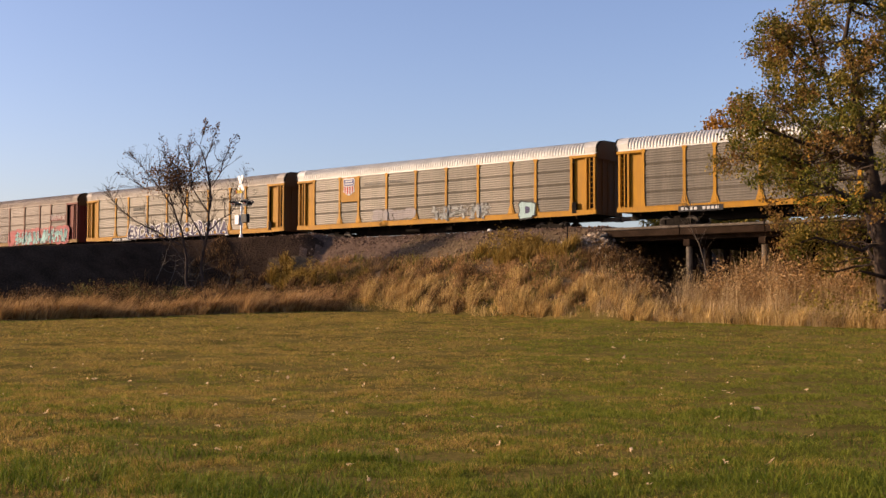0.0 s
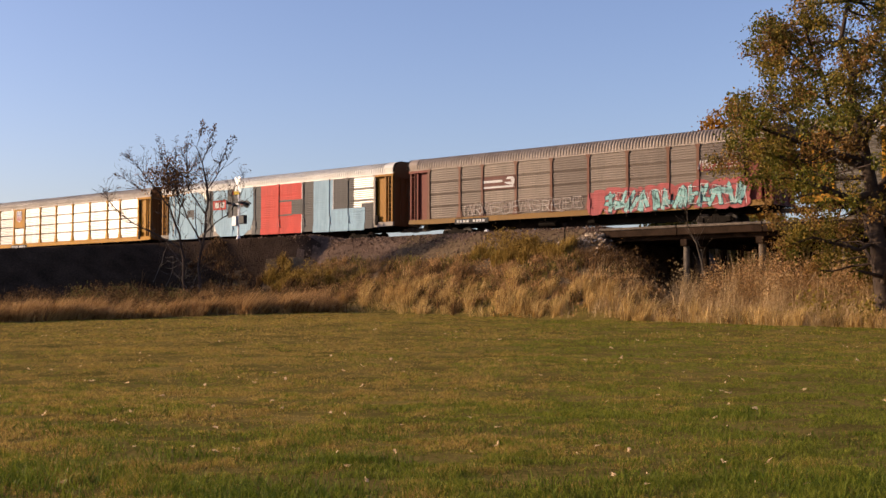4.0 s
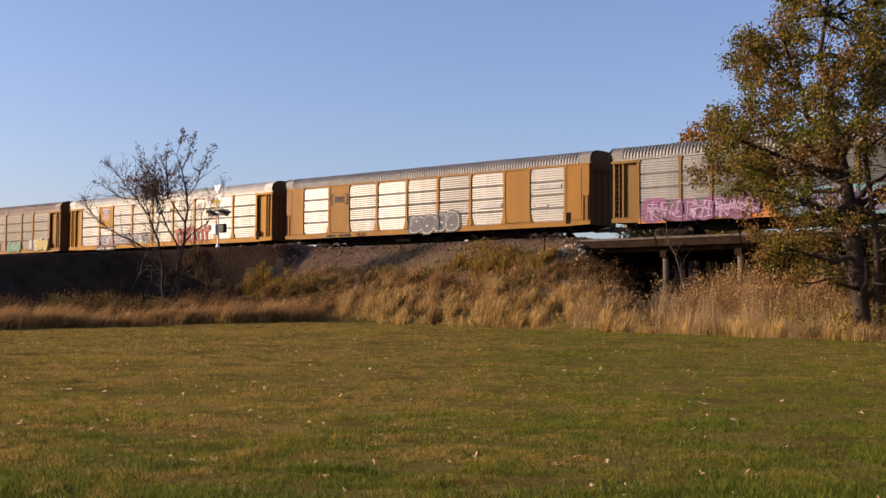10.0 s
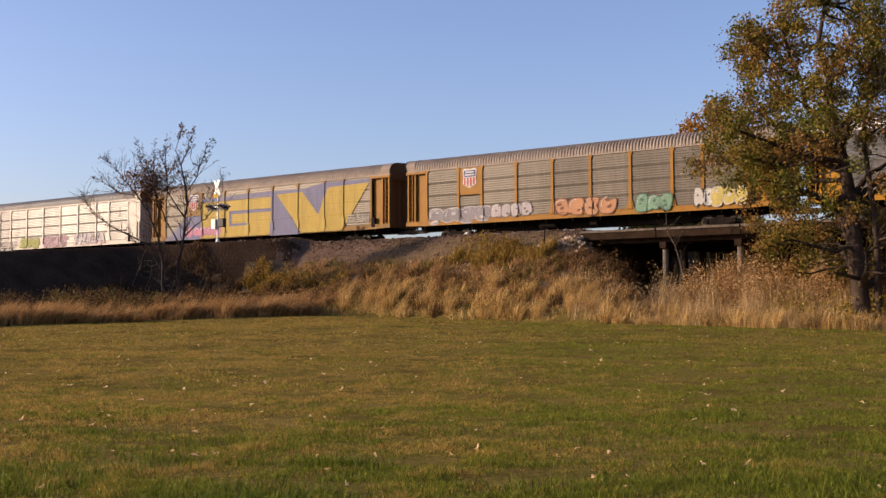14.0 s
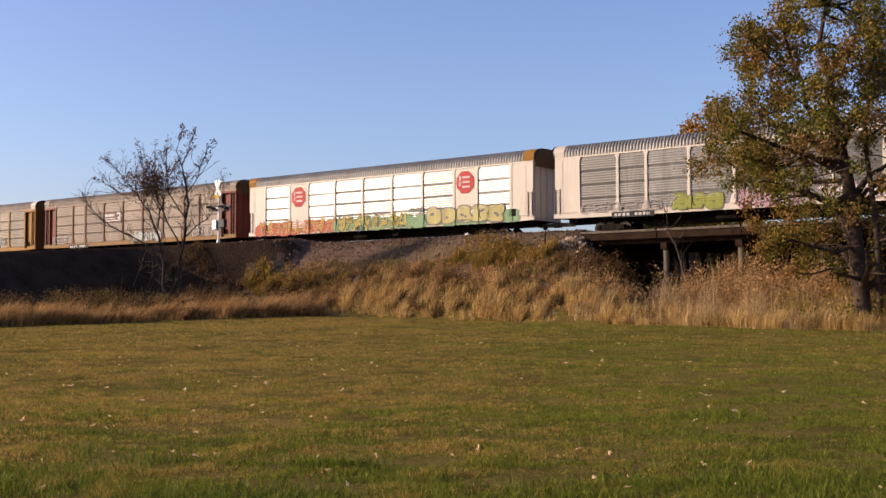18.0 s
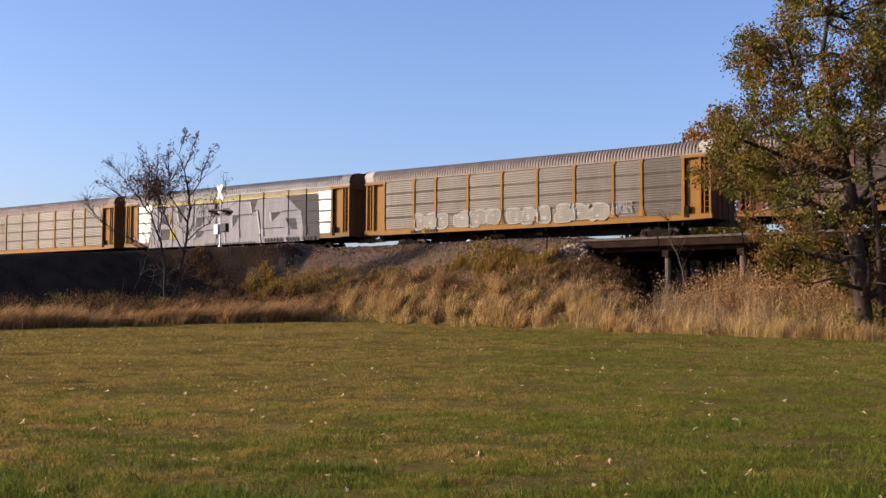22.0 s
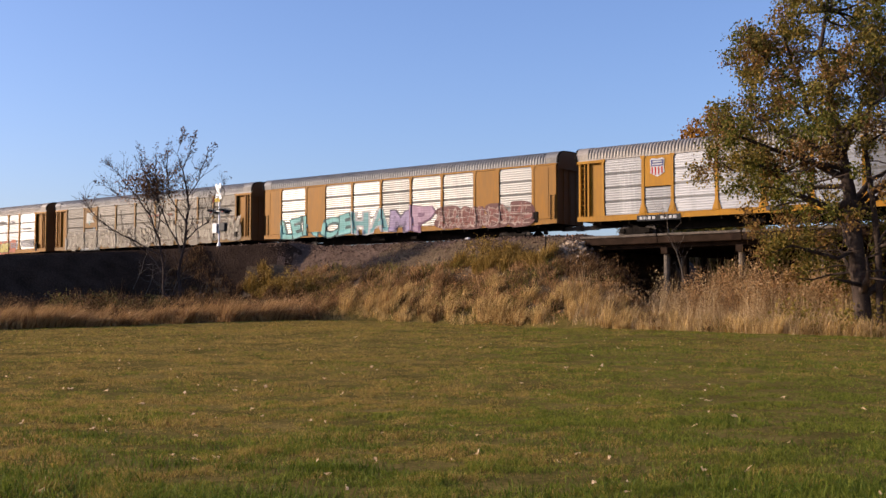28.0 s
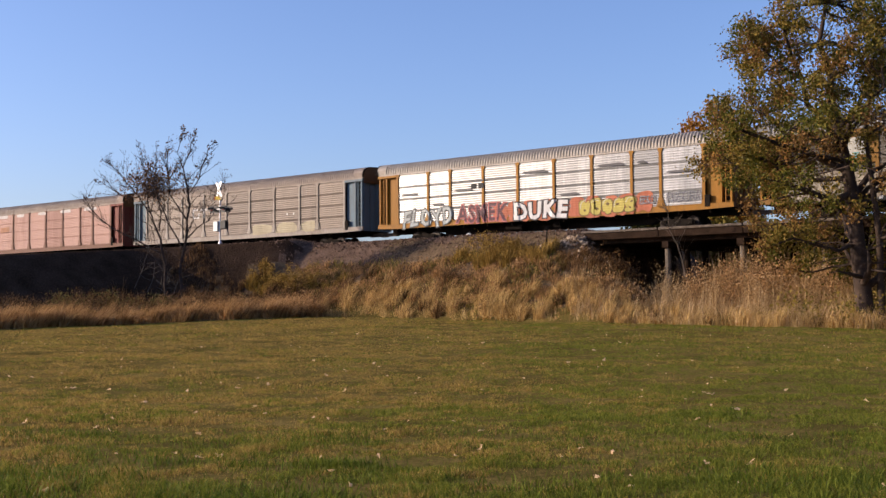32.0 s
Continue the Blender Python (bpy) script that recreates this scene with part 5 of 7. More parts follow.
# ---- plants ----
def blades(x, y, z, h, w, lean, r, bend=0.5, simple=False):
    """Grass blades as narrow bent strips; returns vertices and triangles."""
    n = len(x)
    a, b = r.uniform(0, 6.283, n), r.uniform(0, 6.283, n)
    dx, dy = np.cos(a) * w * 0.5, np.sin(a) * w * 0.5
    lx, ly = np.cos(b) * lean * h, np.sin(b) * lean * h
    zero = np.zeros(n)
    base = np.stack([x, y, z], -1)
    side = np.stack([dx, dy, zero], -1)
    mid = base + np.stack([lx * bend * 0.6, ly * bend * 0.6, h * 0.55], -1)
    tip = base + np.stack([lx, ly, h * (1 - 0.3 * lean ** 2)], -1)
    if simple:
        V = np.stack([base - side, base + side, tip], 1)
        return V.reshape(-1, 3), np.arange(3 * n).reshape(-1, 3)
    V = np.stack([base - side, base + side, mid - side * 0.8, mid + side * 0.8, tip], 1)
    T = np.array([(0, 1, 3), (0, 3, 2), (2, 3, 4)])
    F = T[None] + 5 * np.arange(n)[:, None, None]
    return V.reshape(-1, 3), F.reshape(-1, 3)


def tussocks(name, label, mat, spots, seed, per, w, wind=0.25, spread=0.55, category="grass"):
    """Tufts of tall grass, each fanning out from its foot; spots give s, u, radius and height."""
    r = np.random.RandomState(seed)
    P, S, M, T = [], [], [], []
    for s, u, rad, h in spots:
        n = int(per * r.uniform(0.7, 1.3) * rad / 0.5)
        x0, y0 = xy(s, u)
        a, q = r.uniform(0, 6.283, n), np.sqrt(r.rand(n))
        x, y = x0 + q * rad * 0.45 * np.cos(a), y0 + q * rad * 0.45 * np.sin(a)
        z = ground_z(x, y) - 0.04
        hh = h * r.uniform(0.55, 1.1, n) * (1.05 - 0.35 * q)
        out = spread * q * r.uniform(0.4, 1.3, n)
        lx, ly = out * rad * np.cos(a) + (wind + r.normal(0, 0.10, n)) * hh, out * rad * np.sin(a) + r.normal(0, 0.12, n) * hh
        b = r.uniform(0, 6.283, n)
        ww = w * r.uniform(0.6, 1.4, n)
        P.append(np.stack([x, y, z], -1))
        S.append(np.stack([np.cos(b) * ww / 2, np.sin(b) * ww / 2, 0 * b], -1))
        M.append(np.stack([lx * 0.35, ly * 0.35, hh * 0.6], -1))
        T.append(np.stack([lx, ly, hh], -1))
    P, S, M, T = (np.concatenate(v) for v in (P, S, M, T))
    V = np.stack([P - S, P + S, P + M - S * 0.8, P + M + S * 0.8, P + T], 1)
    F = np.array([(0, 1, 3), (0, 3, 2), (2, 3, 4)])[None] + 5 * np.arange(len(P))[:, None, None]
    return tagged(new(name, fast_mesh(name, V.reshape(-1, 3), F.reshape(-1, 3), mat)), label, category, kind="stuff")


def grass(name, label, mat, x, y, h, w, lean, seed, sink=0.01, category="grass", simple=False):
    r = np.random.RandomState(seed)
    V, F = blades(x, y, ground_z(x, y) - sink, h, w, lean, r, 0.5, simple)
    return tagged(new(name, fast_mesh(name, V, F, mat)), label, category, kind="stuff")


def patch(x, y, size, seed):
    """0 to 1: how green a place of the lawn is."""
    return np.clip(0.5 + 0.34 * soft_noise(x, y, size, seed) + 0.55 * soft_noise(x, y, size * 0.18, seed + 50) + 0.24 * soft_noise(x, y, size * 0.06, seed + 90), 0, 1)


green_blade = leafy("green_blades", (0.088, 0.106, 0.012), (0.225, 0.226, 0.030), 0.45)
olive_blade = leafy("olive_blades", (0.172, 0.142, 0.022), (0.360, 0.272, 0.050), 0.45)
straw_blade = leafy("dry_blades", (0.240, 0.140, 0.040), (0.480, 0.310, 0.092), 0.45)
reed_blade = leafy("golden_reeds", (0.29, 0.176, 0.060), (0.70, 0.480, 0.195))
russet_reed = leafy("russet_reeds", (0.20, 0.104, 0.040), (0.51, 0.300, 0.120))
# much darker than the rust weeds: shade on ramp and bank put into colour
dark_shade_weed = leafy("dark_shade_weeds", (0.055, 0.030, 0.014), (0.20, 0.11, 0.045))
pale_reed = leafy("pale_reeds", (0.28, 0.175, 0.078), (0.64, 0.46, 0.25))
rust_blade = leafy("rust_weeds", (0.19, 0.108, 0.047), (0.52, 0.31, 0.138))
moss_blade = leafy("green_weeds", (0.08, 0.075, 0.014), (0.25, 0.19, 0.045))
golden_leaf = leafy("goldenrod", (0.14, 0.085, 0.018), (0.37, 0.232, 0.058))


def build_lawn():
    r = np.random.RandomState(11)
    zones = ((6.5, 13.0, 2800, 0.046, 0.0062), (13.0, 22.0, 1200, 0.046, 0.0095), (22.0, 36.0, 480, 0.048, 0.016), (36.0, 78.0, 150, 0.050, 0.030))
    got = {0: [], 1: [], 2: []}
    for y0, y1, dens, h, w in zones:
        lo, hi = y0 * 0.8, y1 * 1.2
        n = int(dens * 0.41 * (hi ** 2 - lo ** 2))
        y = np.sqrt(r.uniform(lo ** 2, hi ** 2, n))
        y = y[r.rand(n) < smooth(lo, y0 * 1.2, y) * (1 - smooth(y1 * 0.8, hi, y))]
        n = len(y)
        x = y * r.uniform(-0.41, 0.41, n)
        s, u = su(x, y)
        keep = ~EDGE(s, u, soft_noise(x, y, 4, 9) * 0.6) & (u > 13.4)
        x, y = x[keep], y[keep]
        g = patch(x, y, 5.0, 21)
        rim = np.minimum(su(x, y)[1] - 14.0, np.where(su(x, y)[1] > 18, su(x, y)[0] - 3.0, 99))
        g = np.clip(g + 0.10 + 0.95 * smooth(1.5, 0.4, rim) - 0.26 * smooth(16, 36, y) - 0.30 * smooth(3, -5, x) + 0.12 * smooth(16, 9, y) * smooth(-3, 1, x) + 0.44 * smooth(0, 6, x), 0, 1)
        pick = 0.5 + (r.rand(len(x)) - 0.5) * 0.72
        kind = np.where(pick < -0.05 + 0.95 * g, 0, np.where(pick < 0.35 + 0.65 * g, 1, 2))
        rough = 0.75 * soft_noise(x, y, 0.6, 31) + 0.65 * soft_noise(x, y, 1.9, 33)
        keep = rough > r.uniform(-1.9, 0.0, len(x))
        x, y, kind, rough = x[keep], y[keep], kind[keep], rough[keep]
        tuft = np.clip(1 + (0.75 + 0.35 * smooth(16, 9, y)) * rough, 0.35, 2.6)
        hh = h * r.uniform(0.55, 1.35, len(x)) * tuft
        for k in got:
            m = kind == k
            got[k].append((x[m], y[m], hh[m], np.full(m.sum(), w) * r.uniform(0.7, 1.3, m.sum())))
    for k, (name, label, mat) in enumerate((("lawn_grass", "short green mown lawn grass", green_blade), ("lawn_grass_olive", "yellowing olive lawn grass", olive_blade), ("lawn_grass_dry", "dry straw-brown lawn grass", straw_blade))):
        for part_of, simple in ((got[k][:2], False), (got[k][2:], True)):
            x, y, h, w = (np.concatenate([g[i] for g in part_of]) for i in range(4))
            grass(name, label, mat, x, y, h, w, r.uniform(0.25, 1.15, len(x)), 40 + k, simple=simple)


build_lawn()


def weeds(name, label, mat, n, box_su, h, w, seed, thin=0.0, lean=(0.05, 0.45), clump=2.0, test=None):
    """Tall weeds over a stretch of the bank, given in s and u."""
    r = np.random.RandomState(seed)
    s, u = r.uniform(box_su[0], box_su[1], n), r.uniform(box_su[2], box_su[3], n)
    x, y = xy(s, u)
    c = soft_noise(x, y, clump, seed)
    keep = (c > thin + r.uniform(-0.5, 0.5, n))
    wob = soft_noise(x, y, 4, 9)
    keep &= EDGE(s, u, wob * 1.0) | (u < 13)
    if test is not None:
        keep &= test(s, u)
    x, y, c = x[keep], y[keep], c[keep]
    n = len(x)
    hh = r.uniform(h[0], h[1], n) * (0.85 + 0.40 * np.clip(c, -1, 1)) * (0.9 + 0.3 * soft_noise(x, y, 0.8, seed + 3))
    return grass(name, label, mat, x, y, hh, w * r.uniform(0.6, 1.4, n), r.uniform(lean[0], lean[1], n), seed + 7, 0.03, "weeds")


notgap = lambda s, u: (s < 15.6) | (s > 34.5) | (u > 9.5)
notramp = lambda s, u: s > -2.5
weeds("golden_reeds", "tall golden dry grass along the lawn's edge", reed_blade, 27000, (2, 40, 11.4, 14.4), (0.30, 0.80), 0.015, 101, -0.05, (0.1, 0.75), 1.6)
weeds("rust_weeds", "low russet weeds on the railway bank", rust_blade, 24000, (-4, 40, 9.0, 12.8), (0.2, 0.55), 0.028, 102, -0.25, (0.1, 0.8), 2.5, notgap)
weeds("green_weeds", "low green weeds among dry grass on the bank", moss_blade, 12000, (-4, 40, 9.0, 13.6), (0.30, 0.75), 0.035, 103, 0.25, (0.2, 0.9), 2.2, notgap)
weeds("pale_reeds", "pale tall dry reeds below the trestle", pale_reed, 9000, (17.5, 40, 9.8, 14.2), (0.4, 1.0), 0.018, 104, -0.1, (0.05, 0.4), 1.6)
weeds("ditch_reeds", "tall pale brown reeds in the ditch by the trestle", pale_reed, 6000, (23.4, 40, 8.4, 12.0), (1.0, 2.6), 0.012, 108, -0.2, (0.02, 0.22), 1.6)
weeds("far_brush", "brown brush beyond the trestle", rust_blade, 9000, (11, 40, -16, -8), (1.2, 3.2), 0.06, 109, -0.6, (0.1, 0.6), 2.5, lambda s, u: u < 0)
weeds("ramp_reeds", "russet dry grass along the foot of the ramp", russet_reed, 5000, (-2.6, 3.2, 13, 44), (0.3, 0.7), 0.032, 105, 0.0, (0.1, 0.8), 1.8)
weeds("ramp_weeds", "russet weeds on the ramp's shaded side, shade put into their colour", dark_shade_weed, 15000, (-11, 1.0, 9, 42), (0.25, 0.8), 0.035, 106, 0.1, (0.1, 0.8), 3.0, lambda s, u: u > 12.2)
weeds("ramp_green", "dull green weeds on the ramp's shaded side", moss_blade, 9000, (-6, 1.0, 9, 42), (0.3, 0.8), 0.035, 107, 0.3, (0.1, 0.8), 3.0, lambda s, u: u > 11.2)

weeds("slope_weeds", "shade-dark russet weeds over the shoulder of the bank", dark_shade_weed, 7000, (-6, 2.0, 11.2, 13.8), (0.2, 0.55), 0.03, 110, -0.2, (0.1, 0.8), 2.0)

weeds("ramp_scrub", "low shade-dark weeds where the ramp meets the bank", dark_shade_weed, 6000, (-11.5, -5, 12.2, 16), (0.15, 0.45), 0.03, 111, -0.3, (0.2, 0.9), 2.0)

rt = random.Random(500)
edge_line = lambda s: 13.6 + 0.45 * math.sin(s * 0.9) + 0.3 * math.sin(s * 2.3 + 1)
tussocks("golden_tussocks", "wind-bent golden grass tufts along the lawn's edge", reed_blade,
         [(s, edge_line(s) - rt.uniform(0.0, 1.9), rt.uniform(0.35, 0.8), rt.uniform(0.6, 1.35)) for s in (rt.uniform(1.5, 37) for _ in range(190))], 501, 90, 0.024)
tussocks("russet_tussocks", "russet grass tufts on the railway bank", rust_blade,
         [(rt.uniform(-4, 18), rt.uniform(9.3, 12.6), rt.uniform(0.3, 0.7), rt.uniform(0.3, 0.8)) for _ in range(150)], 502, 70, 0.030)
# tufts in the darkened weed colour, which paints shade among the lit ones
tussocks("dark_tussocks", "brown grass tufts on the railway bank, darkened in colour as if shaded", dark_shade_weed,
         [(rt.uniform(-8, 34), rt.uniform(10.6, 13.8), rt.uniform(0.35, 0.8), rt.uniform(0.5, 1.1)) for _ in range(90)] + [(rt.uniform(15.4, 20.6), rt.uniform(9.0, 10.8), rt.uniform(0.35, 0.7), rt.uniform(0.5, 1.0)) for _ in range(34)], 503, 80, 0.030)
tussocks("ramp_tussocks", "wind-bent russet grass tufts along the ramp's foot", russet_reed,
         [(2.4 - rt.uniform(0, 3.6), rt.uniform(13.5, 36), rt.uniform(0.5, 1.1), rt.uniform(0.6, 1.45)) for _ in range(150)], 504, 110, 0.026, 0.45)
tussocks("shrubby_tussocks", "tall russet grass clumps at the foot of the bank", rust_blade,
         [(rt.uniform(-7.5, 2.0), rt.uniform(13.2, 19.5), rt.uniform(0.5, 1.0), rt.uniform(0.8, 1.6)) for _ in range(95)], 507, 110, 0.030, 0.35)
tussocks("ditch_tussocks", "tall pale reeds before the trestle", pale_reed,
         [((rt.uniform(22.4, 24.6) if k < 8 else rt.uniform(24.6, 33)), rt.uniform(7.6, 10.4), rt.uniform(0.4, 0.8), rt.uniform(1.4, 3.5) * (0.55 if k < 8 else 1)) for k in range(46)] + [(rt.uniform(24.8, 32), rt.uniform(7.4, 9.2), rt.uniform(0.4, 0.7), rt.uniform(2.6, 4.2)) for _ in range(40)] + [(rt.uniform(21.3, 25), rt.uniform(7.8, 9.4), rt.uniform(0.4, 0.7), rt.uniform(1.8, 2.9)) for _ in range(26)] + [(s, rt.uniform(10.2, 13.0), rt.uniform(0.4, 0.9), rt.uniform(0.9, 2.0) * (0.55 if s < 23 else 1)) for s in (rt.uniform(18.5, 36) for _ in range(70))], 505, 75, 0.022, 0.14, 1.3)
tussocks("golden_stalks", "yellow goldenrod stalks near the top of the bank", golden_leaf,
         [(rt.uniform(8.4, 15.0), rt.uniform(8.3, 9.8), rt.uniform(0.4, 0.7), rt.uniform(0.6, 1.3)) for _ in range(28)] + [(rt.uniform(-7, 1), rt.uniform(10.6, 11.8), rt.uniform(0.4, 0.8), rt.uniform(0.6, 1.2)) for _ in range(22)], 506, 110, 0.035, 0.1)


# ---- branches and leaves ----
def tube_line(pts, radii, sides=6):
    """A bent tapering tube through pts; returns vertices and quads."""
    pts = np.asarray(pts, float)
    V = []
    for i, p in enumerate(pts):
        d = pts[min(i + 1, len(pts) - 1)] - pts[max(i - 1, 0)]
        d = d / (np.linalg.norm(d) + 1e-9)
        a = np.cross(d, (0.3, 0.9, 0.1))
        a /= np.linalg.norm(a) + 1e-9
        b = np.cross(d, a)
        for k in range(sides):
            t = 6.2832 * k / sides
            V.append(p + radii[i] * (math.cos(t) * a + math.sin(t) * b))
    F = [(i * sides + k, i * sides + (k + 1) % sides, (i + 1) * sides + (k + 1) % sides, (i + 1) * sides + k) for i in range(len(pts) - 1) for k in range(sides)]
    return V, F


def wood_mesh(name, lines, mat):
    V, F = [], []
    for pts, radii, sides in lines:
        v, f = tube_line(pts, radii, sides)
        F += [tuple(i + len(V) for i in q) for q in f]
        V += v
    me = fast_mesh(name, np.array(V), np.array(F), mat)
    me.shade_smooth()
    return me


def bent(a, b, r, sag=0.12, n=5):
    """A crooked way from a to b."""
    a, b = np.asarray(a, float), np.asarray(b, float)
    out = []
    length = np.linalg.norm(b - a)
    off = np.array([r.gauss(0, 1), r.gauss(0, 1), r.gauss(0, 0.6)]) * sag * length
    for i in range(n):
        t = i / (n - 1)
        out.append(a + (b - a) * t + off * math.sin(t * math.pi) + np.array([r.gauss(0, 1) for _ in range(3)]) * 0.015 * length * (0 < i < n - 1))
    return out


def leaf_cloud(name, centres, per, spread, size, mat, seed, droop=0.0):
    """Many small folded leaves round the given points."""
    r = np.random.RandomState(seed)
    c = np.repeat(np.asarray(centres, float), per, 0)
    n = len(c)
    p = c + r.normal(0, 1, (n, 3)) * spread
    a = r.normal(0, 1, (n, 3))
    a[:, 2] -= droop
    a /= np.linalg.norm(a, axis=1, keepdims=True)
    b = np.cross(a, r.normal(0, 1, (n, 3)))
    b /= np.linalg.norm(b, axis=1, keepdims=True)
    nrm = np.cross(a, b)
    L = (size * r.uniform(0.6, 1.3, n))[:, None]
    W = L * r.uniform(0.30, 0.42, n)[:, None]
    V = np.stack([p, p + a * L * 0.45 + b * W + nrm * W * 0.5, p + a * L, p + a * L * 0.45 - b * W + nrm * W * 0.5, p + a * L * 0.5], 1)
    T = np.array([(0, 1, 4), (1, 2, 4), (2, 3, 4), (3, 0, 4)])
    F = T[None] + 5 * np.arange(n)[:, None, None]
    return fast_mesh(name, V.reshape(-1, 3), F.reshape(-1, 3), mat)


bark = material("bark", (0.022, 0.014, 0.010), (0.072, 0.046, 0.032), 0.9, 0, 3, 22, 0.6, bump_size=0.03)
grey_bark = material("grey_bark", (0.020, 0.013, 0.010), (0.062, 0.040, 0.031), 0.9, 0, 3, 22, 0.5)
oak_leaf = leafy("oak_leaves", (0.095, 0.081, 0.014), (0.31, 0.208, 0.048), 0.40, 0.5, 0.6, 0.5)
oak_brown = leafy("oak_leaves_brown", (0.120, 0.062, 0.020), (0.30, 0.165, 0.052), 0.35, 0.55, 0.6, 0.5)
oak_green = leafy("oak_leaves_green", (0.058, 0.068, 0.010), (0.202, 0.169, 0.031), 0.40, 0.5, 0.6, 0.5)
orange_leaf = leafy("orange_leaves", (0.20, 0.085, 0.015), (0.42, 0.21, 0.04), 0.4, 0.55, 0.4)
twig_leaf = leafy("withered_leaves", (0.06, 0.035, 0.018), (0.20, 0.11, 0.05), 0.3, 0.6, 0.5)


def tree(name, label, base, trunk, envelope, limbs, boughs, twigs, leaf_sets, wood, trunk_r, seed, leaf_size, spread, per, upright=0.35, clear=(), rise=1.0, crook=1.0, main=(), dens=None, clump=False):
    """trunk: points of the stem from the base up; envelope: (height, radius) rows; leaf_sets: (share, material);
    main: limbs drawn by hand, each with its foot's radius; dens: (height, share of boughs) rows; clump: leaves only at the twigs' ends."""
    r = random.Random(seed)
    bx, by, bz = base
    hs, rs = [e[0] for e in envelope], [e[1] for e in envelope]

    def stem(z):
        zs = [p[2] for p in trunk]
        return np.array([np.interp(z, zs, [p[0] for p in trunk]), np.interp(z, zs, [p[1] for p in trunk]), z])

    def inside(share):
        z = r.uniform(hs[0], hs[-1])
        while r.random() > (np.interp(z, hs, rs) / max(rs)) ** 1.3 * (np.interp(z, *zip(*dens)) if dens else 1):
            z = r.uniform(hs[0], hs[-1])
        a, q = r.uniform(0, 6.283), np.interp(z, hs, rs) * share * math.sqrt(r.uniform(0.25, 1)) * (1 + 0.16 * math.sin(3 * z) * math.cos(2.0 * z))
        p = stem(z)
        return np.array([p[0] + q * math.cos(a), p[1] + q * math.sin(a), z])

    top, tips = trunk[-1][2], []
    lines = [(trunk, trunk_r * np.linspace(1, 0.24, len(trunk)) ** 1.6, 10)]
    nodes = [(np.array(p), trunk_r * (1 - 0.75 * i / len(trunk))) for i, p in enumerate(trunk)]
    for line, foot in main:
        tips += [(np.array(p) + np.array([r.gauss(0, 0.3) for _ in range(3)]), 0.0) for p in line[-2:] for _ in range(3)]
        rr = np.linspace(foot, foot * 0.35, len(line))
        lines.append((line, rr, 8))
        nodes += [(np.array(p), rr[i]) for i, p in enumerate(line)]
    for _ in range(limbs):
        e = inside(0.75)
        q = math.hypot(e[0] - stem(e[2])[0], e[1] - stem(e[2])[1])
        z0 = min(max(e[2] - upright * q * 1.6 - 0.4, trunk[0][2] + (top - trunk[0][2]) * 0.12), top)
        pts = bent(stem(z0), e, r, 0.10, 7)
        rr = np.linspace(trunk_r * 0.42, trunk_r * 0.10, 7)
        lines.append((pts, rr, 7))
        nodes += [(p, rr[i]) for i, p in enumerate(pts) if i > 0]
    for count, share, sag, k in ((boughs, 0.95, 0.12, 0.55), (twigs, 1.05, 0.10, 0.5)):
        P = np.array([n[0] for n in nodes])
        fresh = []
        for _ in range(count):
            e = inside(share)
            d = np.linalg.norm((P - e) * (rise, rise, 1.0), axis=1) + 0.6 * rise * np.maximum(0, P[:, 2] - e[2])
            i = int(d.argmin())
            pts = bent(P[i], e, r, sag * crook, 5)
            r0 = max(0.018, nodes[i][1] * k)
            rr = np.linspace(r0, max(0.011, r0 * 0.3), 5)
            lines.append((pts, rr, 5 if count == boughs else 4))
            fresh += [(p, rr[j]) for j, p in enumerate(pts) if j > 0]
            tips.append((pts[-1], 0.0))
        nodes += fresh
    ends = [n[0] for n in (tips if clump else nodes) if n[1] < trunk_r * 0.14 and not any((n[0][0] - c[0]) ** 2 + (n[0][1] - c[1]) ** 2 + (n[0][2] - c[2]) ** 2 < c[3] ** 2 for c in clear)]
    thing = tagged(new(name), label, "tree")
    part("trunk", wood_mesh("trunk", lines, wood), None, thing, "rough bark and bare limbs")
    r.shuffle(ends)
    at = 0
    for k, (share, mat) in enumerate(leaf_sets):
        mine = ends[at:at + int(share * len(ends))]
        at += len(mine)
        if mine:
            part("crown", leaf_cloud("crown", mine, per, spread, leaf_size, mat, seed + k, 0.5), None, thing)
    return thing


OAK = (18.5, 50.5)
gz = float(ground_z(*OAK))


def limb(*rows):
    """A limb of the oak: x, height and distance before (-) or behind (+) the stem."""
    return [(x, OAK[1] + d, z) for x, z, d in rows]


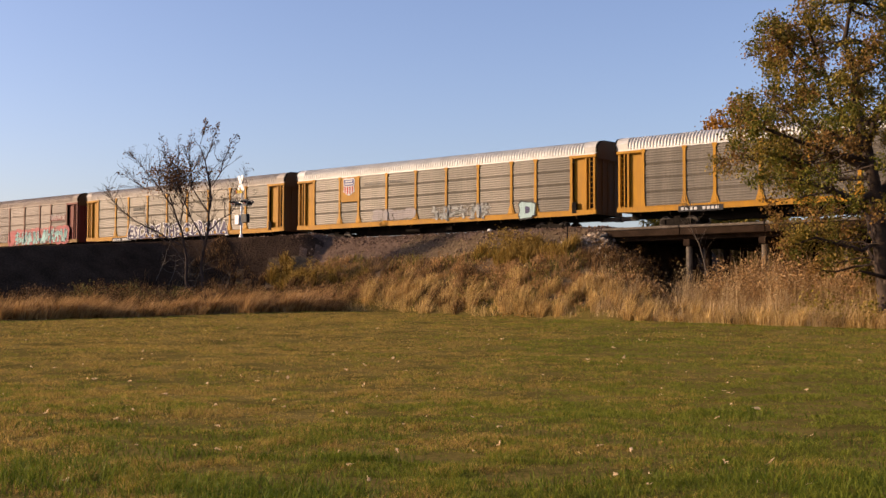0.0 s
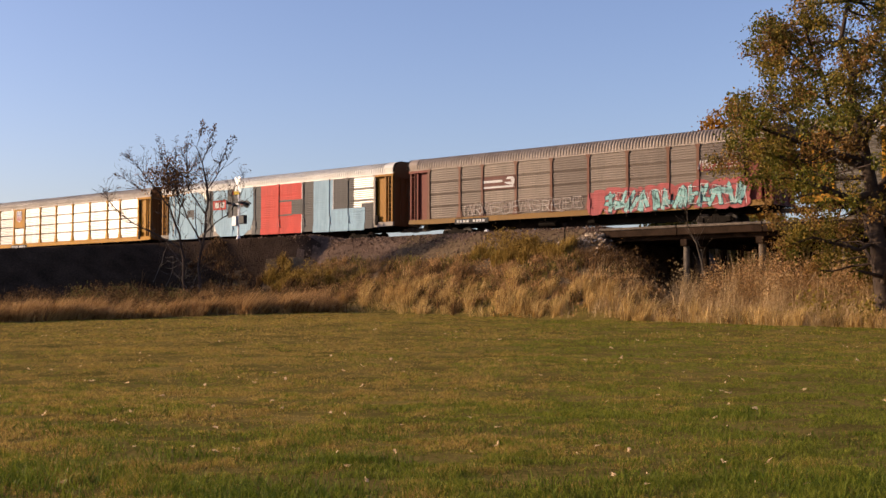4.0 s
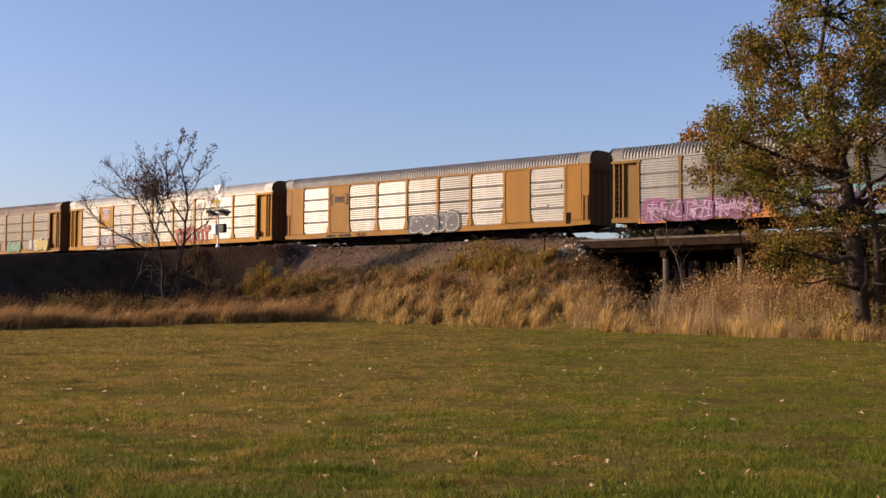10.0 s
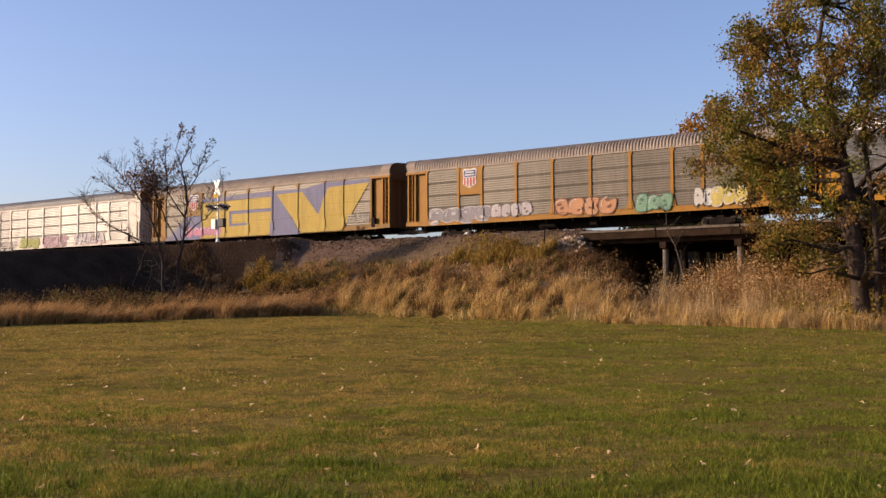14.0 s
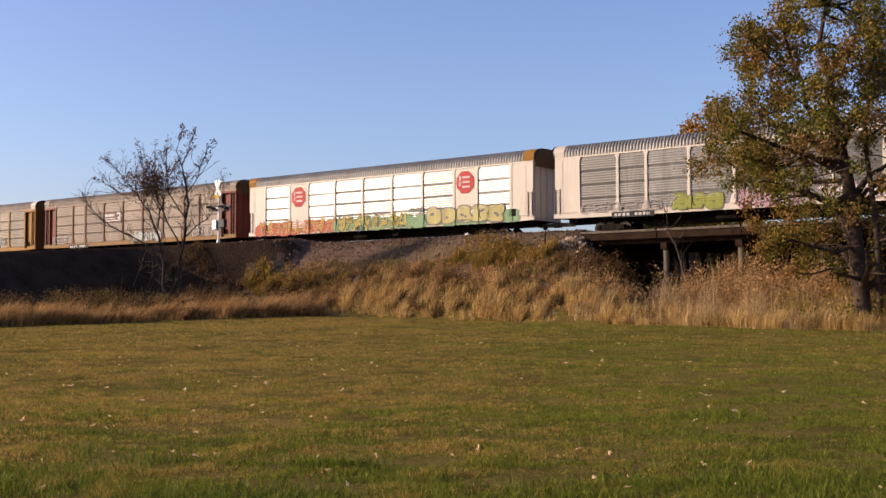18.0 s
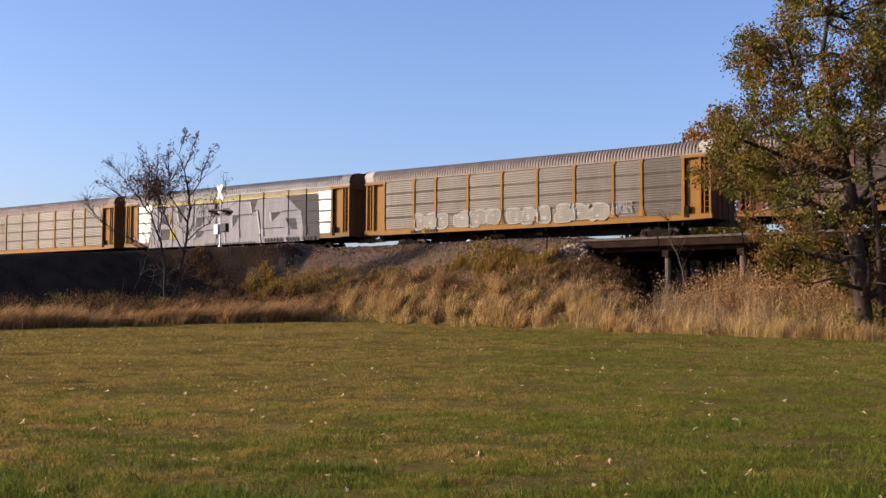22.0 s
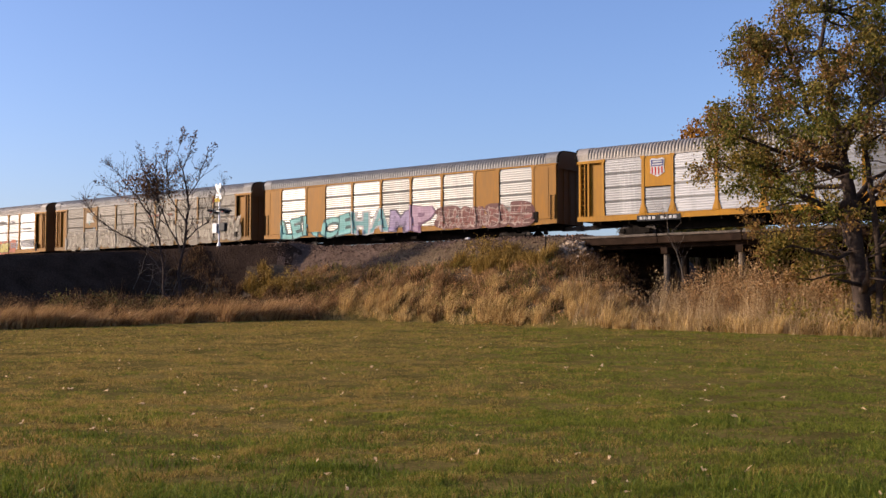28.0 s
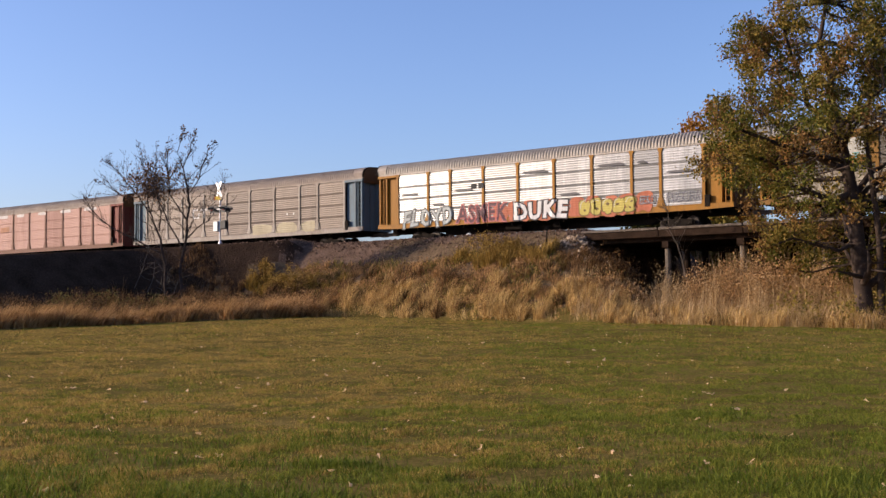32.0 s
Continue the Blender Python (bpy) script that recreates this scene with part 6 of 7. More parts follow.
OAK_LIMBS = [
    (limb((18.95, gz - 0.1, -0.3), (18.9, 4.4, -0.4), (18.6, 6.9, -0.5), (18.4, 8.9, -0.4), (18.8, 11.8, -0.2)), 0.17),
    (limb((17.8, 6.4, 0), (16.9, 6.05, -0.4), (15.9, 6.4, -0.8), (14.8, 6.75, -1.0), (14.2, 7.6, -1.1), (13.4, 7.9, -1.2)), 0.17),
    (limb((17.5, 8.5, 0), (16.5, 9.7, -0.3), (15.85, 10.3, -0.5), (15.65, 11.4, -0.6), (15.2, 12.4, -0.6), (14.9, 13.6, -0.6)), 0.15),
    (limb((15.65, 11.4, -0.6), (14.8, 11.8, -0.7), (14.1, 12.5, -0.8), (13.5, 13.0, -0.9), (13.05, 13.6, -0.9)), 0.08),
    (limb((17.6, 7.9, 0), (16.2, 8.0, -0.6), (14.4, 8.5, -1.0), (12.7, 9.1, -1.2), (11.8, 9.6, -1.2)), 0.13),
    (limb((18.0, 4.3, 0), (17.1, 3.9, -0.5), (15.9, 4.15, -1.0), (14.9, 4.4, -1.3), (14.0, 4.1, -1.4)), 0.10),
    (limb((17.5, 9.4, 0), (18.2, 10.3, -0.3), (18.7, 11.8, -0.4), (19.2, 13.4, -0.4)), 0.12),
    (limb((17.75, 7.1, 0), (16.2, 7.1, 0.8), (15.3, 7.7, 1.4), (14.4, 8.9, 1.8)), 0.12),
]
tree("oak_tree", "broad oak with thinning olive and brown autumn leaves", (OAK[0], OAK[1], gz),
     [(OAK[0], OAK[1], gz - 0.1), (18.37, OAK[1], gz + 0.7), (18.05, OAK[1], 4.64), (17.83, OAK[1], 6.85), (17.56, OAK[1], 8.33), (17.15, OAK[1] + 0.3, 10.05), (17.3, OAK[1] + 0.6, 11.6), (16.8, OAK[1] + 0.5, 13.2), (17.1, OAK[1] + 0.4, 15.0), (16.9, OAK[1], 17.0)],
     [(2.7, 3.0), (3.4, 3.5), (4.4, 4.1), (5.1, 4.5), (5.9, 4.9), (6.9, 5.1), (7.9, 5.5), (9.4, 5.5), (10.3, 5.2), (11.0, 4.8), (11.4, 4.3), (12.5, 4.1), (13.8, 3.5), (15.0, 2.6), (16.5, 2.2), (18.3, 0.7)],
     12, 260, 430, ((0.42, oak_leaf), (0.22, oak_brown), (0.36, oak_green)), bark, 0.44, 7, 0.135, 0.23, 112, 0.35,
     [(17.9, OAK[1] - 2.2, z, 2.1) for z in (2.2, 3.4, 4.6, 5.8, 7.0)], main=OAK_LIMBS,
     dens=[(2.7, 0.9), (4.5, 0.9), (5.2, 0.5), (7.2, 0.6), (8.2, 1.0), (10.5, 1.0), (12, 0.9), (18, 0.8)], clump=True)

BARE_Y = 72.5
BARE_STEMS = [  # x and height along each stem, and the radius at its foot
    (((-16.34, 2.2), (-16.5, 3.84), (-16.23, 5.6), (-16.1, 7.2), (-16.06, 8.8), (-16.34, 10.5), (-15.95, 11.5), (-15.67, 12.5)), 0.105),
    (((-17.26, 2.1), (-17.47, 3.84), (-17.65, 5.26), (-17.83, 6.5), (-18.3, 7.55), (-19.06, 8.6), (-19.9, 9.57), (-20.66, 10.5)), 0.095),
    (((-17.7, 5.1), (-19.2, 5.96), (-20.66, 6.67), (-21.9, 7.73), (-22.6, 8.97)), 0.055),
    (((-16.3, 5.26), (-17.1, 6.85), (-17.7, 8.26), (-17.8, 9.5), (-17.83, 11.3)), 0.055),
    (((-16.2, 5.96), (-15.5, 6.67), (-14.8, 7.16), (-14.0, 8.37)), 0.05),
    (((-16.06, 8.7), (-15.28, 9.78), (-14.8, 11.1), (-14.57, 11.8)), 0.04),
    (((-17.7, 8.26), (-18.6, 9.78), (-18.9, 11.6)), 0.035),
    (((-17.83, 6.5), (-17.75, 7.7), (-18.0, 9.15), (-18.5, 10.5)), 0.045),
    (((-16.34, 10.5), (-16.7, 11.4), (-16.34, 12.6)), 0.03),
    (((-16.1, 7.2), (-17.1, 8.8), (-17.26, 10.5), (-17.2, 11.7)), 0.045),
    (((-19.06, 8.6), (-20.1, 8.7), (-21.5, 9.6)), 0.03),
    (((-17.5, 3.9), (-18.4, 5.2), (-19.8, 5.9)), 0.03),
]


def bare_tree():
    """A twin-stemmed small tree that has lost nearly all its leaves."""
    r = random.Random(17)
    lines, feet, tips = [], [], []
    for j, (rows, foot) in enumerate(BARE_STEMS):
        lean = r.uniform(-0.22, 0.22) if j > 1 else 0.05 * (1 - 2 * j)
        pts = [np.array((x + r.gauss(0, 0.03), BARE_Y + lean * i * (1 if i else 0), z)) for i, (x, z) in enumerate(rows)]
        fine = [pts[0]]
        for a, b in zip(pts, pts[1:]):
            fine += [(a + b) / 2 + np.array([r.gauss(0, 0.05) for _ in range(3)]), b]
        rr = np.linspace(foot, 0.014, len(fine))
        lines.append((fine, rr, 7 if foot > 0.06 else 5))
        feet += [(p, rr[i], p - fine[i - 1]) for i, p in enumerate(fine) if i > 1 and p[2] > 3.6]
    for level, (count, long, thick) in enumerate(((230, (0.6, 1.9), 0.021), (1300, (0.3, 0.95), 0.016))):
        grown = []
        for _ in range(count):
            p, r0, way = feet[r.randrange(len(feet))]
            way = way / (np.linalg.norm(way) + 1e-6)
            d = way * 0.7 + np.array((r.gauss(0, 0.55), r.gauss(0, 0.55), r.uniform(0.0, 0.7)))
            d /= np.linalg.norm(d)
            pts = bent(p, p + d * r.uniform(*long) * min(1, max(0.2, (13.0 - p[2]) / 4)) * (0.75 if p[2] < 6 else 1), r, 0.07, 4)
            rr = np.linspace(min(thick, r0 * 0.8), 0.008, 4)
            lines.append((pts, rr, 4))
            grown += [(q, rr[i], pts[i] - pts[i - 1]) for i, q in enumerate(pts) if i > 1]
            tips.append(pts[-1])
        feet = grown if level == 0 else feet
    thing = tagged(new("bare_tree"), "small nearly bare twin-stemmed tree with few withered leaves", "tree")
    part("trunk", wood_mesh("trunk", lines, grey_bark), None, thing, "thin brown stems and bare twigs")
    high = [p for p in tips if p[2] > 8.0]
    part("crown", leaf_cloud("crown", r.sample(high, min(200, len(high))), 3, 0.10, 0.13, twig_leaf, 18), None, thing, "few withered brown leaves")
    clump = [(-18.45 + r.gauss(0, 0.75), BARE_Y + r.gauss(0, 0.4), 9.45 + r.gauss(0, 0.42)) for _ in range(260)] + [(-17.5 + r.gauss(0, 0.8), BARE_Y + r.gauss(0, 0.4), 9.9 + r.gauss(0, 0.6)) for _ in range(90)]
    part("withered_clump", leaf_cloud("withered_clump", clump, 9, 0.16, 0.12, clump_leaf, 5), None, thing, "clump of withered russet leaves")
    ends = [(-15.67, 12.45), (-16.34, 12.6), (-14.8, 11.3), (-14.6, 11.7), (-18.9, 11.5), (-22.4, 8.6)]
    part("end_leaves", leaf_cloud("end_leaves", [(x, BARE_Y, z) for x, z in ends], 16, 0.13, 0.15, twig_leaf, 6), None, thing, "withered leaf tufts at the tips")


clump_leaf = leafy("russet_leaves", (0.10, 0.045, 0.02), (0.27, 0.125, 0.05), 0.3, 0.6, 0.5)
bare_tree()

FAR = (22.85, 98.0)
gf = float(ground_z(*FAR))
tree("far_tree", "orange-brown autumn tree behind the railway", (*FAR, gf), [(FAR[0], FAR[1], gf - 0.1), (FAR[0], FAR[1], gf + 4), (FAR[0], FAR[1], gf + 9), (FAR[0], FAR[1], gf + 15)],
     [(gf + 5, 3.0), (gf + 9, 4.6), (gf + 13, 4.2), (gf + 16.0, 2.0), (gf + 17.5, 0.6)], 14, 90, 420, ((1.0, orange_leaf),), bark, 0.3, 27, 0.30, 0.30, 9)

# ---- brush and bushes ----
brush_leaf = leafy("brush_leaves", (0.182, 0.095, 0.041), (0.446, 0.250, 0.101), 0.3)
olive_brush = leafy("olive_brush", (0.110, 0.090, 0.015), (0.319, 0.231, 0.050), 0.35)


def mounds(name, label, mat, spots, seed, size, leaf, per, dense=26):
    """Low brush: leafy mounds on thin stems, at spots given in s and u."""
    r = np.random.RandomState(seed)
    centres = []
    for s, u, w, h in spots:
        x, y = xy(s, u)
        z = float(ground_z(x, y))
        n = int(dense * w * w * max(h, 0.5))
        a, q = r.uniform(0, 6.283, n), np.sqrt(r.rand(n)) * w
        hz = h * np.sqrt(np.clip(1 - (q / w) ** 2, 0.05, 1)) * r.uniform(0.15, 1.1, n)
        centres.append(np.stack([x + q * np.cos(a), y + q * np.sin(a), z + hz], -1))
    return tagged(new(name, leaf_cloud(name, np.concatenate(centres), per, size, leaf, mat, seed)), label, "brush", kind="stuff")


rb = random.Random(77)
mounds("bank_brush", "russet brush on the railway bank", brush_leaf,
       [(rb.uniform(-3, 15), rb.uniform(9.5, 12.8), rb.uniform(0.5, 1.3), rb.uniform(0.2, 0.55)) for _ in range(46)], 71, 0.16, 0.10, 14)
mounds("olive_brush", "olive and yellow-green brush on the bank", olive_brush,
       [(rb.uniform(-4, 14), rb.uniform(9.0, 13.2), rb.uniform(0.4, 1.0), rb.uniform(0.25, 0.6)) for _ in range(14)], 72, 0.14, 0.10, 12)
mounds("goldenrod", "yellow goldenrod clump near the top of the bank", golden_leaf,
       [(9.6, 8.4, 0.9, 1.1), (10.6, 8.5, 0.9, 1.2), (11.6, 8.7, 0.8, 1.0), (12.6, 9.0, 0.8, 1.1), (13.5, 9.5, 0.6, 1.0), (11.0, 9.0, 0.8, 1.1), (12.2, 9.3, 0.8, 1.0), (-6.6, 10.8, 0.9, 0.9), (-5.2, 11.0, 1.0, 1.2), (-3.8, 11.0, 1.0, 1.3), (-2.4, 11.2, 1.0, 1.0), (-1.0, 11.4, 0.8, 0.8)], 73, 0.12, 0.10, 22)
# a third as bright as the russet brush: leaves carry the ramp's shade
dark_shade_brush = leafy("dark_shade_brush", (0.060, 0.034, 0.014), (0.185, 0.100, 0.038), 0.3)
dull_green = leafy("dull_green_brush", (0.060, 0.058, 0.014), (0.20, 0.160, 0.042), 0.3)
mounds("ramp_brush", "brown brush below the shaded ramp side, shade put into its colour", dark_shade_brush,
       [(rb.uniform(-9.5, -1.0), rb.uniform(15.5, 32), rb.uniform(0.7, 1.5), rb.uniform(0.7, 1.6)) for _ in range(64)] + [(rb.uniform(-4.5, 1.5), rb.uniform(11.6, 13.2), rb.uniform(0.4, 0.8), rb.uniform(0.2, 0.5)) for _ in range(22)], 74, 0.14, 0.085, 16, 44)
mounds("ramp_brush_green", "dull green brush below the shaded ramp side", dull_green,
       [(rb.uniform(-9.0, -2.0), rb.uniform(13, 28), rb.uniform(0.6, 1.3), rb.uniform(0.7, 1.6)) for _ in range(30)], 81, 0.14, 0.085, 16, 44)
mounds("foot_brush", "golden brown shrubs at the foot of the bank", brush_leaf,
       [(rb.uniform(-6, 3), rb.uniform(12.4, 17), rb.uniform(0.5, 1.0), rb.uniform(0.7, 1.4)) for _ in range(22)], 83, 0.15, 0.09, 12)
mounds("pale_brush", "pale tan brush before the trestle", pale_reed,
       [(rb.uniform(22.2, 33), rb.uniform(8.0, 11.0), rb.uniform(0.4, 0.8), rb.uniform(1.2, 3.0)) for _ in range(40)], 84, 0.18, 0.07, 8, 44)
mounds("leaf_litter", "orange leaf litter at the lawn's edge", orange_leaf,
       [(s, edge_line(s) + rb.uniform(0.2, 0.9), rb.uniform(0.4, 0.9), 0.06) for s in (14.5, 15.2, 15.9, 24.6, 25.4, 26.2, 27.0, 27.8, 31.5, 32.3)], 82, 0.16, 0.10, 9)
mounds("mouth_brush", "dark dry brush below the stones at the trestle", dark_shade_brush,
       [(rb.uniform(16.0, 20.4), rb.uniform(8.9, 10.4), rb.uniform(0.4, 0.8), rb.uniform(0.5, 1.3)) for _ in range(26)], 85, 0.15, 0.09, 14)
mounds("thicket", "yellow-green thicket beyond the trestle", olive_brush,
       [(s, -9.5 - rb.uniform(0, 3), rb.uniform(1.6, 2.4), rb.uniform(4.6, 6.2)) for s in range(11, 46, 2)], 75, 0.4, 0.34, 8)
mounds("ditch_brush", "brown brush in the ditch before the trestle", rust_blade,
       [(s, rb.uniform(7.8, 9.8), rb.uniform(0.5, 0.9), rb.uniform(1.8, 3.0) + 0.06 * (s - 21)) for s in (rb.uniform(22.8, 31) for _ in range(40))] + [(rb.uniform(17.5, 22), rb.uniform(10.2, 11.6), rb.uniform(0.5, 0.9), rb.uniform(0.3, 0.8)) for _ in range(12)], 78, 0.2, 0.10, 8, 90)
mounds("edge_brush", "russet and olive clumps among the reeds", brush_leaf,
       [(rb.uniform(2, 34), rb.uniform(11.5, 14.0), rb.uniform(0.3, 0.7), rb.uniform(0.4, 1.0)) for _ in range(34)], 79, 0.13, 0.11, 7)
mounds("edge_brush_olive", "olive clumps among the reeds", dull_green,
       [(rb.uniform(13.5, 20), rb.uniform(10, 11.8), rb.uniform(0.4, 0.8), rb.uniform(0.4, 0.9)) for _ in range(12)] + [(rb.uniform(-2, 17), rb.uniform(11.5, 14.2), rb.uniform(0.3, 0.7), rb.uniform(0.3, 0.8)) for _ in range(26)], 80, 0.13, 0.11, 7)
mounds("oak_underbrush", "olive brush under the oak", olive_brush,
       [(31.2 + rb.uniform(-2.2, 4), 11.6 + rb.uniform(-1.6, 1.0), rb.uniform(0.7, 1.3), rb.uniform(1.0, 2.2)) for _ in range(16)], 76, 0.2, 0.16, 6)


# ---- the crossing signal and other small things ----
lamp_black = material("lamp_black", (0.012, 0.012, 0.012), (0.03, 0.03, 0.03), 0.5, 0.1, 3, 10, 0.05)
lens_red = material("lens_red", (0.10, 0.008, 0.006), (0.16, 0.012, 0.01), 0.15, 0, 3, 10, 0)
yellow_sheet = spray((0.65, 0.45, 0.03))
red_sheet = spray(RED)


def build_signal():
    sig = tagged(new("crossing_signal"), "level-crossing signal, silver mast, white crossbuck and dark lamps", "crossing signal")
    x, y = -16.1, 83.4
    sig.matrix_world = pose(x, y, float(ground_z(x, y)) - 0.05, 0, 0, -32)
    part("mast", tube(bmesh.new(), (0, 0, 0.2), (0, 0, 4.55), 0.065, 0.06, 12), silver_metal, sig)
    bm = bmesh.new()
    tube(bm, (0, 0, 0.0), (0, 0, 0.12), 0.30, 0.28, 12)
    tube(bm, (0, 0, 0.12), (0, 0, 0.45), 0.20, 0.09, 12)
    part("base", bm, white_metal, sig, "white cast base")
    for k, a in enumerate((62, -62)):
        bm = box(bmesh.new(), -0.62, 0.62, -0.012, 0.012, -0.135, 0.135, 0.004)
        ob = part("crossbuck_board", bm, white_metal, sig, "white sign board")
        ob.matrix_basis = pose(0, 0, 0, 0, 0, -12) @ pose(0, -0.09 - 0.03 * k, 4.15, 0, a, 0)
    ob = part("track_plate", poly_box(-0.30, 0.30, 3.42, 3.68, 0.012), yellow_sheet, sig, "yellow and red sign plate")
    ob.matrix_basis = pose(-0.10, -0.09, 0, 0, 0, 0)
    ob = part("plate_edge", poly_box(-0.40, -0.30, 3.40, 3.70, 0.012), red_sheet, sig)
    ob.matrix_basis = pose(-0.10, -0.09, 0, 0, 0, 0)
    for front, z in ((-1, 2.72), (1, 2.72)):
        arm = part("lamp_arm", box(bmesh.new(), -0.58, 0.58, -0.035, 0.035, -0.04, 0.04, 0.01), silver_metal, sig)
        arm.matrix_basis = pose(0, front * 0.16, z)
        for sx in (-0.56, 0.56):
            bm = bmesh.new()
            tube(bm, (0, 0, 0), (0, front * 0.05, 0), 0.27, 0.27, 20)
            tube(bm, (0, 0, 0), (0, -front * 0.20, 0), 0.14, 0.10, 14)
            lamp = part("signal_lamp", bm, lamp_black, sig, "round black lamp with hood")
            lamp.matrix_basis = pose(sx, front * 0.22, z)
            bm = tube(bmesh.new(), (0, front * 0.05, 0), (0, front * 0.07, 0), 0.13, 0.13, 16)
            part("lens", bm, lens_red, lamp)
            bm = bmesh.new()
            prism(bm, [(0.16 * math.cos(t), 0.16 * math.sin(t)) for t in np.linspace(0, math.pi, 9)] + [(0.14 * math.cos(t), 0.14 * math.sin(t)) for t in np.linspace(math.pi, 0, 9)], front * 0.05, front * 0.34)
            part("hood", bm, lamp_black, lamp)
    part("junction_box", box(bmesh.new(), -0.46, -0.05, -0.22, 0.16, 1.15, 1.85, 0.02), white_metal, sig, "white metal box")
    bm = box(bmesh.new(), 0.10, 0.66, -0.16, 0.20, 1.28, 1.90, 0.04)
    part("gate_motor", bm, lamp_black, sig, "dark gate mechanism")
    bm = box(bmesh.new(), 0.3, 0.75, -0.05, 0.05, 1.7, 1.92, 0.02)
    part("counterweight", bm, lamp_black, sig)


def poly_box(x0, x1, z0, z1, t):
    return box(bmesh.new(), x0, x1, -t, t, z0, z1, 0.003)


build_signal()


def small_post(name, label, x, y, h, r, mat, top=None):
    ob = tagged(new(name), label, "post")
    ob.matrix_world = pose(x, y, float(ground_z(x, y)) - 0.1)
    part("shaft", tube(bmesh.new(), (0, 0, 0), (0.03, 0, h), r, r * 0.9, 8), mat, ob)
    if top:
        part("head", box(bmesh.new(), -0.10, 0.16, -0.02, 0.02, h - 0.16, h + 0.05, 0.01), mat, ob)
    return ob


px, py = xy(14.0, 8.0)
small_post("marker_post", "thin dark steel marker post by the track", px, py, 1.15, 0.035, black_steel, True)
for s, u, w in ((6.75, 5.8, 0.12), (5.4, 5.6, 0.07), (-8.9, 6.8, 0.09)):
    px, py = xy(s, u)
    bm = box(bmesh.new(), -w, w, -w, w, 0, 1.5 * w + 0.05, 0.02)
    box(bm, -w * 0.4, w * 0.4, -w * 0.5, w * 0.5, 1.5 * w + 0.03, 1.9 * w + 0.05, 0.01)
    ob = new("trackside_box", mesh_of("trackside_box", bm, white_metal))
    ob.matrix_world = pose(px, py, float(ground_z(px, py)) - 0.03, 0, 0, -TURN)
    tagged(ob, "small white metal box beside the track", "box")


def build_sapling():
    x, y = xy(22.9, 8.4)
    z = float(ground_z(x, y))
    r = random.Random(8)
    base, top = np.array([x + 0.55, y, z]), np.array([x - 0.9, y, z + 5.6])
    stem = bent(base, top, r, 0.03, 7)
    lines = []
    for k in range(30):
        a = np.array(stem[r.randrange(2, 7)])
        b = a + np.array([r.uniform(-1.0, 1.0), r.uniform(-0.6, 0.6), r.uniform(0.4, 1.4)])
        lines.append((bent(a, b, r, 0.08, 4), np.linspace(0.010, 0.004, 4), 4))
    sap = tagged(new("birch_sapling"), "leaning pale bare sapling before the trestle", "tree")
    part("stem", wood_mesh("stem", [(stem, np.linspace(0.05, 0.015, 7), 7)], grey_post), None, sap)
    tagged(part("twig", wood_mesh("twig", lines, grey_post), None, sap), kind="stuff")


build_sapling()


def build_dead_shrub():
    """Pale broken branches about the feet of the bare tree."""
    r = random.Random(12)
    stems = []
    for _ in range(9):
        x, y = r.uniform(-20.6, -15.4), r.uniform(72.9, 74.2)
        a = np.array((x, y, float(ground_z(x, y)) - 0.05))
        stem = bent(a, a + np.array((r.uniform(-1.2, 1.2), r.uniform(-0.4, 0.4), r.uniform(1.2, 2.4))), r, 0.08, 6)
        stems.append((stem, np.linspace(0.03, 0.012, 6), 5))
        for _ in range(7):
            p = stem[r.randrange(2, 6)]
            stems.append((bent(p, p + np.array((r.gauss(0, 0.6), r.gauss(0, 0.3), r.uniform(-0.1, 0.7))), r, 0.1, 4), np.linspace(0.014, 0.007, 4), 4))
    shrub = tagged(new("dead_shrub"), "pale leafless broken shrub branches below the ramp", "shrub")
    tagged(part("branch", wood_mesh("branch", stems, grey_post), None, shrub), kind="stuff")


build_dead_shrub()

# ---- fallen leaves on the lawn ----
dry_leaf = leafy("fallen_leaf", (0.56, 0.32, 0.15), (0.84, 0.58, 0.34), 0.45, 0.6, 8.0)


def fallen_leaf_mesh(seed):
    r = random.Random(seed)
    bm = bmesh.new()
    mid = bm.verts.new((0, 0, 0.012))
    ring = []
    n = 12
    for i in range(n):
        a = 6.2832 * i / n
        q = (0.5 if i % 2 else 0.32) * r.uniform(0.8, 1.15) * (1.25 if i == 0 else 1)
        ring.append(bm.verts.new((q * math.cos(a) * 1.2, q * math.sin(a) * 0.85, 0.16 * math.sin(2 * a + seed) + r.uniform(0.0, 0.18))))
    for i in range(n):
        bm.faces.new((mid, ring[i], ring[(i + 1) % n]))
    bm.verts.ensure_lookup_table()
    tip = bm.verts.new((-1.0, 0.05, 0.1))
    bm.faces.new((mid, ring[6], tip))
    return mesh_of("fallen_leaf", bm, dry_leaf)


LEAF = [fallen_leaf_mesh(k) for k in range(6)]


def drop_leaf(x, y, size, r):
    ob = new("fallen_leaf", LEAF[r.randrange(6)])
    ob.matrix_world = Matrix.LocRotScale((x, y, float(ground_z(x, y)) + 0.025), Euler((r.uniform(-0.7, 0.7), r.uniform(-0.7, 0.7), r.uniform(0, 6.28))), (size,) * 3)
    tagged(ob, "curled pale brown fallen leaf on the lawn", "leaf", "fallen leaves on the lawn")


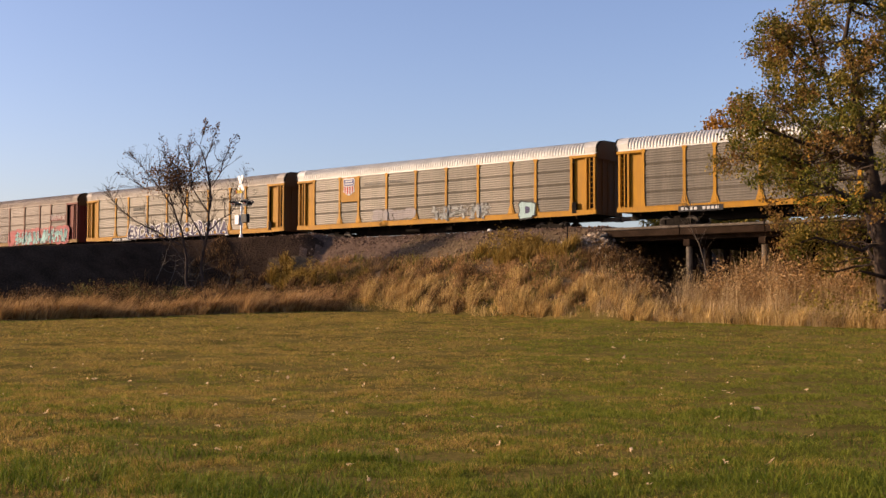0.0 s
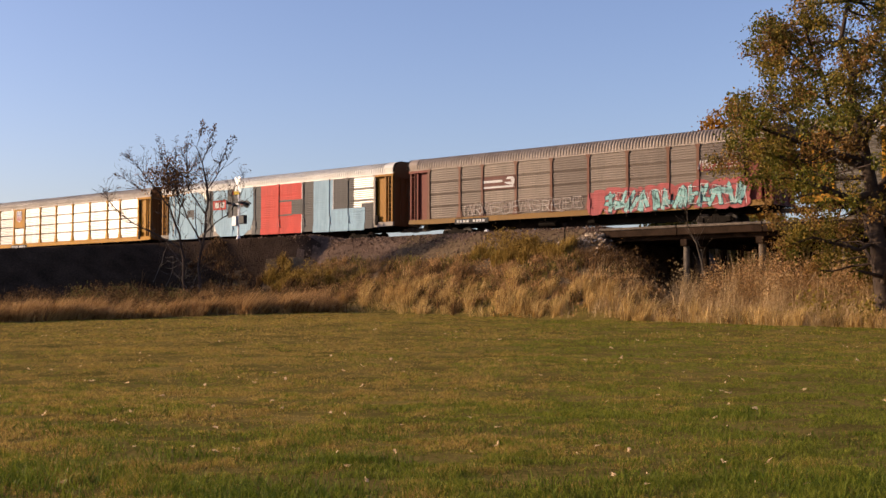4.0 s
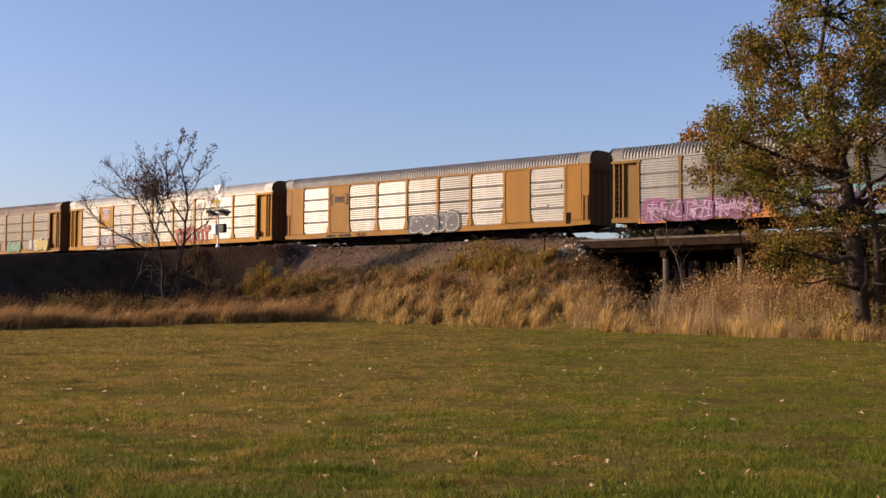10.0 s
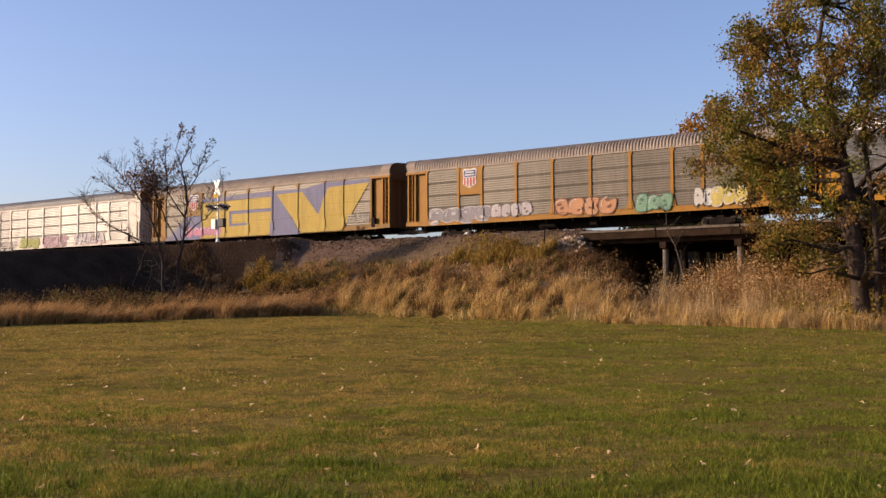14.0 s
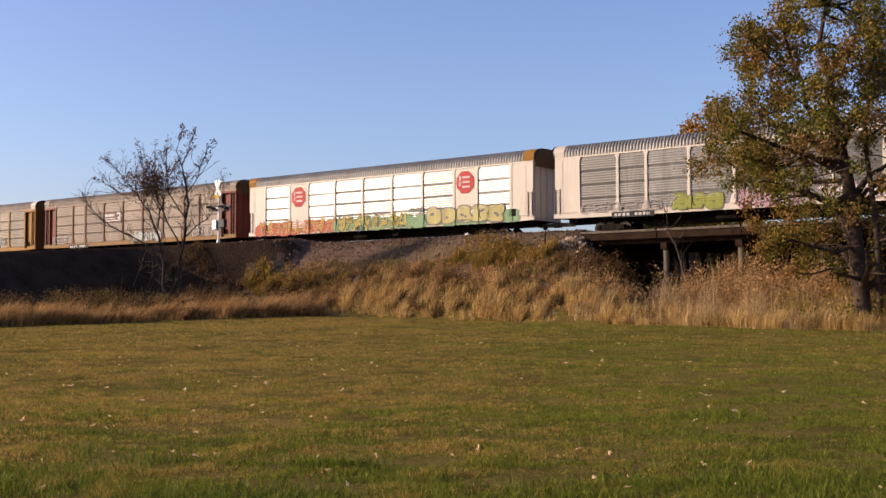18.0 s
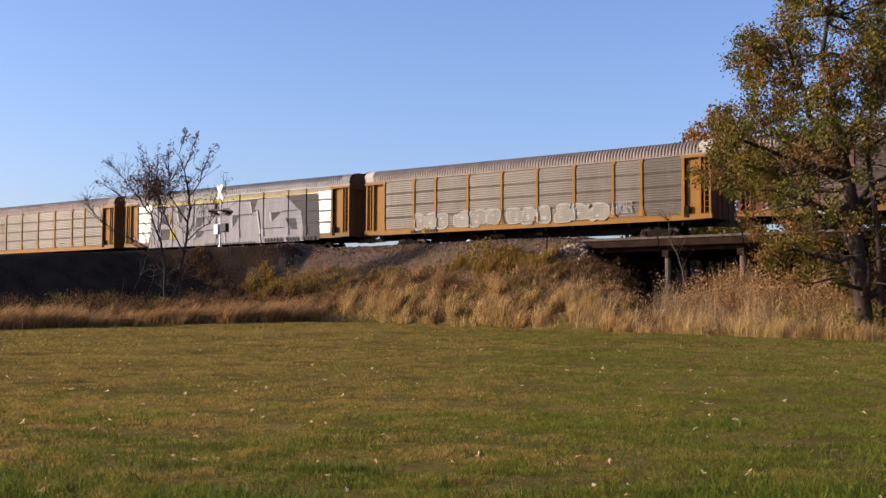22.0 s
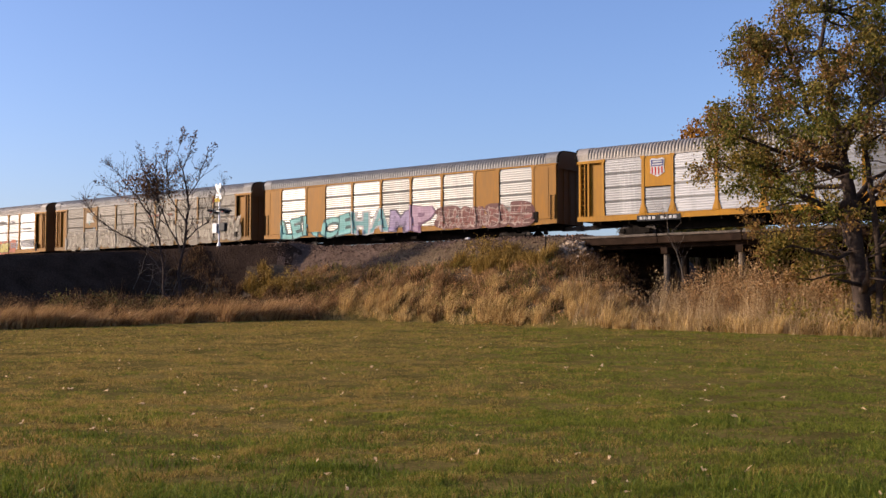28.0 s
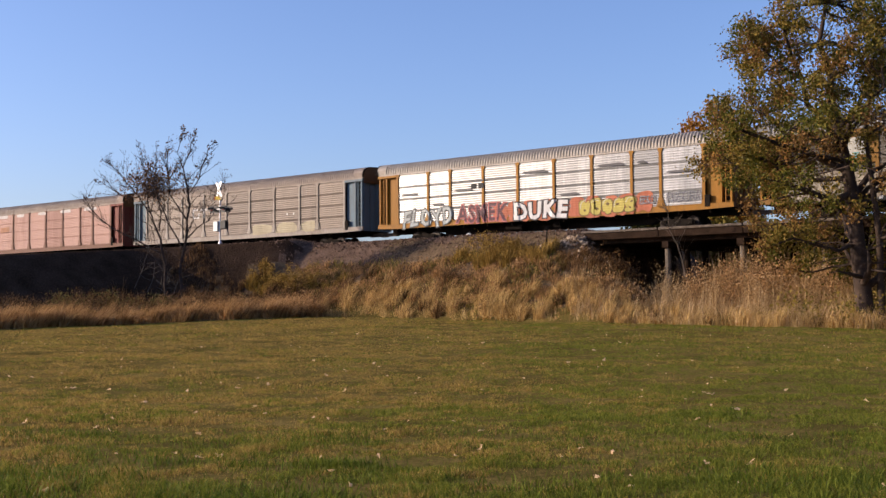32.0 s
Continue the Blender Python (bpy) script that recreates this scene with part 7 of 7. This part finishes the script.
rl = random.Random(4)
for x, y in ((-5.1, 19.8), (-8.7, 31.4), (-7.8, 37.3), (-3.4, 30.4), (-2.3, 27.1), (-1.8, 29.5), (-3.4, 45.7), (-3.6, 23.7), (-4.1, 23.0), (-5.0, 22.6), (-1.9, 22.2), (-2.6, 25.7), (-2.7, 17.5), (-3.1, 14.7), (-2.6, 12.3), (-2.4, 12.4), (-3.7, 10.9), (-3.5, 10.2), (-5.8, 16.1), (-6.6, 22.9), (-1.3, 12.1), (-1.1, 11.2), (-0.7, 12.3), (-7.4, 23.2), (-9.8, 26.2)):
    drop_leaf(x, y, (0.058 + 0.0016 * y) * rl.uniform(0.8, 1.2), rl)
for x, y in ((5.8, 38.3), (1.5, 12.9), (1.8, 12.5), (2.6, 11.6), (3.0, 11.5), (4.4, 17.5), (5.6, 23.2), (4.7, 20.5), (5.1, 22.6), (6.2, 21.1), (9.9, 29.2), (4.1, 29.8), (4.4, 34.2), (0.4, 13.0), (1.4, 10.7), (3.0, 10.2), (3.8, 10.1), (2.6, 10.3), (6.8, 18.8), (3.5, 16.1), (3.1, 29.0), (1.3, 38.7)):
    drop_leaf(x, y, (0.058 + 0.0016 * y) * rl.uniform(0.8, 1.2), rl)
for _ in range(170):
    y = math.sqrt(rl.uniform(9.5 ** 2, 48 ** 2))
    drop_leaf(y * rl.uniform(-0.40, 0.40), y, rl.uniform(0.035, 0.065), rl)


def lawn_tufts():
    r = np.random.RandomState(61)
    xs, ys, hs = [], [], []
    for k in range(150):
        near = k < 60
        y = math.sqrt(r.uniform(8.5 ** 2, 15 ** 2)) if near else math.sqrt(r.uniform(14 ** 2, 40 ** 2))
        x = y * r.uniform(-0.4, 0.4)
        n = r.randint(60, 180) if near else r.randint(20, 70)
        w = r.uniform(0.10, 0.34)
        xs.append(x + r.normal(0, w, n) * 1.4)
        ys.append(y + r.normal(0, w, n))
        hs.append(r.uniform(0.05, 0.12, n) if near else r.uniform(0.03, 0.07, n))
    for cx, cy, wx, wy, n in ((-3.9, 10.6, 0.5, 0.5, 1600), (-1.7, 9.6, 0.7, 0.35, 1600), (3.2, 10.3, 0.6, 0.4, 1200), (-1.1, 11.6, 0.25, 0.15, 600), (4.0, 16.6, 0.35, 0.3, 300), (0.9, 10.0, 0.4, 0.3, 400), (8.5, 30, 1.5, 0.6, 300)):
        xs.append(cx + r.normal(0, wx, n))
        ys.append(cy + r.normal(0, wy, n))
        hs.append(r.uniform(0.07, 0.17, n))
    x, y, h = (np.concatenate(v) for v in (xs, ys, hs))
    grass("grass_tufts", "taller dark green grass tufts in the lawn", tuft_blade, x, y, h, 0.009 * r.uniform(0.7, 1.3, len(x)) * np.maximum(1, y / 14), r.uniform(0.2, 1.2, len(x)), 62)


tuft_blade = leafy("tuft_blades", (0.06, 0.088, 0.008), (0.16, 0.18, 0.02))
lawn_tufts()


def motions():
    for k, car in enumerate(CARS):
        walk(car, [(t, along(train_s(k, t), 0, RAIL)) for t in range(0, 33, 2)])
        # the wheels roll while the wagon is near; under 90 degrees from row to row
        ticks = [n for n in range(0, 32 * FPS + 1) if -80 < train_s(k, n / FPS) < 52]
        times = sorted({0, 32 * FPS, *ticks})
        for truck in car.children:
            if truck.name.startswith("truck"):
                for wheelset in truck.children:
                    x = wheelset.location.x
                    walk(wheelset, [(n / FPS, pose(x, 0, 0.42, 0, math.degrees((train_s(k, min(max(n, ticks[0]), ticks[-1]) / FPS) / 0.42) % 6.283185), 0)) for n in times])


motions()
